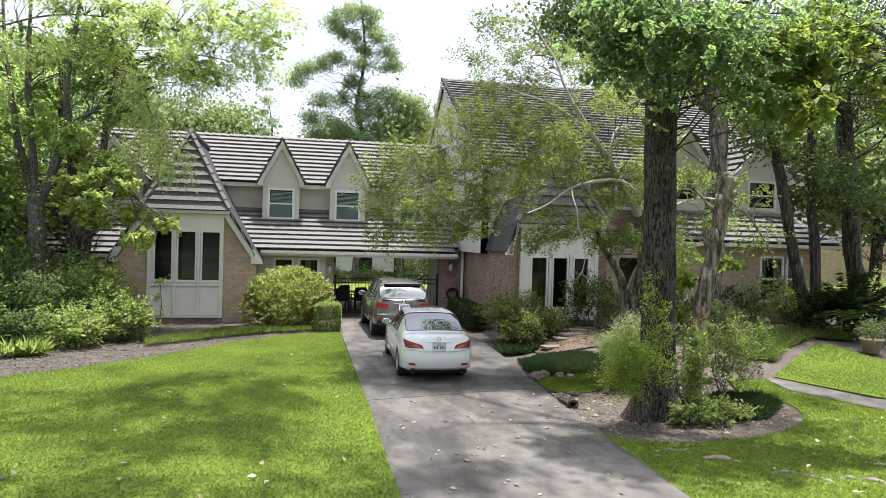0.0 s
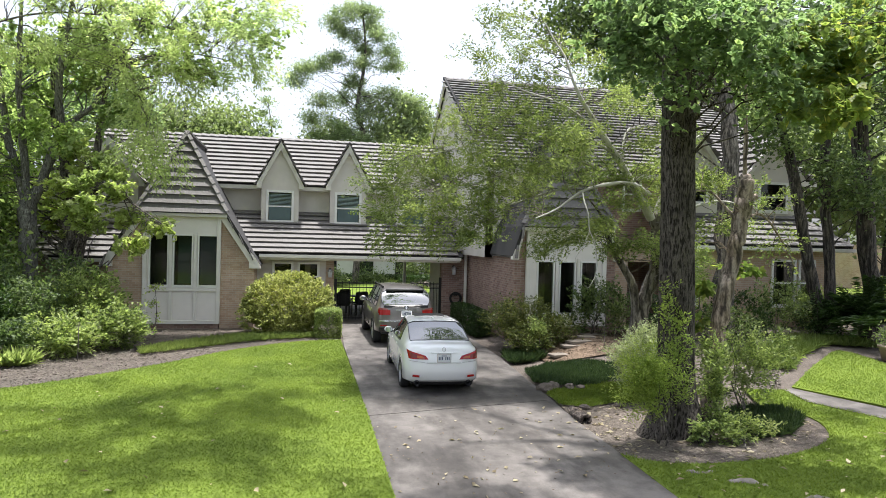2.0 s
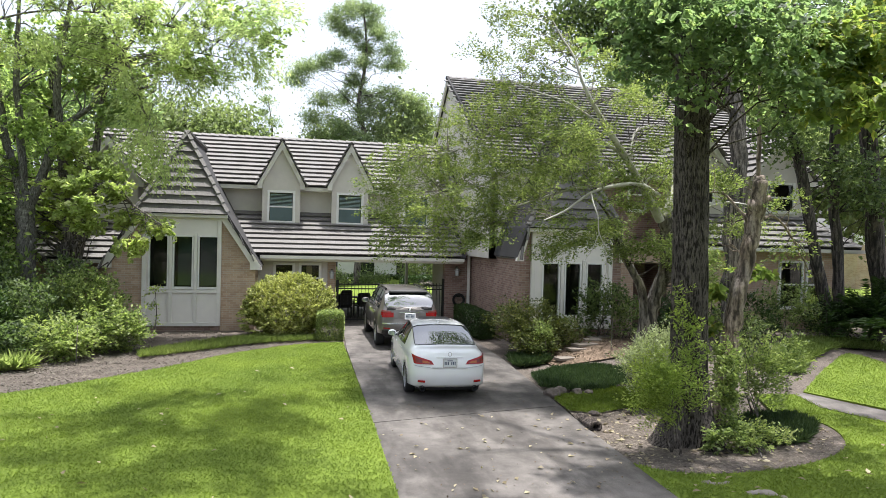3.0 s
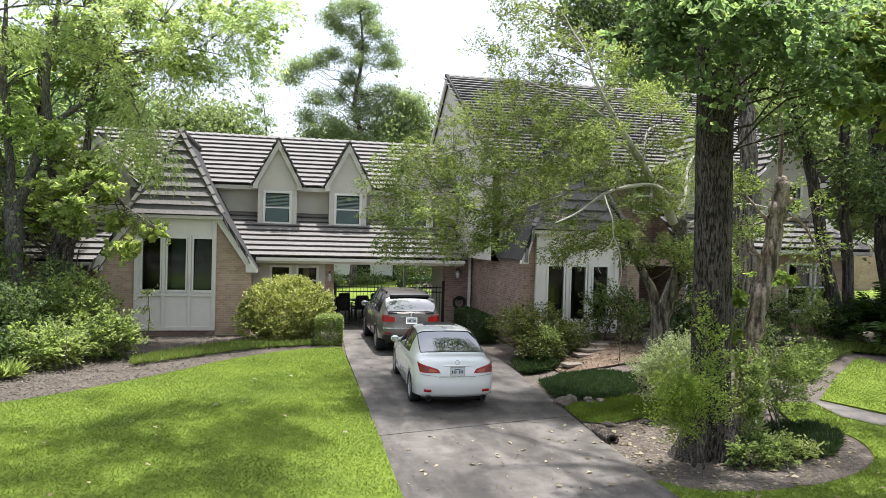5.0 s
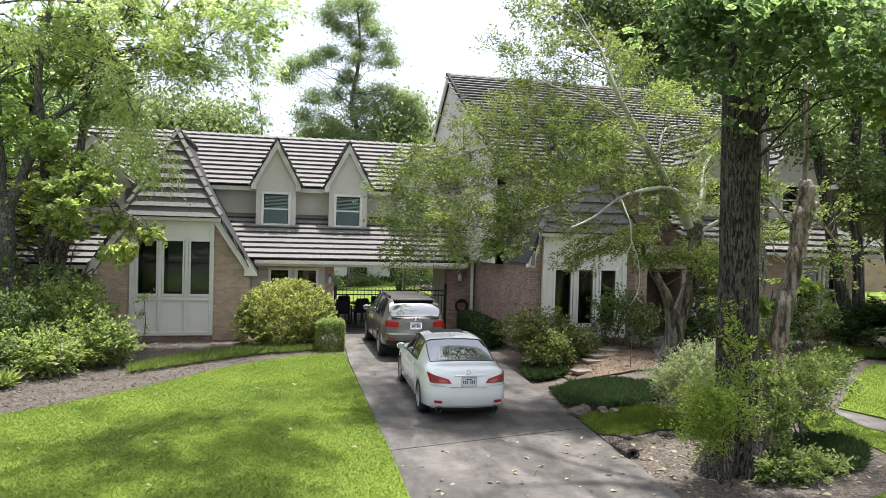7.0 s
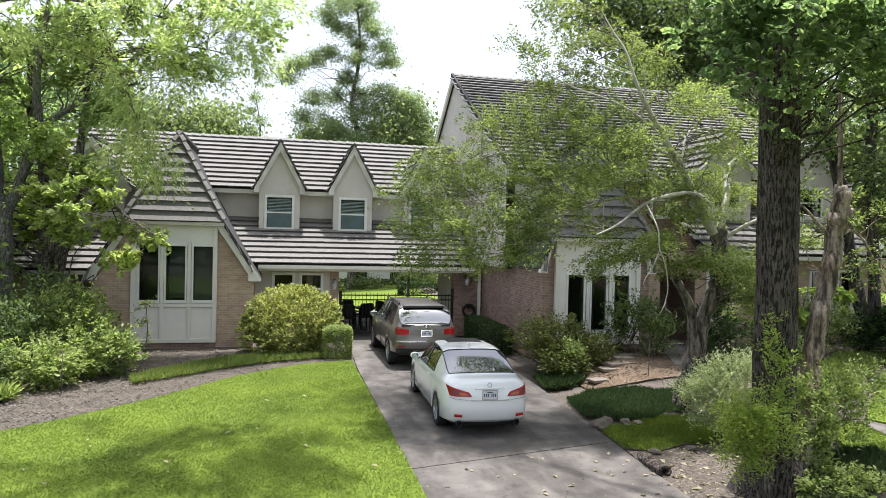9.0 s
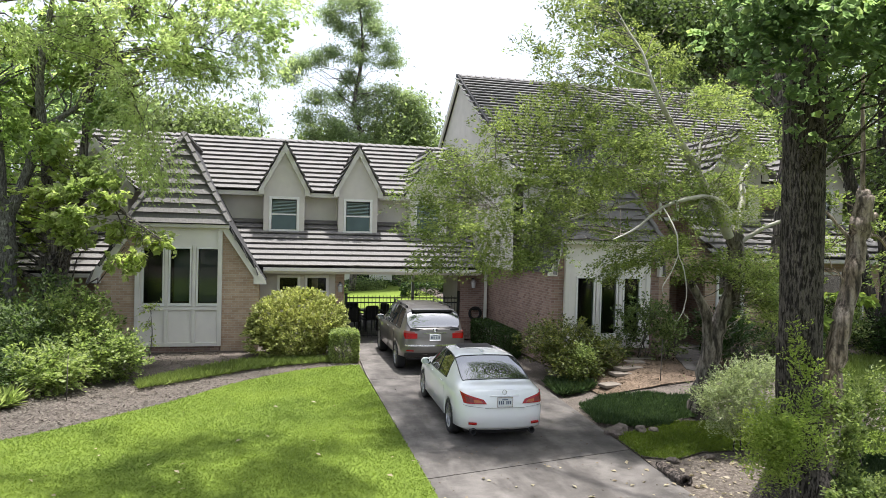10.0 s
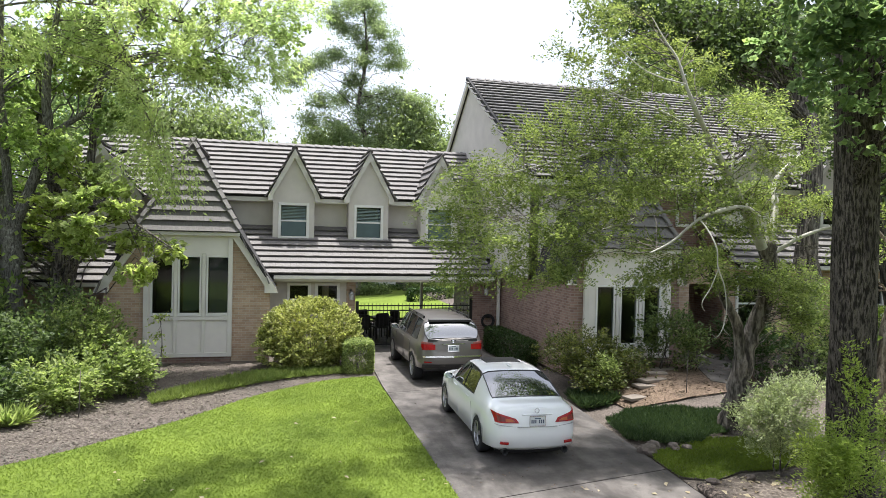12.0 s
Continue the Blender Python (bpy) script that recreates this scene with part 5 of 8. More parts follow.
tree("pecan_tree", "tree with long drooping sprays of pale narrow leaves",
     [(T((-10.4, 22.4, -0.1), (-10.3, 22.4, 3.0), (-9.9, 22.5, 6.0), (-9.2, 22.6, 8.6), (-8.4, 22.8, 10.6)), [0.30, 0.24, 0.2, 0.15, 0.08]),
      (T((-9.2, 22.6, 8.6), (-7.2, 22.8, 9.4), (-5.0, 23.0, 9.5), (-3.2, 23.1, 9.2), (-1.6, 23.2, 8.7)), [0.03, 0.026, 0.022, 0.016, 0.006]),
      (T((-5.6, 23.0, 9.5), (-5.0, 23.1, 8.3), (-4.5, 23.2, 6.8), (-4.0, 23.2, 5.6)), [0.03, 0.022, 0.014, 0.005]),
      (T((-8.4, 22.8, 10.2), (-5.4, 22.8, 11.0), (-2.6, 23.0, 10.8), (-0.8, 23.2, 10.1)), [0.02, 0.018, 0.014, 0.006])],
     spots([(-4.93, 7.5), (-4.6, 6.8), (-4.35, 6.2), (-4.0, 5.6), (-3.8, 5.1), (-4.6, 5.5), (-3.5, 7.9), (-2.7, 8.0), (-1.9, 8.5), (-1.2, 8.5), (-2.3, 9.4), (-0.8, 9.9), (-3.3, 9.0), (-5.2, 8.4), (-6.2, 8.9), (-7.2, 8.5), (-8.2, 8.3), (-1.5, 9.2), (-4.2, 9.8), (-5.6, 10.0), (-1.0, 10.6), (-3.0, 10.4), (-9.2, 9.3), (-8.5, 10.2), (-9.6, 10.6), (-7.4, 10.3), (-6.4, 10.5), (-8.9, 7.4), (-6.8, 9.6), (-4.9, 9.2), (-3.7, 8.6)], 22.8, 0.5, (0.8, 0.6, 0.6), 23),
     M["bark_smooth"], M["leaf_pecan"], per=34, leaf=0.12, aspect=0.36, twigs=0.5, seed=23, shell=0.0, twig_r=0.012, spray=(0.75, 0.17, 0.75), droop=0.5)

tree("maple_tree", "forked dark-barked tree with low bright green boughs",
     [(T((-7.15, 25.2, -0.1), (-7.19, 25.2, 1.27), (-7.16, 25.2, 2.59), (-7.12, 25.2, 4.1), (-7.37, 25.2, 5.59), (-7.63, 25.2, 6.88), (-7.69, 25.2, 8.37)), [0.30, 0.24, 0.21, 0.19, 0.17, 0.13, 0.06]),
      (T((-7.1, 25.2, 0.9), (-6.98, 25.2, 1.8), (-6.7, 25.1, 2.98), (-6.45, 25.0, 4.5), (-6.23, 25.0, 6.22), (-6.09, 25.0, 7.74), (-5.85, 25.0, 9.27)), [0.18, 0.17, 0.155, 0.14, 0.12, 0.09, 0.04]),
      (T((-6.5, 25.0, 4.2), (-5.7, 23.6, 4.4), (-4.9, 22.3, 4.2), (-4.2, 21.5, 3.8), (-3.6, 21.3, 3.4)), [0.06, 0.045, 0.035, 0.025, 0.01])],
     spots([(-4.9, 4.2), (-4.7, 3.6), (-4.0, 3.5), (-3.6, 3.3), (-4.3, 2.9), (-5.4, 3.9), (-5.7, 4.5), (-5.1, 4.7)], 21.7, 0.4, (0.42, 0.4, 0.22), 13)
     + spots([(-6.4, 4.6), (-6.1, 5.1), (-6.6, 5.6), (-6.9, 4.4), (-6.3, 3.7), (-5.8, 3.4)], 23.4, 0.5, (0.5, 0.5, 0.4), 16)
     + [((-7.6, 25.6, 3.4), (0.9, 0.7, 1.4), 60), ((-6.0, 25, 8.6), (1.4, 1.0, 1.2), 50), ((-9.6, 24.8, 4.2), (1.2, 0.8, 1.6), 70)],
     M["bark_grey"], M["leaf_lime"], per=16, leaf=0.125, aspect=0.8, lobes=3, twigs=0.5, seed=33, shell=0.1, spray=(0.45, 0.16, 0.15))

tree("snag_tree", "broken pale dead trunk with a thin live shoot",
     [(T((7.45, 12.0, 0.0), (7.55, 12.05, 1.0), (7.72, 12.1, 1.9), (7.92, 12.12, 2.9), (8.06, 12.15, 3.6), (8.15, 12.15, 4.1), (8.16, 12.15, 4.52)), [0.2, 0.165, 0.15, 0.14, 0.14, 0.155, 0.10]),
      (T((8.14, 12.15, 4.4), (8.17, 12.2, 5.2), (8.2, 12.3, 6.6)), [0.04, 0.035, 0.02]),
      (T((8.12, 12.13, 4.0), (8.34, 12.08, 4.12)), [0.07, 0.05]),
      (T((7.95, 12.15, 3.7), (7.6, 12.3, 4.15), (7.3, 12.4, 4.2)), [0.03, 0.022, 0.008]),
      (T((8.05, 12.2, 3.6), (8.7, 12.4, 3.8), (9.4, 12.6, 3.2), (9.8, 12.7, 2.6)), [0.03, 0.022, 0.016, 0.008])],
     [((8.6, 12.3, 4.1), (0.7, 0.5, 0.5), 22), ((9.3, 12.6, 3.2), (0.6, 0.4, 0.5), 20), ((7.6, 12.4, 4.4), (0.45, 0.4, 0.4), 18), ((7.5, 12.4, 3.3), (0.3, 0.3, 0.5), 12)], M["bark_snag"], M["leaf_olive"], per=26, leaf=0.065, seed=41, sides=14, spray=(0.36, 0.12, 0.1), shell=0.0, knot=0.16)
tree("slender_tree", "slender sapling with fresh yellow-green leaves",
     [(T((7.9, 12.9, 0), (8.0, 12.9, 1.4), (8.2, 12.9, 2.6)), [0.03, 0.02, 0.01]),
      (T((7.93, 12.9, 1.2), (7.6, 12.6, 2.0), (7.45, 12.4, 2.5)), [0.012, 0.01, 0.005])],
     [((8.5, 12.8, 2.75), (0.4, 0.3, 0.12), 8), ((7.45, 12.3, 2.4), (0.14, 0.1, 0.25), 5), ((7.4, 12.3, 1.75), (0.1, 0.1, 0.15), 3)], M["bark_grey"], M["leaf_sunlit"], per=9, clump_r=0.12, leaf=0.15, aspect=0.6, lobes=3, seed=43, droop=0.3, spray=(0.3, 0.08, 0.2), shell=0.1)

tree("slender_tree", "thin climbing sapling before the grey bay",
     [(T((-4.2, 23.7, 0), (-4.14, 23.7, 0.7), (-4.2, 23.7, 1.45)), [0.016, 0.012, 0.006])],
     [((-4.2, 23.7, 1.42), (0.24, 0.15, 0.14), 5), ((-4.25, 23.7, 0.95), (0.13, 0.1, 0.2), 3), ((-4.1, 23.7, 0.5), (0.1, 0.1, 0.2), 2)], M["bark_grey"], M["leaf_lime"], per=13, clump_r=0.09, leaf=0.10, aspect=0.6, seed=44)


def tall_trunk(label, pts, rad, blobs, seed, bark_m="bark_dark", leaf_m="leaf_mid", leaf=0.14, per=40, clump=0.42):
    return tree("shade_tree", label, [(T(*pts), rad)], blobs, M[bark_m], M[leaf_m], per=per, clump_r=clump, leaf=leaf, aspect=0.6, lobes=1, twigs=0.35, seed=seed, shell=0.3, group="trees beside the far wing")


tall_trunk("tall straight trunk with grey bark behind the shrubs", [(12.42, 18.8, 0), (12.36, 18.8, 2), (12.34, 18.8, 4.4), (12.4, 19.0, 7), (12.0, 21.0, 12), (11, 25, 16)], [0.40, 0.30, 0.27, 0.23, 0.14, 0.05],
           # Crowns from 13 m up are out of view, added to shade what lies below.
           [((12.4, 20.2, 9.4), (2.6, 1.8, 1.6), 160), ((8.7, 20.4, 9.7), (1.7, 0.9, 1.0), 120), ((10.6, 19.8, 9.2), (1.6, 1.2, 1.2), 150), ((12.2, 21, 13.0), (3.0, 2, 1.2), 110), ((10.2, 26.4, 16.6), (5.0, 3.8, 0.8), 290), ((7.8, 21.4, 15.6), (3.4, 2.2, 0.6), 90)], 51, "bark_grey")
tall_trunk("leaning dark trunk beside the brick wing", [(16.4, 19.5, 0), (15.95, 19.5, 1.9), (15.4, 19.5, 4.0), (15.0, 19.5, 5.8), (14.4, 19.5, 7.4)], [0.22, 0.18, 0.17, 0.16, 0.08],
           [((14.4, 19.2, 8.2), (2.0, 1.4, 0.9), 40), ((14.3, 19.3, 6.6), (0.8, 0.6, 0.6), 26), ((16.0, 19.0, 5.7), (0.9, 0.6, 0.5), 22)], 52)
tall_trunk("dark slim trunk beside the brick wing", [(16.9, 19.8, 0), (16.8, 19.8, 2), (16.55, 19.8, 5), (16.4, 19.8, 9), (16.3, 19.9, 13)], [0.22, 0.17, 0.16, 0.13, 0.05],
           [((17.6, 19.2, 4.9), (1.3, 0.8, 0.45), 34), ((16.6, 19.4, 9.0), (2.4, 2, 1.2), 60)], 53)
tall_trunk("thick dark trunk beside the brick wing", [(19.0, 20.2, 0), (18.75, 20.2, 2), (18.3, 20.2, 5.3), (18.0, 20.3, 9), (17.8, 20.4, 14)], [0.36, 0.29, 0.27, 0.22, 0.08],
           [((18.6, 19.6, 8.8), (3.0, 2.4, 1.5), 90), ((19.6, 20, 11.5), (3.6, 3, 2.4), 120)], 54)
tall_trunk("slim dark trunk at the edge of the lawn", [(18.75, 18.2, 0), (18.75, 18.2, 2), (18.7, 18.2, 5), (18.7, 18.3, 12)], [0.2, 0.15, 0.14, 0.08],
           [((19.0, 17.6, 8.0), (2.6, 2.2, 1.2), 70)], 55)
# low hanging boughs of the big tree's neighbour, over the near lawn
tree("shade_tree", "leafy tree at the lawn's edge with low hanging boughs",
     [(T((13.2, 8.0, 0), (13.1, 8.0, 3), (12.9, 8.1, 6), (12.6, 8.3, 10)), [0.34, 0.27, 0.24, 0.1]),
      (T((13.0, 8.0, 5.2), (11.6, 8.2, 6.0), (10.2, 8.5, 6.2), (8.8, 8.8, 6.0)), [0.1, 0.08, 0.05, 0.02]),
      (T((8.8, 8.8, 6.0), (7.8, 9.1, 5.6), (6.9, 9.3, 5.1)), [0.02, 0.014, 0.006])],
     spots([(7.17, 6.13), (7.45, 5.6), (8.0, 5.5), (8.52, 6.08), (8.66, 5.5), (7.05, 5.1), (7.75, 5.95), (8.11, 6.46)], 9.2, 0.4, (0.5, 0.45, 0.3), 10)
     + [((10.2, 8.6, 5.9), (1.2, 0.9, 0.7), 44), ((11.8, 8.4, 6.4), (1.8, 1.4, 1.0), 44), ((12.6, 8.3, 9.0), (3.0, 2.6, 1.4), 30)],
     M["bark_dark"], M["leaf_sunlit"], per=24, leaf=0.11, aspect=0.9, lobes=3, twigs=0.3, seed=61, shell=0.1, spray=(0.5, 0.2, 0.3))

# Tree out of view, added so its crown dapples the front lawn.
tree("unseen_tree", "unseen tree added high over the front lawn for shade",
     [(T((-8.5, 6.0, 0), (-8.4, 6.2, 3), (-8.0, 7.0, 6.5), (-7.2, 9.0, 9.5), (-6, 11.0, 11)), [0.4, 0.3, 0.27, 0.22, 0.12]),
      (T((-7.2, 9.0, 9.5), (-4.5, 12, 11.0), (-1.5, 14.5, 11.6), (1, 16, 11.8)), [0.16, 0.12, 0.07, 0.02]),
      (T((-6, 11, 11), (-5, 14, 11.5), (-4, 17, 11.8)), [0.12, 0.08, 0.02])],
     [((-2.6, 12.6, 11.7), (5.2, 3.6, 0.8), 36), ((-5.5, 11.0, 11.6), (3.0, 2.6, 0.8), 16), ((-0.5, 9.6, 11.6), (4.2, 2.0, 0.6), 20), ((-0.5, 16.0, 12.0), (2.2, 1.4, 0.6), 10), ((0.3, 13.5, 12.2), (1.6, 3.6, 0.5), 34)],
     M["bark_grey"], M["leaf_oak"], per=46, leaf=0.15, aspect=0.6, lobes=3, twigs=0.4, seed=64, shell=0.0, spray=(1.1, 0.4, 0.2))

# ---- far trees ----
def pine(base, top, blobs, seed, label="tall pine with a ragged dark green crown"):
    x, y = base
    tree("pine_tree", label, [(T((x, y, 0), (x + 0.5, y, top * 0.45), (x - 0.1, y, top * 0.62), (x + 0.35, y, top * 0.8), (x, y, top)), [top * k for k in (0.0125, 0.0095, 0.0075, 0.005, 0.0015)])], blobs,
         M["bark_grey"], M["needle"], per=90, clump_r=0.24, leaf=0.17, aspect=0.3, twigs=0.12, seed=seed, shell=0.1, up=0.2, flat=0.75, twig_r=0.016, group="pines behind the house")


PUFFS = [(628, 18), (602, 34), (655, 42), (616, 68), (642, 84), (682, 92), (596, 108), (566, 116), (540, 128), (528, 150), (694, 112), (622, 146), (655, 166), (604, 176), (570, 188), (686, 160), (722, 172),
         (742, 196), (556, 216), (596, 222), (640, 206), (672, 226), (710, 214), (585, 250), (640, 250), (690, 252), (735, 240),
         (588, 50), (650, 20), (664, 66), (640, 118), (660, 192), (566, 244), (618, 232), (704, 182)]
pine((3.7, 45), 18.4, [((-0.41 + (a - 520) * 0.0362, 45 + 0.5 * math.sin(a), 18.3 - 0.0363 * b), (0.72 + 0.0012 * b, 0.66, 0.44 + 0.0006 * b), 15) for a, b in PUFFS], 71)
pine((-2.3, 52), 12.9, [((-2.3, 52, 12.7), (0.5, 0.4, 0.25), 5), ((-2.7, 52, 11.9), (0.6, 0.5, 0.2), 5), ((-1.9, 52, 11.2), (0.65, 0.5, 0.2), 5), ((-2.5, 52, 10.4), (0.7, 0.5, 0.2), 5)], 72, "slim pine far behind the roof")


def wood(label, places, seed, leaf_m="far_leaf", leaf=0.29, per=34, clump=0.55, trunk=0.22):
    """A few round-headed trees, each a thing of its own."""
    for k, (x, y, z, rx, ry, rz, n) in enumerate(places):
        tree("background_tree", label, [(T((x, y, 0), (x + 0.2, y, z * 0.6), (x, y, z + rz * 0.5)), [trunk * 1.3, trunk, trunk * 0.3])],
             [((x, y, z), (rx, ry, rz), n), ((x + rx * 0.5, y - ry * 0.3, z - rz * 0.5), (rx * 0.6, ry * 0.6, rz * 0.5), n // 3), ((x - rx * 0.55, y - ry * 0.2, z - rz * 0.3), (rx * 0.55, ry * 0.6, rz * 0.55), n // 3)],
             M["bark_dark"], M[leaf_m], per=per, clump_r=clump, leaf=leaf, aspect=0.6, twigs=0.25, seed=seed + k, shell=0.3, group="trees around the house")


wood("leafy tree far behind the house", [(-7.6, 50, 10.4, 2.6, 2, 2.2, 90), (-4.6, 51, 10.4, 2.2, 2, 1.9, 74), (-11, 48, 9.0, 3, 2, 2.4, 120), (7.0, 46, 10.3, 2.2, 2, 2.1, 70), (2.0, 47, 9.0, 2.0, 2, 1.6, 48), (9.4, 50, 9.0, 2.4, 2.2, 2.0, 80), (12.5, 52, 8.6, 3.2, 2.4, 2.6, 110)], 81)
wood("leafy tree behind the house end", [(-10.6, 31, 8.6, 2.2, 1.8, 2.4, 90), (-8.2, 33, 9.0, 2.0, 1.6, 1.8, 60)], 87, "leaf_oak", 0.18, 44, 0.42)
wood("leafy tree beside the house", [(-11.4, 25.5, 5.2, 2.4, 2, 3.0, 170), (-10.6, 28.5, 6.6, 2.6, 2, 3.4, 110), (-13.5, 22.5, 5.0, 2.6, 2.4, 3.6, 160), (-9.6, 24.2, 2.6, 1.6, 1.3, 1.7, 90)], 91, "leaf_gum", 0.19, 44, 0.42)
wood("leafy tree beyond the far wing", [(21.5, 30, 8.2, 4, 3, 3.6, 180), (26, 27, 7.4, 4, 3, 4.2, 180), (31, 31, 7.5, 4.5, 3, 4.5, 170), (20.5, 36, 12.5, 4.2, 3, 4.4, 170), (24.5, 36, 12, 4.2, 3, 5, 170), (36, 27, 7, 4, 3, 5, 150)], 101)
# Out of view; added so the glass mirrors dark foliage.
wood("unseen tree added behind the camera for reflections", [(-30, -26, 5, 7, 3, 4, 120), (-18, -28, 5, 7, 3, 4, 130), (-6, -27, 5, 7, 3, 4, 130), (7, -28, 5, 7, 3, 4, 130), (20, -26, 5, 7, 3, 4, 130), (34, -22, 5, 7, 4, 4, 120)], 111, "leaf_shrub", 0.7, 28, 0.9, 0.3)

# ---- shrubs ----
def shrub(name, label, blobs, leaf_m, leaf, per, clump, seed, aspect=0.5, stems=7, shell=0.55, up=0.4, lobes=1, group="", base=None, flat=0.8, droop=0.0, spray=None):
    """A shrub: woody stems from the base and dense clumps of leaves, or leafy shoots that point outwards."""
    rng = np.random.default_rng(seed)
    (cx, cy, cz), _, _ = blobs[0]
    top = thing(name, label, "shrub", (0, 0, 0), group)
    bx, by = base or (cx, cy)
    along = None
    if spray:
        _, mids = clumps(blobs, rng, 1, 0.0, shell, flat)
        ways = mids - np.array([bx, by, rise(bx, by) + 0.2])
        ways /= np.linalg.norm(ways, axis=1)[:, None] + 1e-6
        places, along = sprays(mids, ways, rng, per, *spray)
    else:
        places, mids = clumps(blobs, rng, per, clump, shell, flat)
    g = np.array([rise(x, y) for x, y in places[:, :2]])
    places[:, 2] = np.maximum(places[:, 2], g + 0.02)
    tb = Tubes(5)
    for m in mids[rng.permutation(len(mids))[:stems]]:
        s = (bx + rng.normal() * 0.1, by + rng.normal() * 0.1, rise(bx, by) - 0.03)
        w = wander(s, m, rng, 5, 0.06)
        tb.add(w, [0.014 - 0.002 * i for i in range(6)])
    tb.done("stem", M["bark_grey"], top)
    leaves("foliage", places, leaf, M[leaf_m], top, "", aspect, up, droop, lobes, seed + 3, 0.35, along)
    return top


shrub("rounded_bush", "big rounded bush with pale yellow-green leaves", [((-0.12, 23.9, 0.92), (1.42, 1.15, 0.98), 900), ((-0.5, 23.5, 0.55), (1.2, 0.9, 0.6), 240), ((-0.1, 23.9, 0.85), (1.1, 0.9, 0.75), 200)], "leaf_bush", 0.078, 30, 0.10, 121, 0.5, shell=0.86, spray=(0.2, 0.07, -0.1), stems=14)
for k, (x, y, z, rx, ry, rz, n) in enumerate([(-4.75, 20.9, 0.62, 0.95, 0.7, 0.6, 150), (-5.5, 21.6, 1.15, 0.9, 0.8, 1.0, 190), (-6.6, 21.0, 0.95, 0.9, 0.8, 0.9, 170), (-7.9, 20.4, 0.85, 1.1, 0.9, 0.8, 170), (-5.7, 19.7, 0.5, 0.8, 0.6, 0.5, 120), (-6.9, 19.1, 0.5, 0.8, 0.6, 0.55, 110), (-8.9, 19.4, 0.8, 1.1, 0.9, 0.9, 150), (-8.0, 22.4, 1.2, 1.2, 0.8, 1.1, 150), (-6.3, 22.6, 1.35, 0.7, 0.6, 1.1, 110)]):
    # Leaf tone carries light and shade: darker to the left, lighter in front.
    shrub("garden_shrub", "dense shrub in the mulch bed, dark green partly for shade" if x < -6.4 or y > 22.3 else "loose spreading shrub with new leaves, light partly for sun", [((x, y, z), (rx, ry, rz), n), ((x + 0.2, y - 0.2, z * 0.7), (rx * 0.7, ry * 0.7, rz * 0.6), n // 3)], ("leaf_dark" if x < -7.5 and y < 21 else "leaf_mid" if y > 22.3 or x < -6.4 else "leaf_fresh"), 0.10, 22, 0.15, 130 + k, 0.55, shell=0.45, group="shrubs in the left bed", spray=(0.5, 0.12, 0.05), up=1.0)


def hedge(x0, x1, y0, y1, h, seed, label, mat="leaf_shrub", n=9000, leaf=0.05, turn=0.0, base=0.0):
    """A clipped hedge: leaves all over a softly rounded box."""
    rng = np.random.default_rng(seed)
    top = thing("clipped_hedge", label, "hedge", ((x0 + x1) / 2, (y0 + y1) / 2, base), turn=turn)
    a, b, c = (x1 - x0) / 2, (y1 - y0) / 2, h / 2
    v = rng.uniform(-1, 1, (n, 3))
    k = rng.integers(0, 3, n)
    s = np.sign(v[np.arange(n), k])
    v[np.arange(n), k] = s * rng.uniform(0.82, 1.0, n)
    r = np.linalg.norm(v ** 3, axis=1) ** (1 / 3)
    v /= np.maximum(r, 0.9)[:, None] ** 0.8
    v += rng.normal(size=(n, 3)) * 0.03
    pts = v * np.array([a, b, c]) + np.array([0, 0, c])
    tb = Tubes(5)
    for q in range(6):
        tb.add([(rng.uniform(-a, a) * 0.5, rng.uniform(-b, b) * 0.5, -0.02), (rng.uniform(-a, a) * 0.7, rng.uniform(-b, b) * 0.7, h * 0.8)], [0.02, 0.008])
    tb.done("stem", M["bark_grey"], top)
    leaves("foliage", pts, leaf, M[mat], top, "", 0.6, 0.5, 0, 1, seed)
    return top


hedge(0.72, 1.52, 22.35, 23.3, 0.88, 151, "small clipped hedge beside the driveway", "leaf_fresh", 11000)
hedge(5.75, 6.4, 22.4, 26.0, 0.82, 152, "clipped box hedge along the brick wall", "leaf_dark", 16000)
shrub("azalea_bush", "spreading layered azalea bush beside the driveway", [((6.5, 19.4, 0.95), (0.85, 0.75, 0.62), 260), ((6.15, 20.3, 0.85), (0.62, 0.62, 0.6), 110), ((6.35, 18.75, 0.5), (0.75, 0.5, 0.42), 120), ((7.2, 19.0, 0.7), (0.55, 0.5, 0.5), 90)], "leaf_azalea", 0.07, 24, 0.16, 161, shell=0.3, spray=(0.42, 0.11, 0.12), up=1.0, stems=12)
shrub("azalea_bush", "low pale-leaved shoots before the azalea", [((6.55, 18.55, 0.75), (0.3, 0.2, 0.45), 40), ((6.4, 18.45, 0.35), (0.35, 0.2, 0.25), 30)], "leaf_fresh", 0.075, 16, 0.16, 162, shell=0.1, spray=(0.3, 0.09, 0.05), up=1.0)
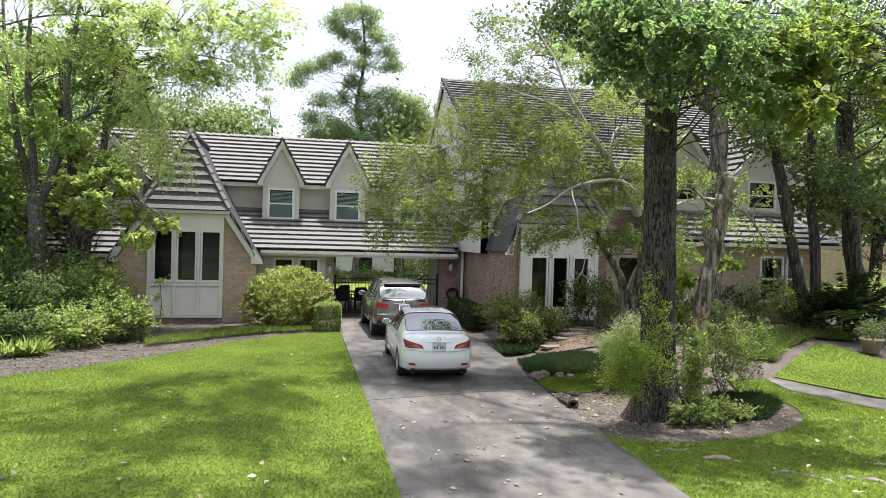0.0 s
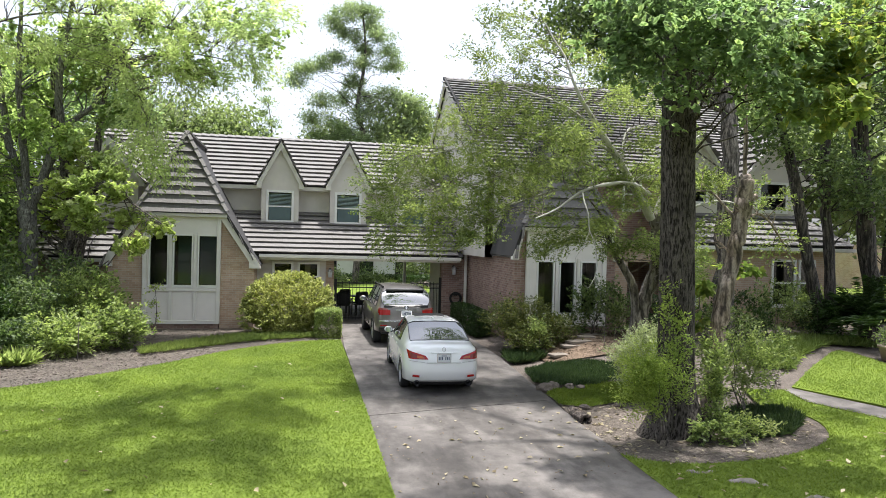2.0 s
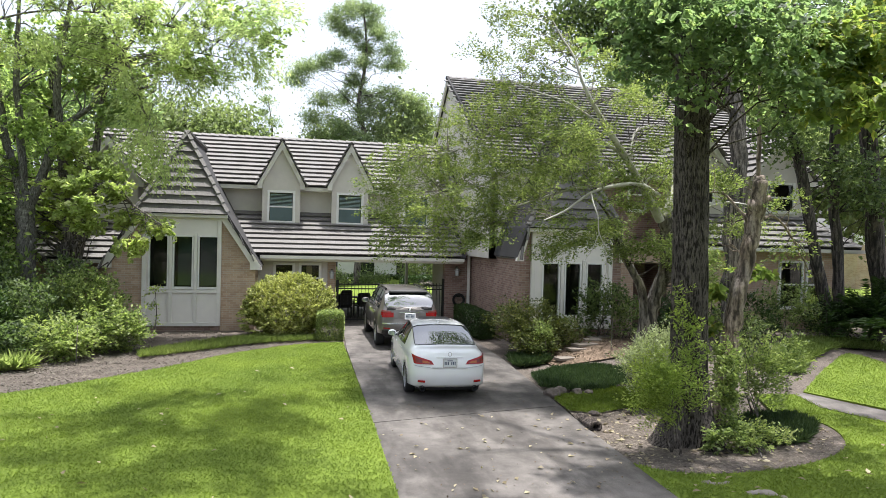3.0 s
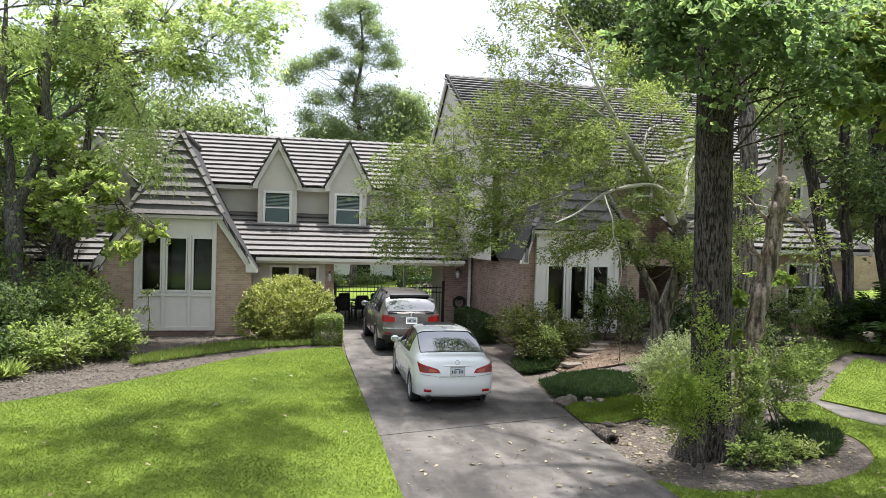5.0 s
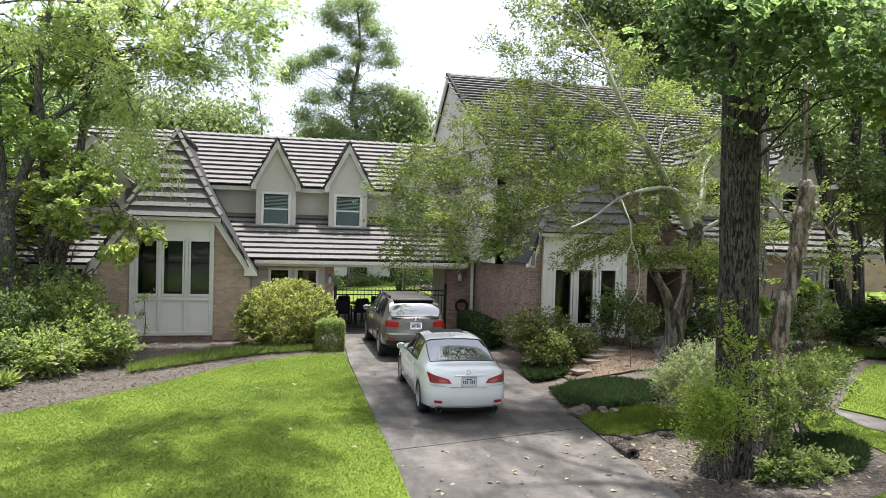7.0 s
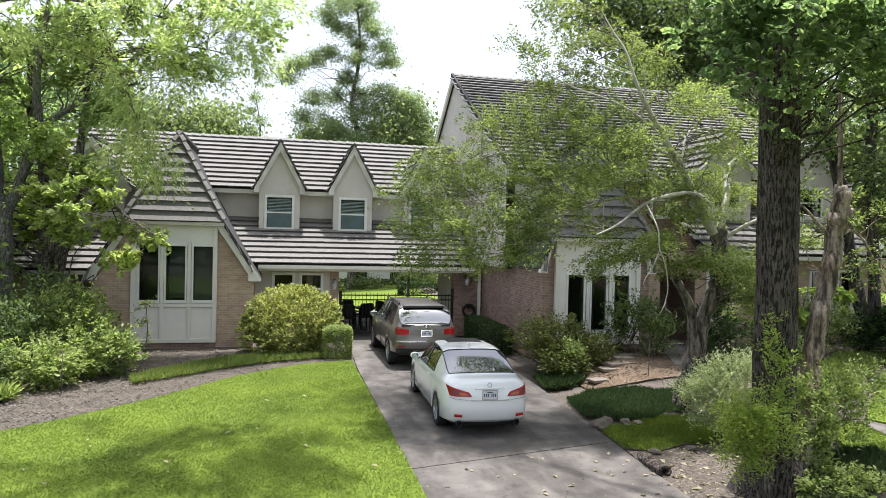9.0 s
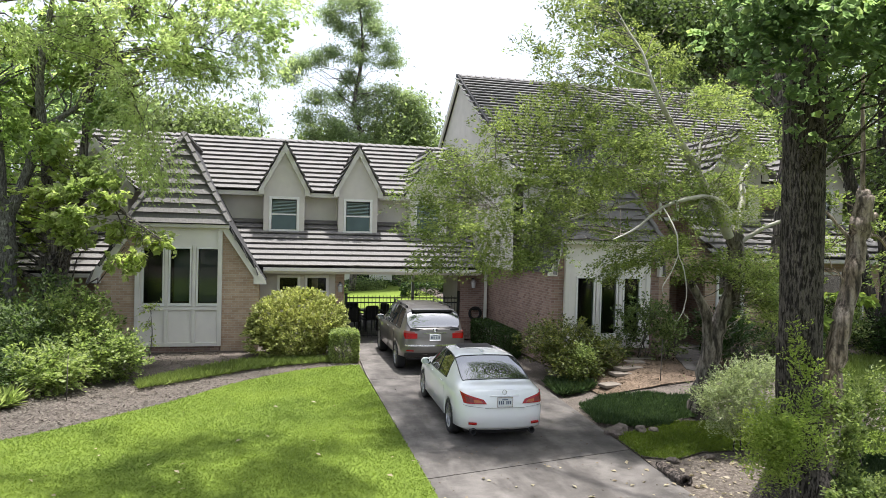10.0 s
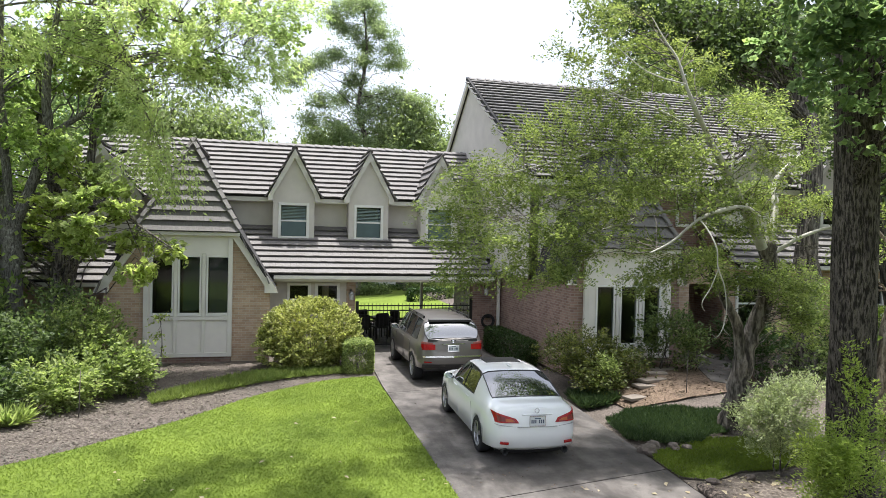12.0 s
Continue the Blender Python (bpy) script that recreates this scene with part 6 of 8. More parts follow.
for k, (x, y, z, rx, ry, rz, n, m) in enumerate([(8.3, 19.8, 0.95, 0.7, 0.4, 0.5, 40, "leaf_mid"), (8.75, 19.5, 1.55, 0.8, 0.5, 0.55, 80, "leaf_mid"), (9.3, 19.3, 1.1, 0.55, 0.45, 0.6, 60, "leaf_shrub"), (10.5, 18.3, 1.2, 0.75, 0.6, 0.75, 120, "leaf_dark"), (7.4, 19.7, 0.8, 0.5, 0.3, 0.3, 24, "leaf_shrub"), (11.6, 20.6, 1.1, 0.9, 0.6, 0.8, 80, "leaf_dark"),
                                               (13.2, 19.2, 1.1, 1.1, 0.7, 0.75, 110, "leaf_dark"), (14.6, 19.3, 1.25, 1.1, 0.7, 0.9, 120, "leaf_shrub"), (15.8, 19.0, 1.0, 0.9, 0.7, 0.75, 90, "leaf_dark"), (12.2, 18.4, 0.9, 0.9, 0.7, 0.6, 80, "leaf_shrub"), (16.9, 20.6, 1.2, 1.0, 0.5, 0.9, 80, "leaf_lime"), (20.5, 21, 1.2, 1.6, 1, 1.1, 120, "leaf_lime"), (17.7, 20.4, 1.15, 0.7, 0.4, 0.75, 60, "leaf_lime")]):
    shrub("garden_shrub", "shade-grown shrub before the brick wing", [((x, y, z), (rx, ry, rz), n)], m, 0.08, 32, 0.17, 170 + k, shell=0.3, group="shrubs before the far wing", spray=(0.4, 0.11, 0.1), up=0.8)

# the bed round the big tree
shrub("feathery_shrub", "feathery bright green shrub at the foot of the big tree", [((5.68, 10.8, 1.2), (0.44, 0.36, 0.42), 78), ((5.42, 10.8, 1.1), (0.28, 0.3, 0.36), 36), ((6.05, 10.75, 1.45), (0.3, 0.18, 0.28), 12), ((5.55, 10.8, 0.8), (0.52, 0.34, 0.36), 50), ((6.2, 10.75, 0.9), (0.25, 0.15, 0.3), 9)], "fern", 0.058, 40, 0.10, 191, 0.32, shell=0.0, stems=4, spray=(0.5, 0.11, 0.2), base=(5.9, 10.9), up=0.8)
shrub("climbing_vine", "feathery shoots against the big trunk", [((6.02, 10.95, 2.3), (0.16, 0.1, 0.3), 9), ((6.2, 10.95, 1.9), (0.2, 0.1, 0.3), 12), ((5.95, 10.95, 2.0), (0.15, 0.1, 0.25), 8)], "fern", 0.05, 26, 0.08, 194, 0.4, shell=0.0, spray=(0.26, 0.07, 0.1), base=(6.1, 10.9), stems=1)
shrub("feathery_shrub", "pale grey-green shrub beside the big tree", [((6.95, 13.4, 1.15), (0.55, 0.42, 0.4), 130), ((6.6, 13.45, 0.95), (0.4, 0.4, 0.32), 90), ((7.4, 13.4, 1.35), (0.45, 0.36, 0.3), 80), ((6.9, 13.4, 0.6), (0.6, 0.4, 0.36), 110), ((7.5, 13.4, 0.7), (0.4, 0.36, 0.4), 60)], "leaf_sage", 0.05, 28, 0.14, 192, 0.4, shell=0.1, stems=4, spray=(0.34, 0.09, 0.0))
shrub("garden_shrub", "loose light green shrub behind the big trunk", [((8.3, 12.2, 1.2), (0.7, 0.4, 0.42), 90), ((7.55, 12.0, 1.2), (0.42, 0.32, 0.45), 56), ((9.05, 12.4, 1.2), (0.45, 0.36, 0.4), 46), ((8.3, 12.2, 0.65), (0.8, 0.4, 0.4), 60), ((7.4, 11.9, 0.6), (0.4, 0.3, 0.4), 30)], "leaf_fresh", 0.062, 24, 0.13, 193, shell=0.1, spray=(0.34, 0.1, 0.05), stems=6, up=0.8)
shrub("climbing_vine", "light green ivy climbing the foot of the trunk", [((6.9, 11.0, 0.85), (0.2, 0.14, 0.5), 60), ((6.95, 10.9, 0.35), (0.28, 0.16, 0.28), 50), ((6.55, 10.8, 0.25), (0.26, 0.14, 0.2), 34), ((7.0, 11.1, 1.3), (0.2, 0.14, 0.35), 30), ((7.3, 10.95, 0.25), (0.3, 0.2, 0.2), 26)], "leaf_fresh", 0.06, 18, 0.08, 196, 0.6, shell=0.0, spray=(0.2, 0.07, 0.05), base=(6.9, 11.1), stems=1)
shrub("garden_shrub", "low leafy plants around the trunk", [((7.1, 10.75, 0.16), (0.35, 0.2, 0.14), 34), ((7.7, 11.0, 0.18), (0.45, 0.25, 0.16), 34)], "leaf_fresh", 0.06, 18, 0.1, 195, shell=0.1, spray=(0.2, 0.07, -0.2))


def cycad(at, r, n, seed):
    """A sago palm: arching fronds with narrow leaflets."""
    rng = np.random.default_rng(seed)
    top = thing("sago_palm", "dark green sago palm with arching fronds", "palm", at)
    tb = Tubes(8)
    tb.add([(0, 0, 0), (0, 0, 0.3), (0, 0, 0.55)], [0.2, 0.22, 0.14])
    tb.done("trunk", M["bark_dark"], top)
    for i in range(n):
        az, el = rng.uniform(0, 2 * math.pi), rng.uniform(0.3, 1.4)
        pts, al = [], []
        for k in range(34):
            f = k / 33
            rad = r * f * math.cos(el)
            z = 0.5 + r * f * math.sin(el) - 0.55 * r * f * f * math.cos(el) * 0.9
            c = np.array([rad * math.cos(az), rad * math.sin(az), z])
            d = np.array([math.cos(az), math.sin(az), 0.2])
            sd = np.array([-math.sin(az), math.cos(az), 0.15])
            for q in (-1, 1):
                pts.append(c)
                al.append(sd * q + d * 0.6)
        leaves("frond", np.array(pts), 0.19 * r, M["leaf_dark"], top, "", 0.14, 1.0, 0.1, 1, seed + i, 0.1, np.array(al) * 3)
    return top


cycad((16.9, 18.4, 0.45), 1.6, 70, 201)


# ---- grass ----
def grass(name, poly, n, h, w, material, seed, label, category="grass", parent=None, lean=0.5, up=0.0, lift=0.02):
    rng = np.random.default_rng(seed)
    px, py = np.array([p[0] for p in poly]), np.array([p[1] for p in poly])
    xs, ys = rng.uniform(px.min(), px.max(), n * 3), rng.uniform(py.min(), py.max(), n * 3)
    ok = inside_poly(poly, xs, ys)
    xs, ys = xs[ok][:n], ys[ok][:n]
    zs = np.array([rise(x, y) for x, y in zip(xs, ys)]) + lift
    al = np.stack([np.zeros(len(xs)), np.zeros(len(xs)), np.full(len(xs), 1.0)], 1) + rng.normal(size=(len(xs), 3)) * lean * 0.6 * np.array([1, 1, 0.4])
    ob = leaves(name, np.stack([xs, ys, zs], 1), h, material, parent, label, w / h, up, 0.0, 1, seed, 0.4, al)
    return tagged(ob, label, category, "", "stuff")


def clip_y(poly, lo, hi, x0=-12, x1=30):
    """The part of an outline within a window, roughly (outline points moved to its sides)."""
    return [(min(max(x, x0), x1), min(max(y, lo), hi)) for x, y in poly]


grass("grass_blades", clip_y(LAWN_LEFT, 6.5, 23, -11, 3), 225000, 0.042, 0.0095, M["blade"], 211, "short bright green grass blades of the lawn", lean=2.6, up=1.6, lift=0.035)
grass("grass_blades", clip_y(LAWN_NEAR, 6.0, 16, 4, 17), 95000, 0.044, 0.0095, M["blade"], 212, "short grass blades under the trees", lean=2.4, up=1.6, lift=0.035)
grass("grass_blades", LAWN_STRIP, 24000, 0.06, 0.011, M["blade"], 213, "uneven grass beside the tree bed", lean=2.2, up=1.6)
grass("grass_blades", clip_y(LAWN_FAR, 8, 20, 11, 24), 70000, 0.05, 0.011, M["blade"], 214, "short grass blades beyond the path", lean=2.4, up=1.6, lift=0.035)
BORDER = curve_pts([(-3.75, 19.7), (-2.6, 20.6), (-1.2, 21.75), (0.2, 22.35), (0.75, 22.45)], 5) + curve_pts([(0.75, 23.0), (-0.2, 23.0), (-1.6, 22.7), (-2.8, 21.6), (-3.9, 20.2)], 5)
grass("border_grass", BORDER, 15000, 0.15, 0.012, M["border"], 215, "tufted border grass along the lawn edge", lean=0.9)
grass("mondo_grass", [(5.4, 15.5), (5.55, 16.3), (5.65, 16.85), (6.1, 17.1), (6.4, 17.4), (6.9, 17.15), (7.4, 16.95), (7.7, 16.6), (8.1, 16.6), (8.4, 16.3), (8.1, 15.9), (7.6, 15.5), (7.1, 15.4), (6.7, 15.1), (6.1, 15.12), (5.7, 15.3)], 20000, 0.105, 0.011, M["mondo"], 216, "dark green mondo grass beside the driveway", lean=0.9)
grass("mondo_grass", [(7.5, 10.95), (8.45, 11.1), (9.3, 11.9), (9.3, 12.5), (8.5, 12.6), (7.4, 12.0), (7.2, 11.4)], 16000, 0.17, 0.012, M["mondo"], 217, "mondo grass around the big tree", lean=0.9)
grass("border_grass", [(11.6, 16.3), (13.0, 17.7), (14.6, 18.7), (16.4, 18.4), (16.6, 17.6), (15.2, 18.0), (13.5, 17.0), (12.3, 15.9)], 12000, 0.2, 0.014, M["border"], 218, "tufted border grass before the far wing", lean=0.9)
grass("border_grass", [(5.6, 17.8), (5.75, 19.0), (6.4, 19.0), (6.6, 18.1)], 6000, 0.2, 0.014, M["mondo"], 219, "tufted border grass at the azalea's foot", lean=0.9)
grass("lily_plant", [(-6.6, 18.1), (-5.9, 18.3), (-5.8, 18.7), (-6.5, 18.6)], 500, 0.38, 0.035, M["leaf_lime"], 220, "strappy lily leaves at the bed's edge", "plant", lean=1.1)


def litter(name, poly, n, size, material, seed, label, lift=0.045):
    rng = np.random.default_rng(seed)
    px, py = np.array([p[0] for p in poly]), np.array([p[1] for p in poly])
    xs, ys = rng.uniform(px.min(), px.max(), n * 4), rng.uniform(py.min(), py.max(), n * 4)
    ok = inside_poly(poly, xs, ys)
    xs, ys = xs[ok][:n], ys[ok][:n]
    zs = np.array([rise(x, y) for x, y in zip(xs, ys)]) + lift
    al = rng.normal(size=(len(xs), 3)) * np.array([1, 1, 0.12])
    ob = leaves(name, np.stack([xs, ys, zs], 1), size, material, None, label, 0.55, 3.0, 0, 1, seed, 0.5, al * 3)
    return tagged(ob, label, "leaf litter", "", "stuff")


litter("fallen_leaves", [(1.4, 7), (4.8, 7), (5.2, 13.5), (1.5, 13.5)], 120, 0.085, M["fallen"], 231, "dry fallen leaves on the driveway", 0.04)
litter("fallen_leaves", [(-6, 7), (1.3, 7), (1.4, 18), (-3, 18)], 60, 0.10, M["fallen"], 232, "dry fallen leaves on the lawn", 0.085)
litter("fallen_leaves", [(4.9, 6.5), (12, 6.5), (12, 10.5), (9.5, 11), (6.5, 9.3), (5.2, 11)], 110, 0.10, M["fallen"], 233, "dry fallen leaves under the big tree", 0.085)
litter("fallen_leaves", [(5.0, 10.5), (5.7, 9.95), (7, 9.95), (8.6, 10.6), (9.4, 11.6), (9.2, 12.8), (6.2, 13.4), (5.3, 13.2), (5.08, 12.5)], 300, 0.10, M["fallen"], 234, "dry leaves in the tree bed", 0.02)
litter("fallen_leaves", [(1.5, 9), (4.9, 9), (5.5, 19), (1.6, 19)], 420, 0.032, M["brown_leaf"], 239, "crumbs of dry leaf on the driveway", 0.036)
litter("bark_chips", LAWN_EDGE + [(1.4, 22.3), (-1.8, 22.6), (-2.4, 24.6), (-4, 24.6), (-4.5, 21), (-9, 18)], 14000, 0.05, M["chip"], 235, "bark mulch chips in the bed", 0.01)
litter("bark_chips", [(5.0, 10.5), (5.7, 9.95), (7, 9.95), (8.6, 10.6), (9.4, 11.6), (9.2, 12.8), (6.2, 13.4), (5.3, 13.2), (5.08, 12.5)], 4500, 0.032, M["chip_pale"], 236, "bark mulch in the tree bed", 0.018)
litter("fallen_leaves", [(6.5, 17.4), (8, 17.3), (11, 17.8), (12, 19.4), (10, 20.4), (6.6, 20.4)], 2600, 0.06, M["brown_leaf"], 237, "brown leaf litter before the bay", 0.02)
litter("bark_chips", [(10.9, 14.5), (12, 16), (14, 18.6), (17.5, 18.6), (15, 19.2), (12, 17.6), (10.4, 15.5)], 3000, 0.075, M["chip"], 238, "mulch along the far lawn", 0.01)

# ---- cars ----
M["paint_white"] = plain("white_car_paint", (0.78, 0.79, 0.80), 0.25, var=0.02, bmp=0.0, coat=0.8)
M["paint_grey"] = plain("grey_metallic_paint", (0.165, 0.152, 0.142), 0.34, 0.45, var=0.03, bmp=0.0, coat=0.8)
M["car_glass"] = glass_mat("car_glass", (0.012, 0.015, 0.016), 0.02)
M["car_glass"].node_tree.nodes["Principled BSDF"].inputs["IOR"].default_value = 2.1
M["roof_glass"] = plain("dark_roof_glass", (0.01, 0.01, 0.012), 0.3, var=0.1, bmp=0.0, spec=0.3)
M["seam"] = plain("panel_gap", (0.3, 0.3, 0.31), 0.6)
M["rubber"] = plain("tyre_rubber", (0.018, 0.018, 0.019), 0.8)
M["alloy"] = plain("alloy", (0.45, 0.45, 0.46), 0.3, 0.9)
M["chrome"] = plain("chrome", (0.75, 0.75, 0.76), 0.12, 1.0, var=0.03, bmp=0.0)
M["black_trim"] = plain("black_trim", (0.014, 0.014, 0.015), 0.45)
M["plate_white"] = plain("plate_white", (0.62, 0.64, 0.66), 0.5, var=0.04, bmp=0)
M["plate_ink"] = plain("plate_ink", (0.06, 0.08, 0.14), 0.5, bmp=0)
M["mirror_glass"] = plain("mirror_glass", (0.5, 0.55, 0.62), 0.05, 1.0, var=0.02, bmp=0.0)


def lens_mat(name, col):
    m = plain(name, col, 0.2, var=0.15, scale=20, bmp=0.0, coat=0.25, spec=0.35)
    return m


M["lamp_red"] = lens_mat("red_lens", (0.32, 0.006, 0.006))
M["lamp_dark"] = lens_mat("dark_red_lens", (0.16, 0.02, 0.012))
M["lamp_amber"] = lens_mat("amber_lens", (0.42, 0.10, 0.02))
M["lamp_clear"] = lens_mat("clear_lens", (0.3, 0.09, 0.08))


def lerp_table(rows, u):
    us = [r[0] for r in rows]
    return [float(np.interp(u, us, [r[k] for r in rows])) for k in range(1, len(rows[0]))]


def smooth_table(rows, u, h=0.07):
    acc = np.zeros(len(rows[0]) - 1)
    for d, w in ((-h, 0.25), (0, 0.5), (h, 0.25)):
        acc += w * np.array(lerp_table(rows, u + d))
    return acc


def car_shell(car, rows, length, W, arches, arch_r, arch_z, glass, paint, k0=0.80, kr=0.45, nose=0.85, rear_off=None, front_label=""):
    """A lofted car body. rows: u, bottom, sill half width, belt half width, belt height, roof half width, top height.
    glass: (u0, u1, i0, i1) patches of the loft that are panes."""
    us = sorted(set([round(x, 4) for x in np.concatenate([np.linspace(0, 0.5, 15), np.linspace(0.5, length - 0.5, 72), np.linspace(length - 0.5, length, 13)])]))
    rear_off = rear_off or (lambda z: 0.0)
    def plan(u):
        k = 1.0
        if u < kr:
            k = k0 + (1 - k0) * math.sqrt(max(0, 1 - (1 - u / kr) ** 2))
        v = length - u
        if v < nose:
            k = min(k, 0.68 + 0.32 * math.sqrt(max(0, 1 - (1 - v / nose) ** 2)))
        return k
    secs = []
    for u in us:
        zb, ws, wb, zbelt, wr, zt = smooth_table(rows, u)
        k = plan(u)
        wm = max(ws, wb) * 1.015
        arch = 0.0
        for a in arches:
            d = abs(u - a)
            if d < arch_r:
                arch = max(arch, arch_z + math.sqrt(arch_r ** 2 - d ** 2) - arch_r * 0.0)
        z1, z2 = zb, zb + 0.07
        if arch:
            z1 = max(z1, arch - 0.02)
            z2 = max(z2, arch)
        zm = max(0.60 * zbelt + 0.02, z2 + 0.02)
        g = zt - zbelt
        pts = [(0, zb + 0.02), (ws * 0.80, z1 if arch else zb), (ws, z2), (wm, max(zm, z2 + 0.03)), (wm * 0.995, max(zbelt - 0.13, z2 + 0.06)), (wb * 0.985, zbelt - 0.03), (wb * 0.955, zbelt + min(0.012, g * 0.2)),
               (wb * 0.955 + (wr - wb * 0.955) * 0.48, zbelt + g * 0.50), (wr, zbelt + g * 0.88), (wr * 0.82, zbelt + g * 0.975), (wr * 0.42, zt), (0, zt + 0.004)]
        secs.append([(x * k, u, z) for x, z in pts])
    N = len(secs[0])
    full = []
    for s in secs:
        right = s
        left = [(-x, y, z) for x, y, z in s[1:-1]][::-1]
        full.append(right + left)                      # a closed loop round the section
    R = len(full[0])
    V = []
    for s in full:
        for x, u, z in s:
            fr = max(0, 1 - u / 0.42) ** 2
            V.append((x, u + rear_off(z) * fr, z))
    body_f, panes = [], [[] for _ in glass]
    for j in range(len(full) - 1):
        uc = (us[j] + us[j + 1]) / 2
        for i in range(R):
            i2 = (i + 1) % R
            f = (j * R + i, j * R + i2, (j + 1) * R + i2, (j + 1) * R + i)
            ii = i if i < N - 1 else R - 1 - i          # row counted from the bottom on either side
            side = 1 if i < N - 1 else -1
            for g, (u0, u1, i0, i1) in enumerate(glass):
                if u0 <= uc <= u1 and i0 <= ii < i1:
                    panes[g].append((f, side))
                    break
            else:
                body_f.append(f)
    # rounded caps at tail and nose
    for j, sgn in ((0, -1), (len(full) - 1, 1)):
        loop = list(range(j * R, (j + 1) * R))
        cols = [loop]
        for fx, dy in ((0.66, 0.035), (0.33, 0.055)):
            col = []
            for q in loop:
                x, y, z = V[q]
                col.append(len(V))
                V.append((x * fx, y + sgn * dy, z))
            cols.append(col)
        for a, b in zip(cols[:-1], cols[1:]):
            for i in range(R):
                q = (a[i], a[(i + 1) % R], b[(i + 1) % R], b[i])
                if len({V[k] for k in q}) >= 3:
                    body_f.append(q if sgn > 0 else q[::-1])
        c = cols[-1]
        for i in range(N - 1):
            q = (c[i], c[i + 1], c[(R - i - 1) % R], c[(R - i) % R])
            q = tuple(dict.fromkeys(q))
            if len(q) >= 3:
                body_f.append(q)
    body = mesh_ob("body", V, body_f, paint, car, "", True)
    clean(body)
    for (u0, u1, i0, i1), pf in zip(glass, panes):
        for side in ((1, -1) if i1 <= 8 else (0,)):
            fs = [f for f, s in pf if side == 0 or s == side]
            used = sorted({k for f in fs for k in f})
            remap = {k: n for n, k in enumerate(used)}
            ob = mesh_ob("window", [V[k] for k in used], [tuple(remap[k] for k in f) for f in fs], M["car_glass"], car, "dark tinted car window", True)
            clean(ob)
            seal(ob, ob)
    return body


def clean(ob):
    bm = bmesh.new()
    bm.from_mesh(ob.data)
    bmesh.ops.remove_doubles(bm, verts=bm.verts, dist=0.0005)
    bmesh.ops.dissolve_degenerate(bm, edges=bm.edges, dist=0.0004)
    bmesh.ops.recalc_face_normals(bm, faces=bm.faces)
    bm.to_mesh(ob.data)
    bm.free()
    ob.data.polygons.foreach_set("use_smooth", [True] * len(ob.data.polygons))


def seal(ob, parent):
    """A black rubber strip round the edge of a pane."""
    count = {}
    for p in ob.data.polygons:
        for e in p.edge_keys:
            count[e] = count.get(e, 0) + 1
    near = {}
    for (a, b), k in count.items():
        if k == 1:
            near.setdefault(a, []).append(b)
            near.setdefault(b, []).append(a)
    if not near:
        return
    loop = [min(near)]
    while True:
        nxt = [q for q in near[loop[-1]] if q not in loop[-2:] and q not in loop[1:]]
        if not nxt or nxt[0] == loop[0]:
            break
        loop.append(nxt[0])
    pts = [ob.data.vertices[k].co + ob.data.vertices[k].normal * 0.002 for k in loop]
    tbx = Tubes(5)
    tbx.add(pts + pts[:2], [0.011] * (len(pts) + 2))
    tbx.done("window_seal", M["black_trim"], parent)


def lathe(profile, n, name, material, parent, label="", axis="x"):
    V, F = [], []
    for k in range(n):
        a = 2 * math.pi * k / n
        for r, x in profile:
            V.append((x, r * math.cos(a), r * math.sin(a)) if axis == "x" else (r * math.cos(a), r * math.sin(a), x))
    p = len(profile)
    for k in range(n):
        for i in range(p - 1):
            F.append((k * p + i, k * p + i + 1, ((k + 1) % n) * p + i + 1, ((k + 1) % n) * p + i))
    return mesh_ob(name, V, F, material, parent, label, True)


def make_wheel(car, x, y, r, w, side, spokes=5, label=""):
    hub = lathe([(0.0, side * -0.02), (r * 0.58, side * -0.02), (r * 0.58, side * -0.06), (0.0, side * -0.06)], 20, "wheel", M["black_trim"], car, label)
    hub.matrix_basis = pose(x, y, r)
    s = side
    ri = r * 0.70
    lathe([(ri, -w / 2), (r * 0.93, -w / 2), (r * 0.985, -w * 0.40), (r, -w * 0.25), (r, w * 0.25), (r * 0.985, w * 0.40), (r * 0.93, w / 2), (ri, w / 2), (ri, -w / 2)], 36, "tyre", M["rubber"], hub)
    bm = bmesh.new()
    for k in range(spokes):
        a = 2 * math.pi * k / spokes
        m = pose(0, 0, 0, math.degrees(a), 0, 0)
        for t in ((-0.035, 0.012), (0.012, 0.035)) if spokes < 8 else ((-0.016, 0.016),):
            add_box(bm, (min(s * w * 0.30, s * w * 0.44), t[0], r * 0.08), (max(s * w * 0.30, s * w * 0.44), t[1], ri * 0.97), 0.004, m)
    part("rim", bm, M["alloy"], hub)
    lathe([(ri * 0.93, s * w * 0.28), (ri * 0.93, s * w * 0.46), (ri, s * w * 0.47), (ri, s * w * 0.28)], 36, "rim_edge", M["alloy"], hub)
    lathe([(0.0, s * w * 0.47), (r * 0.12, s * w * 0.45), (r * 0.14, s * w * 0.36)], 16, "hub_cap", M["alloy"], hub)
    return hub


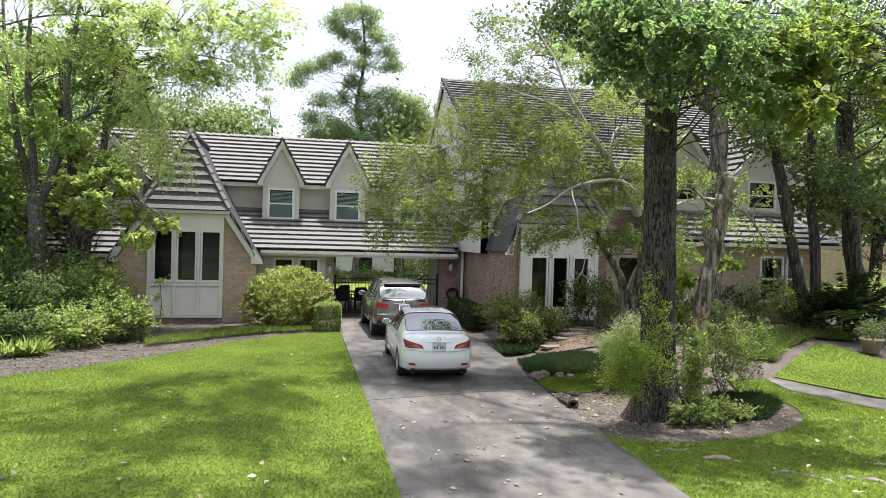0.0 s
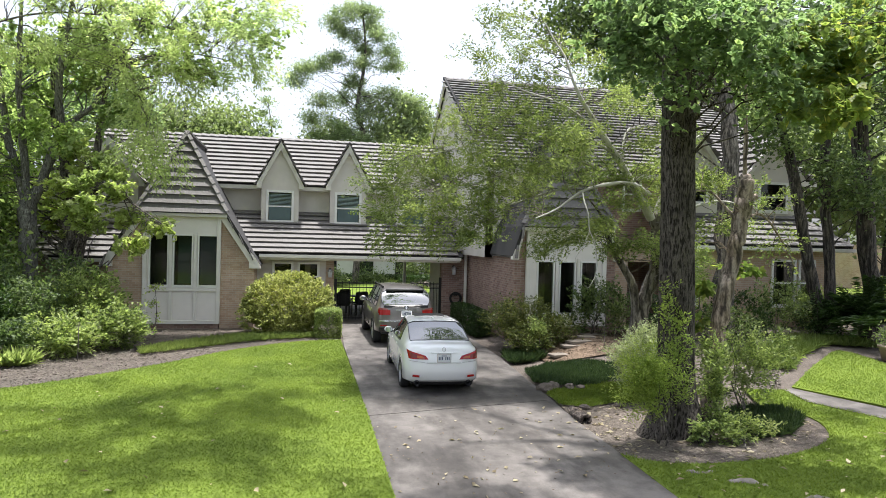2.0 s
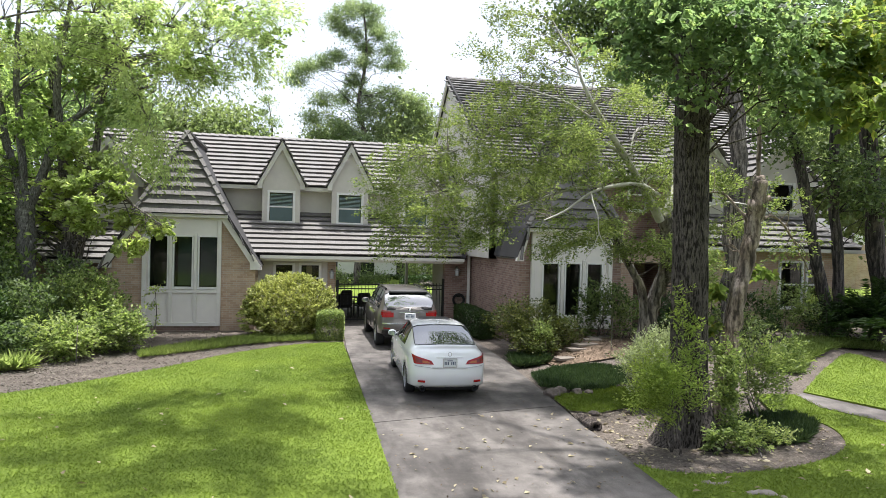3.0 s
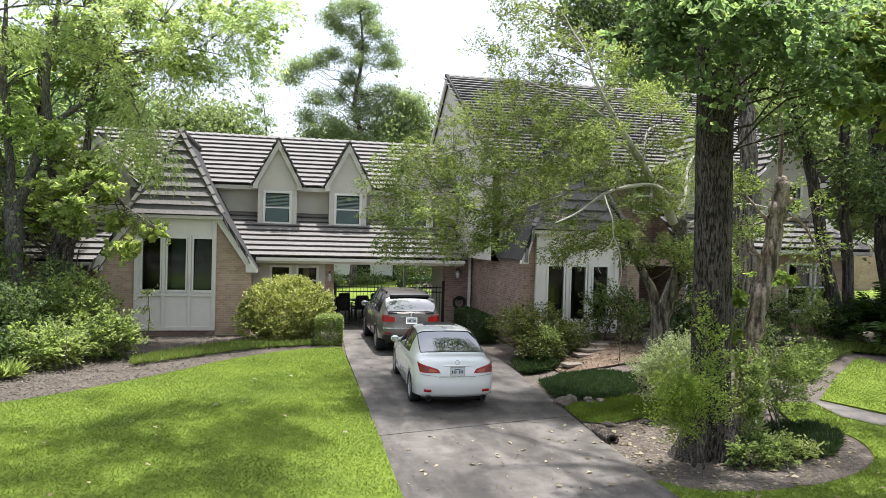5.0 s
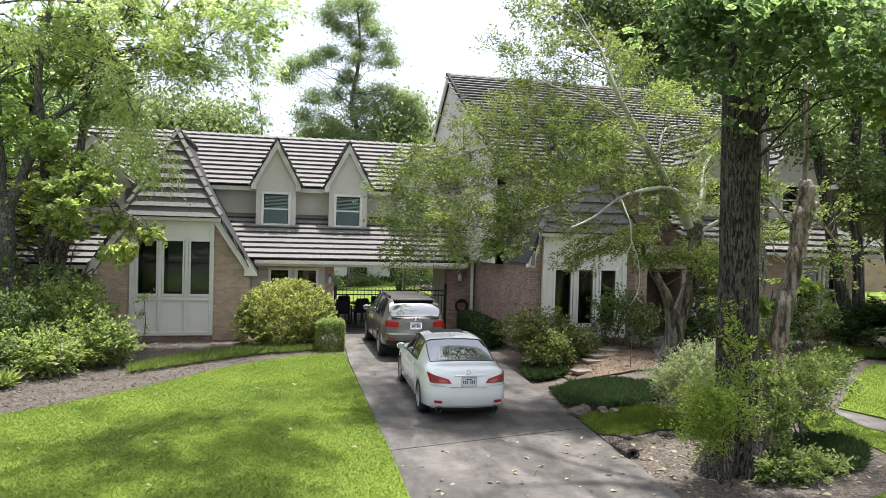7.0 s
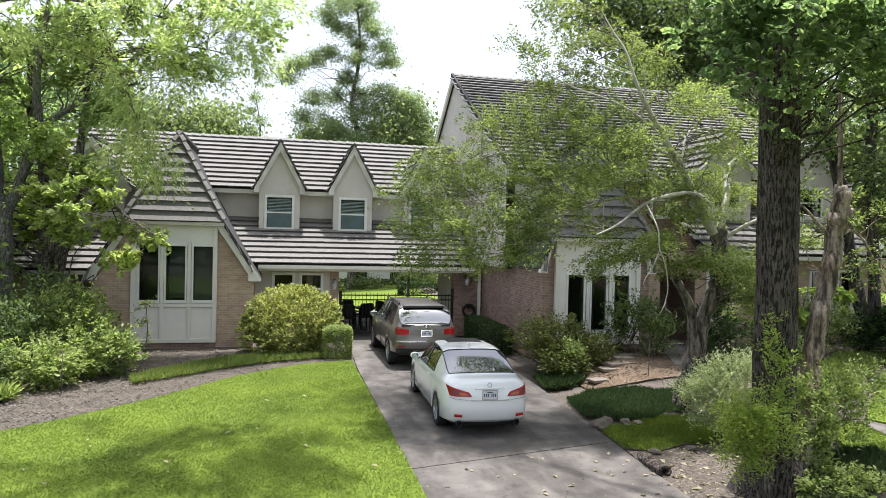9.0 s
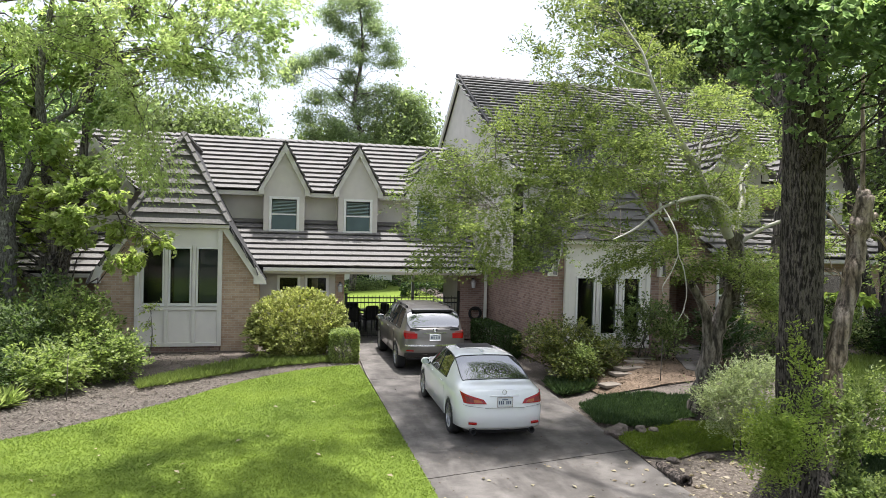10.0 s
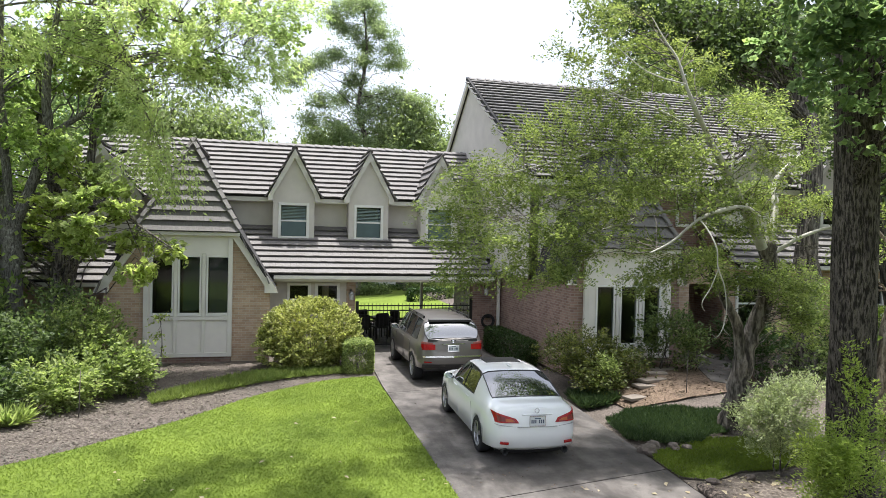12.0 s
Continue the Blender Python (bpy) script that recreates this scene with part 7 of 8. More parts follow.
def skin_patch(name, quad, surf, material, parent, label="", proud=0.012, nx=8, nz=4):
    """A lens or panel that follows the body. quad: four (x, z) corners; surf(x, z) gives y."""
    V, F = [], []
    a, b, c, d = (np.array(p, float) for p in quad)
    for layer in (proud, -0.03):
        for j in range(nz + 1):
            for i in range(nx + 1):
                s, t = i / nx, j / nz
                p = (a * (1 - s) + b * s) * (1 - t) + (d * (1 - s) + c * s) * t
                V.append((p[0], surf(p[0], p[1]) - layer, p[1]))
    n = (nx + 1) * (nz + 1)
    for j in range(nz):
        for i in range(nx):
            q = j * (nx + 1) + i
            F.append((q, q + 1, q + nx + 2, q + nx + 1))
            F.append((n + q, n + q + nx + 1, n + q + nx + 2, n + q + 1))
    ring = [i for i in range(nx + 1)] + [j * (nx + 1) + nx for j in range(1, nz + 1)] + [nz * (nx + 1) + i for i in range(nx - 1, -1, -1)] + [j * (nx + 1) for j in range(nz - 1, 0, -1)]
    for k in range(len(ring)):
        p, q = ring[k], ring[(k + 1) % len(ring)]
        F.append((q, p, n + p, n + q))
    return mesh_ob(name, V, F, material, parent, label)


def rear_surface(W, k0, kr, off):
    def surf(x, z):
        f = abs(x) / W
        y = -0.055 * max(0, 1 - (f / k0)) ** 0.8
        if f > k0:
            g = min(0.999, (f - k0) / (1 - k0))
            y = kr * (1 - math.sqrt(1 - g * g))
        return y + off(z)
    return surf


def plate(car, x, z, y, w, h, tilt=0.0):
    p = boxes("number_plate", [((x - w / 2, y - 0.012, z - h / 2), (x + w / 2, y, z + h / 2))], M["plate_white"], car, "white number plate in a dark frame")
    boxes("plate_frame", [((x - w / 2 - 0.012, y - 0.016, z - h / 2 - 0.012), (x + w / 2 + 0.012, y + 0.004, z - h / 2)), ((x - w / 2 - 0.012, y - 0.016, z + h / 2), (x + w / 2 + 0.012, y + 0.004, z + h / 2 + 0.012)),
                          ((x - w / 2 - 0.012, y - 0.016, z - h / 2), (x - w / 2, y + 0.004, z + h / 2)), ((x + w / 2, y - 0.016, z - h / 2), (x + w / 2 + 0.012, y + 0.004, z + h / 2))], M["chrome"], p)
    for k in range(7):
        if k != 3:
            xx = x + (k - 3) * 0.038
            boxes("plate_bar", [((xx - 0.011, y - 0.0145, z - 0.038), (xx + 0.011, y - 0.0122, z + 0.022))], M["plate_ink"], p)
    boxes("plate_bar", [((x - 0.06, y - 0.0145, z + 0.036), (x + 0.06, y - 0.0122, z + 0.052))], M["plate_ink"], p)


def mirrors(car, x, y, z, paint, s=1.0):
    for sd in (-1, 1):
        bm = bmesh.new()
        bmesh.ops.create_uvsphere(bm, u_segments=14, v_segments=8, radius=1.0)
        for v in bm.verts:
            v.co = Vector((sd * (x + 0.11 + v.co.x * 0.115 * s), y + max(v.co.y, -0.35) * 0.10 * s, z + v.co.z * 0.075 * s))
        m = part("wing_mirror", bm, paint, car)
        m.data.polygons.foreach_set("use_smooth", [True] * len(m.data.polygons))
        boxes("mirror_glass", [((sd * (x + 0.11) - 0.085 * s, y - 0.043 * s, z - 0.055 * s), (sd * (x + 0.11) + 0.085 * s, y - 0.037 * s, z + 0.05 * s))], M["mirror_glass"], m, bevel=0.002)
        boxes("arm", [((min(sd * (x - 0.06), sd * (x + 0.06)), y - 0.02, z - 0.07), (max(sd * (x - 0.06), sd * (x + 0.06)), y + 0.05, z - 0.03))], M["black_trim"], m)


def sedan(at, turn):
    car = thing("sedan", "white four-door sedan with dark windows parked on the driveway", "car", at, turn=turn)
    #        u     bottom sill   belt   zbelt  roof   top
    rows = [(-0.2, 0.32, 0.800, 0.800, 0.900, 0.62, 0.975),
            (0.00, 0.30, 0.830, 0.820, 0.925, 0.64, 0.995),
            (0.18, 0.25, 0.860, 0.840, 0.955, 0.66, 1.035),
            (0.50, 0.22, 0.875, 0.855, 0.965, 0.70, 1.055),
            (0.66, 0.20, 0.880, 0.865, 0.965, 0.715, 1.125),
            (1.05, 0.19, 0.885, 0.875, 0.955, 0.69, 1.285),
            (1.42, 0.19, 0.885, 0.885, 0.945, 0.66, 1.40),
            (1.80, 0.19, 0.885, 0.890, 0.935, 0.64, 1.425),
            (2.30, 0.19, 0.885, 0.890, 0.925, 0.625, 1.420),
            (2.70, 0.19, 0.885, 0.890, 0.915, 0.585, 1.365),
            (3.15, 0.19, 0.885, 0.885, 0.905, 0.60, 1.145),
            (3.45, 0.20, 0.885, 0.875, 0.885, 0.66, 0.965),
            (4.00, 0.20, 0.870, 0.850, 0.820, 0.66, 0.880),
            (4.40, 0.22, 0.840, 0.800, 0.700, 0.62, 0.760),
            (4.58, 0.28, 0.780, 0.740, 0.600, 0.56, 0.640), (4.8, 0.28, 0.780, 0.740, 0.600, 0.56, 0.640)]
    def off(z):
        return 0.10 * max(0, (z - 0.62) / 0.4) ** 1.3 + 0.14 * max(0, (0.42 - z) / 0.2)
    car_shell(car, rows, 4.575, 0.89, (0.99, 3.72), 0.345, 0.31,
              [(1.36, 2.10, 6, 8), (2.10, 2.90, 6, 8), (0.56, 1.36, 8, 11), (2.76, 3.38, 8, 11)], M["paint_white"], 0.80, 0.45, 0.85, off)
    surf = rear_surface(0.865, 0.80, 0.45, off)
    for s in (-1, 1):
        lamp = skin_patch("tail_lamp", [(s * 0.36, 0.765), (s * 0.80, 0.775), (s * 0.835, 0.945), (s * 0.42, 0.84)], surf, M["lamp_red"], car, "red tail lamp", 0.016)
        skin_patch("tail_lamp_inner", [(s * 0.62, 0.80), (s * 0.76, 0.80), (s * 0.78, 0.90), (s * 0.64, 0.865)], surf, M["lamp_dark"], lamp, "dark red lamp insert", 0.02, 4, 2)
        skin_patch("tail_lamp_clear", [(s * 0.44, 0.785), (s * 0.58, 0.785), (s * 0.58, 0.82), (s * 0.46, 0.815)], surf, M["lamp_clear"], lamp, "clear reversing light", 0.02, 4, 2)
        skin_patch("reflector", [(s * 0.56, 0.40), (s * 0.72, 0.415), (s * 0.71, 0.455), (s * 0.56, 0.445)], surf, M["lamp_red"], car, "red bumper reflector", 0.01, 4, 2)
        lathe([(0.0, 0.10), (0.046, 0.10), (0.049, -0.04), (0.060, -0.045), (0.062, 0.12)], 18, "exhaust_tip", M["black_trim"], car, "dark exhaust tip").matrix_basis = pose(s * 0.60, 0.09, 0.27, 0, 0, 90)
        for y0, r in ((0.99, 0.325), (3.72, 0.325)):
            make_wheel(car, s * 0.775, y0, r, 0.22, s, 5)
        for y0 in (1.62, 2.60):
            boxes("door_handle", [((s * 0.885 - 0.02, y0, 0.835), (s * 0.885 + 0.02, y0 + 0.17, 0.86))], M["paint_white"], car, bevel=0.008)
        for y0 in (1.42, 2.42, 3.28):
            boxes("door_seam", [((min(s * 0.80, s * 0.8995), y0, 0.32), (max(s * 0.80, s * 0.8995), y0 + 0.005, 0.80))], M["seam"], car)
    boxes("trunk_seam", [((-0.40, surf(0.3, 0.70) - 0.026, 0.700), (0.40, surf(0.0, 0.70) + 0.1, 0.705))], M["seam"], car)
    for s in (-1, 1):
        skin_patch("trunk_seam", [(s * 0.40, 0.70), (s * 0.407, 0.70), (s * 0.372, 0.765), (s * 0.365, 0.765)], surf, M["seam"], car, "", 0.004, 2, 3)
        skin_patch("bumper_seam", [(s * 0.407, 0.698), (s * 0.80, 0.735), (s * 0.80, 0.741), (s * 0.407, 0.704)], surf, M["seam"], car, "", 0.004, 12, 1)
        skin_patch("tail_lamp_amber", [(s * 0.45, 0.79), (s * 0.62, 0.795), (s * 0.62, 0.845), (s * 0.50, 0.83)], surf, M["lamp_amber"], car, "amber lamp insert", 0.021, 5, 2)
    skin_patch("valance", [(-0.50, 0.235), (0.50, 0.235), (0.54, 0.285), (-0.54, 0.285)], surf, M["black_trim"], car, "black lower valance", 0.006, 20, 2)
    boxes("garnish", [((-0.30, surf(0, 0.905) - 0.018, 0.895), (0.30, surf(0.2, 0.905) + 0.06, 0.915))], M["paint_white"], car, bevel=0.006)
    lathe([(0.036, -0.006), (0.036, 0.006), (0.046, 0.006), (0.046, -0.006), (0.036, -0.006)], 20, "badge", M["chrome"], car, "oval chrome badge").matrix_basis = pose(0, surf(0, 0.95) - 0.012, 0.965, 0, 0, 90)
    plate(car, 0, 0.80, surf(0, 0.80) - 0.004, 0.30, 0.152)
    mirrors(car, 0.86, 3.02, 0.97, M["paint_white"])
    boxes("sunroof", [((-0.40, 1.98, 1.416), (0.40, 2.44, 1.434))], M["roof_glass"], car, "dark glass sunroof", 0.006)
    bm = bmesh.new()
    add_box(bm, (-0.03, 1.52, 1.40), (0.03, 1.70, 1.455), 0.018)
    part("antenna", bm, M["paint_white"], car, "small roof antenna fin")
    boxes("underside", [((-0.70, 0.35, 0.20), (0.70, 4.2, 0.34))], M["black_trim"], car)
    return car


def suv(at, turn):
    car = thing("suv", "grey-brown metallic four-door estate car with roof rails parked before the gate", "car", at, turn=turn)
    rows = [(-0.2, 0.46, 0.86, 0.86, 1.05, 0.70, 1.12),
            (0.00, 0.46, 0.88, 0.87, 1.08, 0.72, 1.15),
            (0.12, 0.42, 0.90, 0.89, 1.10, 0.78, 1.30),
            (0.30, 0.38, 0.915, 0.90, 1.11, 0.75, 1.50),
            (0.48, 0.36, 0.92, 0.91, 1.11, 0.70, 1.655),
            (0.90, 0.34, 0.925, 0.915, 1.10, 0.68, 1.695),
            (1.80, 0.33, 0.93, 0.92, 1.09, 0.675, 1.71),
            (2.50, 0.33, 0.93, 0.92, 1.08, 0.665, 1.695),
            (2.95, 0.33, 0.93, 0.92, 1.07, 0.65, 1.60),
            (3.40, 0.34, 0.93, 0.91, 1.06, 0.68, 1.30),
            (3.70, 0.35, 0.92, 0.90, 1.04, 0.72, 1.12),
            (4.20, 0.36, 0.90, 0.87, 0.98, 0.70, 1.05),
            (4.55, 0.40, 0.86, 0.82, 0.86, 0.64, 0.92),
            (4.67, 0.45, 0.80, 0.76, 0.75, 0.58, 0.80), (4.9, 0.45, 0.80, 0.76, 0.75, 0.58, 0.80)]
    def off(z):
        return 0.05 * max(0, (z - 0.72) / 0.4) + 0.12 * max(0, (0.55 - z) / 0.2)
    car_shell(car, rows, 4.67, 0.93, (0.97, 3.79), 0.40, 0.34,
              [(0.62, 1.15, 6, 8), (1.23, 2.05, 6, 8), (2.13, 3.0, 6, 8), (0.05, 0.43, 8, 11), (2.98, 3.6, 8, 11)], M["paint_grey"], 0.84, 0.35, 0.8, off)
    surf = rear_surface(0.90, 0.84, 0.35, off)
    for s in (-1, 1):
        lamp = skin_patch("tail_lamp", [(s * 0.50, 0.93), (s * 0.86, 0.92), (s * 0.86, 1.07), (s * 0.50, 1.06)], surf, M["lamp_red"], car, "red tail lamp", 0.016)
        skin_patch("tail_lamp_clear", [(s * 0.56, 1.065), (s * 0.86, 1.075), (s * 0.84, 1.13), (s * 0.58, 1.10)], surf, M["lamp_clear"], lamp, "clear lamp top", 0.014, 4, 2)
        skin_patch("reflector", [(s * 0.60, 0.60), (s * 0.80, 0.61), (s * 0.80, 0.64), (s * 0.60, 0.63)], surf, M["lamp_red"], car, "red bumper reflector", 0.012, 4, 2)
        for y0 in (0.97, 3.79):
            make_wheel(car, s * 0.80, y0, 0.37, 0.26, s, 10)
        bm = bmesh.new()
        add_box(bm, (s * 0.63 - 0.02, 0.75, 1.685), (s * 0.63 + 0.02, 2.75, 1.71), 0.01)
        for y0 in (0.78, 1.7, 2.66):
            add_box(bm, (s * 0.63 - 0.02, y0, 1.60), (s * 0.63 + 0.02, y0 + 0.08, 1.69), 0.006)
        part("roof_rail", bm, M["black_trim"], car, "dark roof rail")
        for y0 in (1.25, 2.2):
            boxes("door_handle", [((s * 0.92 - 0.02, y0, 0.98), (s * 0.92 + 0.02, y0 + 0.18, 1.01))], M["paint_grey"], car, bevel=0.008)
        for y0 in (1.19, 2.09, 3.15):
            boxes("door_seam", [((min(s * 0.83, s * 0.946), y0, 0.42), (max(s * 0.83, s * 0.946), y0 + 0.008, 0.96))], M["black_trim"], car)
    skin_patch("bumper_strip", [(-0.84, 0.735), (0.84, 0.735), (0.84, 0.775), (-0.84, 0.775)], surf, M["chrome"], car, "bright strip along the bumper", 0.03, 24, 1)
    skin_patch("lower_bumper", [(-0.84, 0.46), (0.84, 0.46), (0.84, 0.56), (-0.84, 0.56)], surf, M["black_trim"], car, "black lower bumper", 0.014, 24, 2)
    skin_patch("plate_recess", [(-0.34, 0.90), (0.34, 0.90), (0.34, 1.05), (-0.34, 1.05)], surf, M["paint_grey"], car, "", 0.006, 8, 2)
    skin_patch("chrome_strip", [(-0.32, 1.06), (0.32, 1.06), (0.32, 1.08), (-0.32, 1.08)], surf, M["chrome"], car, "chrome strip over the plate", 0.016, 8, 1)
    skin_patch("glass_surround", [(-0.70, 1.135), (0.70, 1.135), (0.69, 1.185), (-0.69, 1.185)], surf, M["black_trim"], car, "black band below the rear window", 0.004, 20, 2)
    plate(car, 0, 0.965, surf(0, 0.965) - 0.012, 0.30, 0.15)
    lathe([(0.0, -0.012), (0.04, -0.008), (0.042, 0.01)], 18, "badge", M["chrome"], car, "round badge").matrix_basis = pose(0, surf(0, 1.1) + 0.0, 1.135, 0, 0, 90)
    boxes("brake_light", [((-0.60, 0.34, 1.585), (0.60, 0.50, 1.652))], M["black_trim"], car, "dark strip below the spoiler", 0.01)
    beam("wiper", (0.06, 0.085, 1.19), (0.52, 0.11, 1.215), 0.02, 0.02, M["black_trim"], car)
    mirrors(car, 0.90, 3.12, 1.13, M["paint_grey"], 1.15)
    boxes("underside", [((-0.72, 0.3, 0.34), (0.72, 4.3, 0.5))], M["black_trim"], car)
    return car


for car, sx, sz in ((sedan((3.06, 14.34, 0.03), -2.1), 0.87, 0.975), (suv((3.25, 20.5, 0.03), 0.5), 0.935, 1.0)):
    car.scale = (sx, 1.0, sz)

# ---- gate, garden things, neighbours ----
def iron_gate(at, width, h, label):
    g = thing("iron_gate", label, "gate", at)
    boxes("gate_post", [((-0.05, -0.05, 0), (0.05, 0.05, h + 0.15))], M["iron"], g, bevel=0.008)
    boxes("gate_post", [((width - 0.05, -0.05, 0), (width + 0.05, 0.05, h + 0.25))], M["iron"], g, bevel=0.008)
    for z in (0.12, h - 0.16, h):
        boxes("rail", [((0.05, -0.015, z - 0.02), (width - 0.05, 0.015, z + 0.02))], M["iron"], g)
    n = int(width / 0.125)
    me = None
    for i in range(1, n):
        x = width * i / n
        if me is None:
            ob = boxes("picket", [((-0.008, -0.008, 0.06), (0.008, 0.008, h + 0.08))], M["iron"], g)
            me = ob.data
        else:
            ob = new("picket", me)
            ob.parent = g
        ob.matrix_basis = pose(x, 0, 0)
    return g


iron_gate((1.52, 26.5, 0.03), 3.95, 1.42, "black iron picket gate closed across the driveway")


def patio_chair(at, turn):
    c = thing("patio_chair", "black metal patio chair behind the gate", "chair", at, "patio chairs", turn=turn)
    boxes("seat", [((-0.25, -0.25, 0.40), (0.25, 0.25, 0.45))], M["iron"], c, bevel=0.015)
    boxes("backrest", [((-0.27, 0.19, 0.43), (0.27, 0.28, 0.95))], M["iron"], c, "padded black backrest", 0.06)
    for sx in (-1, 1):
        boxes("armrest", [((sx * 0.27 - 0.025, -0.22, 0.63), (sx * 0.27 + 0.025, 0.24, 0.66))], M["iron"], c, bevel=0.008)
        for sy in (-1, 1):
            boxes("leg", [((sx * 0.23 - 0.018, sy * 0.22 - 0.018, 0), (sx * 0.23 + 0.018, sy * 0.22 + 0.018, 0.62 if sy < 0 else 0.42))], M["iron"], c)
    return c


for x, y, a in ((1.95, 28.2, 170), (2.6, 28.6, 200), (2.2, 29.4, 30), (3.1, 29.2, -60)):
    patio_chair((x, y, 0.03), a)
tb = thing("patio_table", "round black metal patio table", "table", (2.7, 29.0, 0.03))
lathe([(0.0, 0.70), (0.46, 0.70), (0.48, 0.72), (0.46, 0.74), (0.0, 0.74)], 28, "tabletop", M["iron"], tb, axis="z")
for k in range(4):
    boxes("leg", [((0.3 * math.cos(k * 1.57 + 0.78) - 0.02, 0.3 * math.sin(k * 1.57 + 0.78) - 0.02, 0), (0.3 * math.cos(k * 1.57 + 0.78) + 0.02, 0.3 * math.sin(k * 1.57 + 0.78) + 0.02, 0.70))], M["iron"], tb)


def wall_lantern(at):
    w = thing("wall_lantern", "grey metal wall lantern with glass sides", "lamp", at)
    boxes("bracket", [((-0.03, -0.06, 0.0), (0.03, 0.02, 0.22))], M["iron"], w, bevel=0.005)
    lathe([(0.0, 0.20), (0.03, 0.19), (0.13, 0.08), (0.12, 0.075), (0.0, 0.09)], 6, "cap", M["alloy"], w, "grey hood", "z").matrix_basis = pose(0, -0.16, 0)
    lathe([(0.085, 0.075), (0.065, -0.12), (0.0, -0.12)], 6, "shade", M["plate_white"], w, "pale glass", "z").matrix_basis = pose(0, -0.16, 0)
    boxes("arm", [((-0.012, -0.17, 0.17), (0.012, -0.02, 0.19))], M["iron"], w)
    return w


wall_lantern((1.30, 26.43, 1.78))
wall_lantern((5.95, 26.43, 1.95))


def hose_reel(at):
    h = thing("garden_hose", "black garden hose coiled on the wall", "hose", at)
    for k in range(4):
        r = 0.17 + 0.022 * k
        V, F, n = [], [], 26
        for i in range(n):
            a = 2 * math.pi * i / n
            for j in range(6):
                b = 2 * math.pi * j / 6
                rr = r + 0.014 * math.cos(b)
                V.append((rr * math.cos(a), 0.014 * math.sin(b) - 0.02 * (k % 2), rr * math.sin(a)))
        for i in range(n):
            for j in range(6):
                F.append((i * 6 + j, i * 6 + (j + 1) % 6, ((i + 1) % n) * 6 + (j + 1) % 6, ((i + 1) % n) * 6 + j))
        mesh_ob("coil", V, F, M["rubber"], h, "", True)
    boxes("hanger", [((-0.08, 0.0, 0.1), (0.08, 0.06, 0.22))], M["iron"], h, bevel=0.01)
    return h


hose_reel((6.05, 26.36, 0.92))


def flower_pot(at, r, h):
    p = thing("flower_pot", "pale clay flower pot with a small plant beside the lawn", "pot", at)
    lathe([(0.0, 0.0), (r * 0.62, 0.0), (r * 0.9, h * 0.85), (r, h * 0.86), (r, h), (r * 0.88, h), (r * 0.82, h * 0.86), (0.0, h * 0.84)], 26, "pot", M["terracotta"], p, "", "z")
    rng = np.random.default_rng(5)
    tagged(leaves("plant", np.array([0, 0, h + 0.22]) + rng.normal(size=(500, 3)) * np.array([r * 0.6, r * 0.6, 0.16]), 0.09, M["leaf_shrub"], p, "small leafy plant", seed=6), kind="stuff")
    return p


flower_pot((15.95, 16.6, rise(15.95, 16.6)), 0.31, 0.42)


def flagstone(x, y, rx, ry, turn, seed):
    """A flat broken slab, more or less four-sided."""
    rng = random.Random(seed)
    o = []
    for a, b in ((-1, -1), (0.1, -1.08), (1, -0.9), (1.05, 0.1), (0.92, 1), (-0.2, 1.05), (-1.05, 0.85)):
        a, b = a * rx * rng.uniform(0.9, 1.08), b * ry * rng.uniform(0.88, 1.1)
        o.append((x + a * math.cos(turn) - b * math.sin(turn), y + a * math.sin(turn) + b * math.cos(turn)))
    z = rise(x, y)
    ob = prism("stepping_stone", o, "z", z - 0.03, z + 0.04, M["stone"], None, "", 0.008)
    return tagged(ob, "flat brown-grey stepping stone in the leaf litter", "stone", "stepping stones")


for k, (x, y, w) in enumerate(((7.03, 17.95, 0.36), (7.78, 18.62, 0.34), (8.6, 19.5, 0.36), (7.45, 18.4, 0.24), (8.2, 19.1, 0.25))):
    flagstone(x, y, w, 0.17, 0.25 - 0.1 * k, k)


def rock(at, r, seed):
    bm = bmesh.new()
    bmesh.ops.create_icosphere(bm, subdivisions=3, radius=1.0)
    for v in bm.verts:
        d = 1 + 0.28 * noise.noise(v.co * 1.6 + Vector((seed, 0, 0))) + 0.1 * noise.noise(v.co * 4 + Vector((seed, 3, 0)))
        v.co = Vector((v.co.x * r[0], v.co.y * r[1], v.co.z * r[2])) * d
    ob = part("rock", bm, M["stone_dark"], None)
    ob.matrix_world = pose(*at, 0, 0, seed * 40)
    return tagged(ob, "weathered grey rock at the driveway's edge", "rock", "edging rocks")


M["stone_dark"] = plain("weathered_rock", (0.16, 0.13, 0.11), 0.9, var=0.35, bmp=0.6, bscale=30)
for k, (x, y, r) in enumerate(((5.38, 14.75, (0.19, 0.14, 0.13)), (5.62, 14.98, (0.22, 0.12, 0.10)), (5.97, 14.85, (0.16, 0.1, 0.09)), (6.2, 14.78, (0.11, 0.09, 0.06)), (5.58, 13.15, (0.1, 0.08, 0.05)), (6.3, 13.2, (0.11, 0.08, 0.05)))):
    rock((x, y, 0.05), r, k)


M["rotten_wood"] = bark("rotten_wood", (0.07, 0.055, 0.045), (0.19, 0.155, 0.13), 30, 0.9)


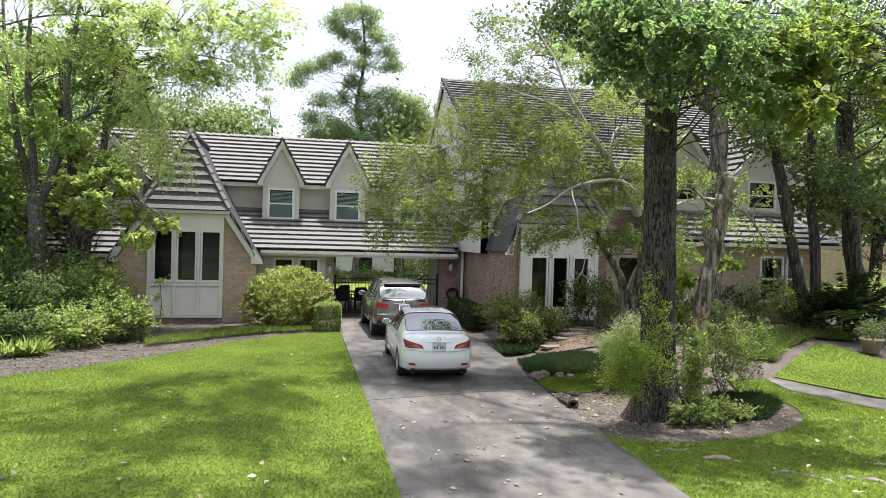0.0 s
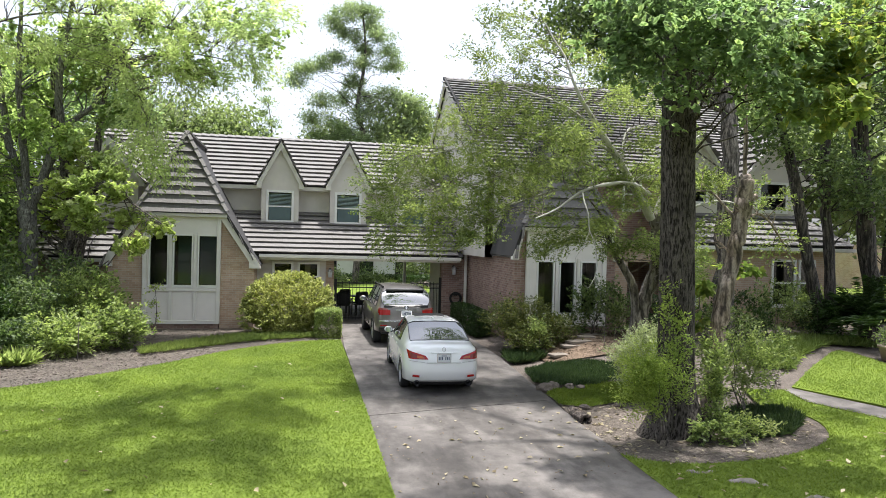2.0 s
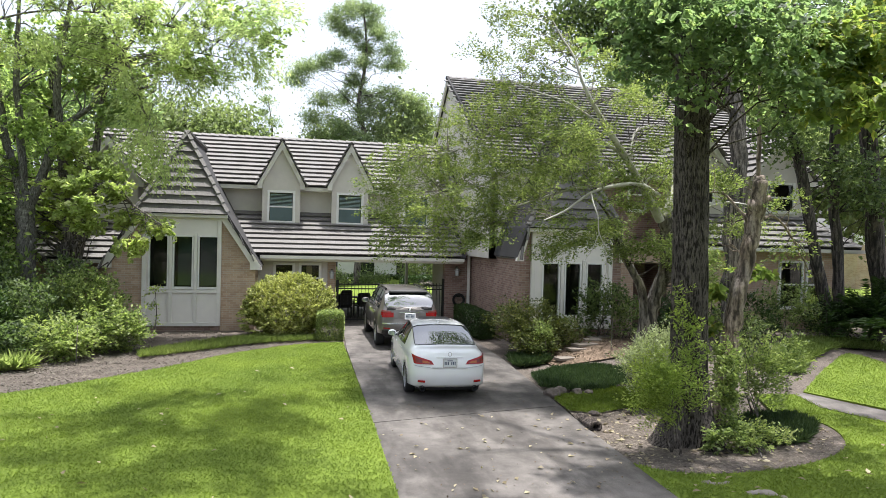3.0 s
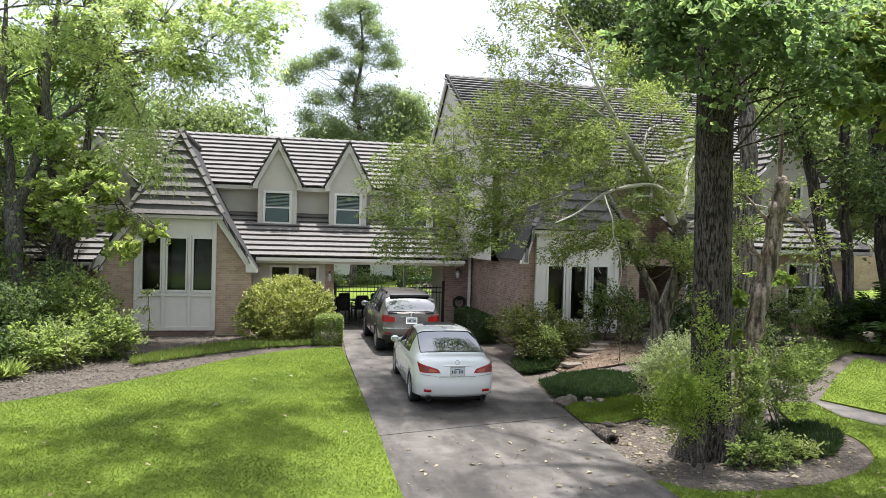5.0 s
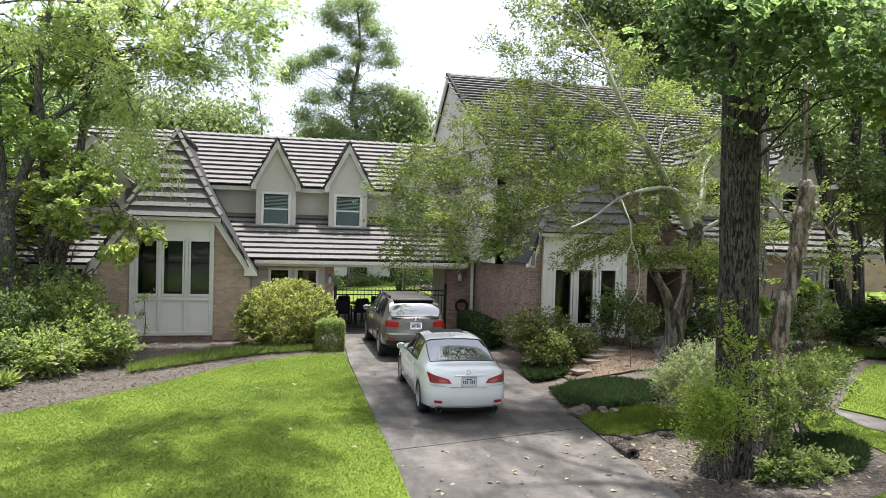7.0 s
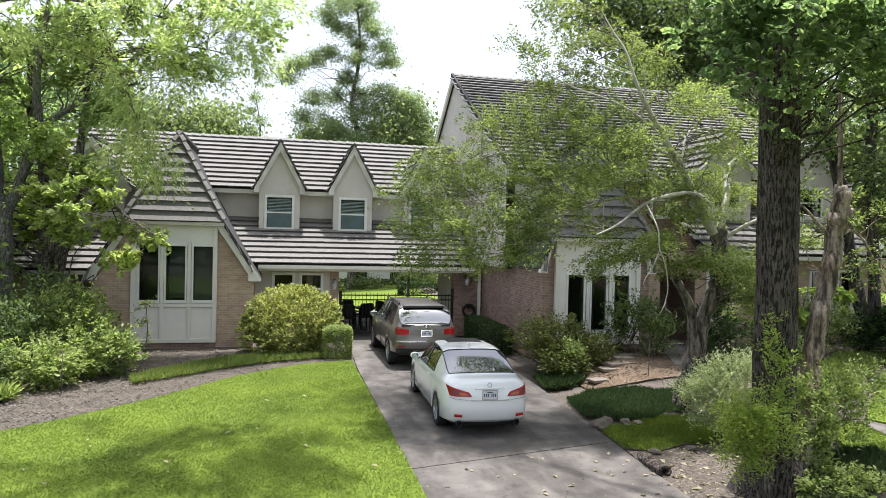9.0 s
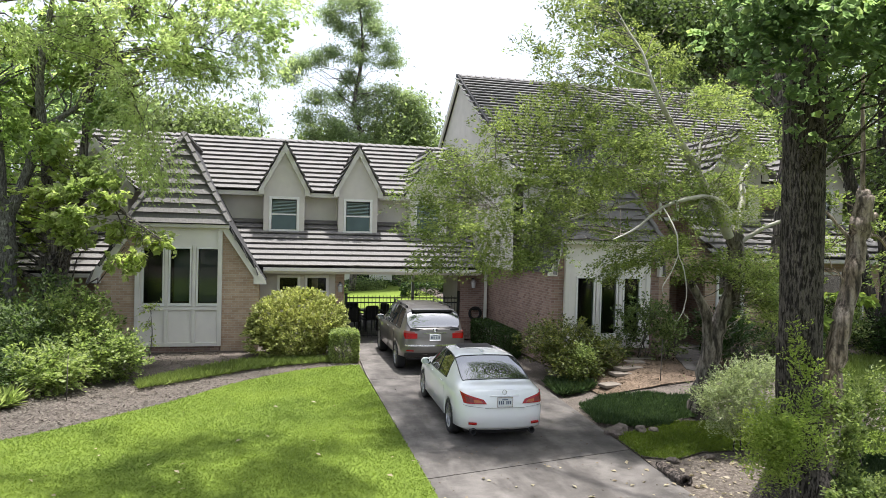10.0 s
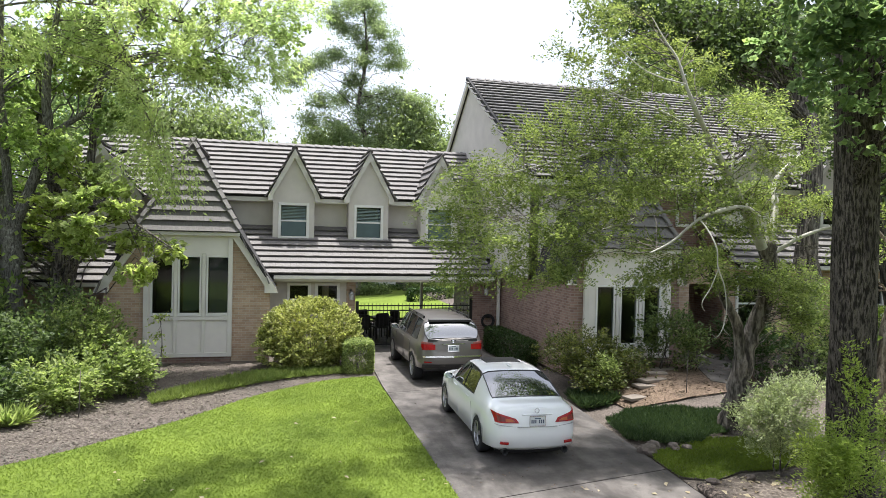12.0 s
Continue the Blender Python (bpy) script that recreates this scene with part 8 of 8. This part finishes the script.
def rotten_log(at, length, r, turn):
    """A short hollow rotten log, broken open at the end."""
    rng = np.random.default_rng(77)
    n, rows, V, F = 20, 14, [], []
    for layer in (1.0, 0.55):
        for j in range(rows + 1):
            f = j / rows
            for k in range(n):
                a = 2 * math.pi * k / n
                q = noise.noise((math.cos(a) * 2.2, math.sin(a) * 2.2, f * 3 + layer)) * 0.35 + noise.noise((math.cos(a) * 6, math.sin(a) * 6, f * 5)) * 0.16
                rr = r * layer * (1 + q) * (1.0 - 0.35 * f ** 3)
                V.append((rr * math.cos(a) * 1.15, f * length + (0.12 * q if j in (0, rows) else 0), max(-0.04, rr * math.sin(a) * 0.85 + r * 0.6)))
    m = (rows + 1) * n
    for j in range(rows):
        for k in range(n):
            a, b = j * n + k, j * n + (k + 1) % n
            F += [(a, b, b + n, a + n), (m + b, m + a, m + a + n, m + b + n)]
    for k in range(n):
        a, b = k, (k + 1) % n
        F.append((b, a, m + a, m + b))
        a, b = rows * n + k, rows * n + (k + 1) % n
        F.append((a, b, m + b, m + a))
    ob = mesh_ob("rotten_log", V, F, M["rotten_wood"], None, "", True)
    ob.matrix_world = pose(*at, 0, 0, turn)
    return tagged(ob, "short hollow rotten log at the driveway's edge", "log")


rotten_log((5.16, 12.15, 0.02), 0.78, 0.10, -4)


M["root_wood"] = plain("exposed_root", (0.27, 0.235, 0.20), 0.9, var=0.35, bmp=0.6, bscale=25)


def root(x, y, length, r, turn, seed):
    """A knobbly root that breaks the turf here and there."""
    rng = np.random.default_rng(seed)
    n = 16
    pts, rad = [], []
    for i in range(n + 1):
        f = i / n
        a = radians(turn) + 0.5 * math.sin(3 * f + seed)
        pts.append((x + length * f * math.cos(a), y + length * f * math.sin(a), 0.035 - 0.03 * abs(math.sin(6.5 * f + seed)) - 0.06 * (abs(2 * f - 1) ** 4)))
        rad.append(r * (0.6 + 0.6 * rng.uniform()) * (1 - 0.6 * abs(2 * f - 1) ** 2))
    tbx = Tubes(7)
    tbx.add(pts, rad)
    return tagged(tbx.done("surface_root", M["root_wood"], None), "grey surface root breaking through the lawn", "root", "surface roots")


for k, (x, y, l, r, a) in enumerate(((5.7, 9.25, 0.9, 0.06, -48), (6.3, 8.4, 1.0, 0.05, -16), (7.2, 8.1, 0.8, 0.06, 4), (7.8, 8.9, 1.4, 0.045, -8), (5.5, 9.7, 0.5, 0.05, -30), (9.6, 9.3, 0.9, 0.04, 10))):
    root(x, y, l, r, a, k)

# sapling stake and thin stems before the bay
for k, (x, y, h) in enumerate(((8.05, 17.6, 1.0), (-5.0, 18.9, 0.95))):
    tbx = Tubes(6)
    tbx.add([(x, y, rise(x, y)), (x + 0.02, y, rise(x, y) + h)], [0.012, 0.008])
    tagged(tbx.done("garden_stake", M["bark_dark"], None), "thin dark garden stake", "stake", "garden stakes")

# neighbouring house
nb = thing("neighbour_house", "neighbouring house of brick with a pale gable and a grey roof", "house", (36.4, 40, 0))
boxes("wall", [((0, 0, 0), (12, 0.3, 3.5))], M["brick"], nb)
boxes("wall", [((0, 0.3, 0), (0.3, 9, 3.5))], M["brick"], nb)
boxes("gable", [((0, -0.02, 3.5), (12, 0.3, 5.7))], M["white"], nb)
prism("roof", [(-0.5, 5.6), (4.5, 8.5), (12.5, 8.5), (12.5, 5.6)], "y", -0.4, 9.4, M["underlay"], nb)

# back garden seen under the low roof
hedge(-3, 9, 46.4, 47.2, 0.6, 301, "clipped hedge across the back garden", "leaf_dark", 9000, 0.16)
for k, (x, y, z, rx, ry, rz, n) in enumerate([(2.0, 44, 0.5, 1.0, 0.8, 0.55, 50), (4.6, 45, 0.45, 1.1, 0.7, 0.5, 50), (0.5, 43, 0.8, 0.9, 0.8, 0.9, 50), (8.2, 44, 1.6, 2.0, 1.0, 1.4, 130)]):
    shrub("garden_shrub", "rounded shrub in the back garden", [((x, y, z), (rx, ry, rz), n)], "leaf_shrub", 0.13, 50, 0.22, 310 + k, shell=0.5, group="shrubs in the back garden")
hedge(5.9, 8.3, 39.4, 40.5, 0.85, 302, "low rounded hedge on the back lawn", "leaf_dark", 5000, 0.1, base=0.12)
pad("patio", [(0.7, 33.2), (5.9, 33.2), (5.9, 36.2), (0.7, 36.2)], 0.0, 0.06, M["concrete"], "pale concrete patio behind the covered driveway", "patio", 2.0)
gh = thing("garden_house", "pale boarded house beyond the back garden", "house", (-2, 50, 0))
boxes("wall", [((0, 0, 0), (14, 0.3, 3.4))], M["white"], gh)
for k in range(5):
    boxes("window", [((1.2 + 2.6 * k, -0.03, 0.25), (2.2 + 2.6 * k, 0.02, 2.5))], M["car_glass"], gh, "dark window")
prism("roof", [(-0.5, 3.3), (6, 5.2), (14.5, 5.2), (14.5, 3.3)], "y", -0.5, 7, M["underlay"], gh)
wood("leafy tree beyond the back garden", [(-1, 60, 6.5, 4, 3, 4, 90), (6, 61, 6.5, 4, 3, 4, 90), (13, 58, 6.5, 4, 3, 4, 90), (-9, 58, 6, 4, 3, 4, 90)], 330)
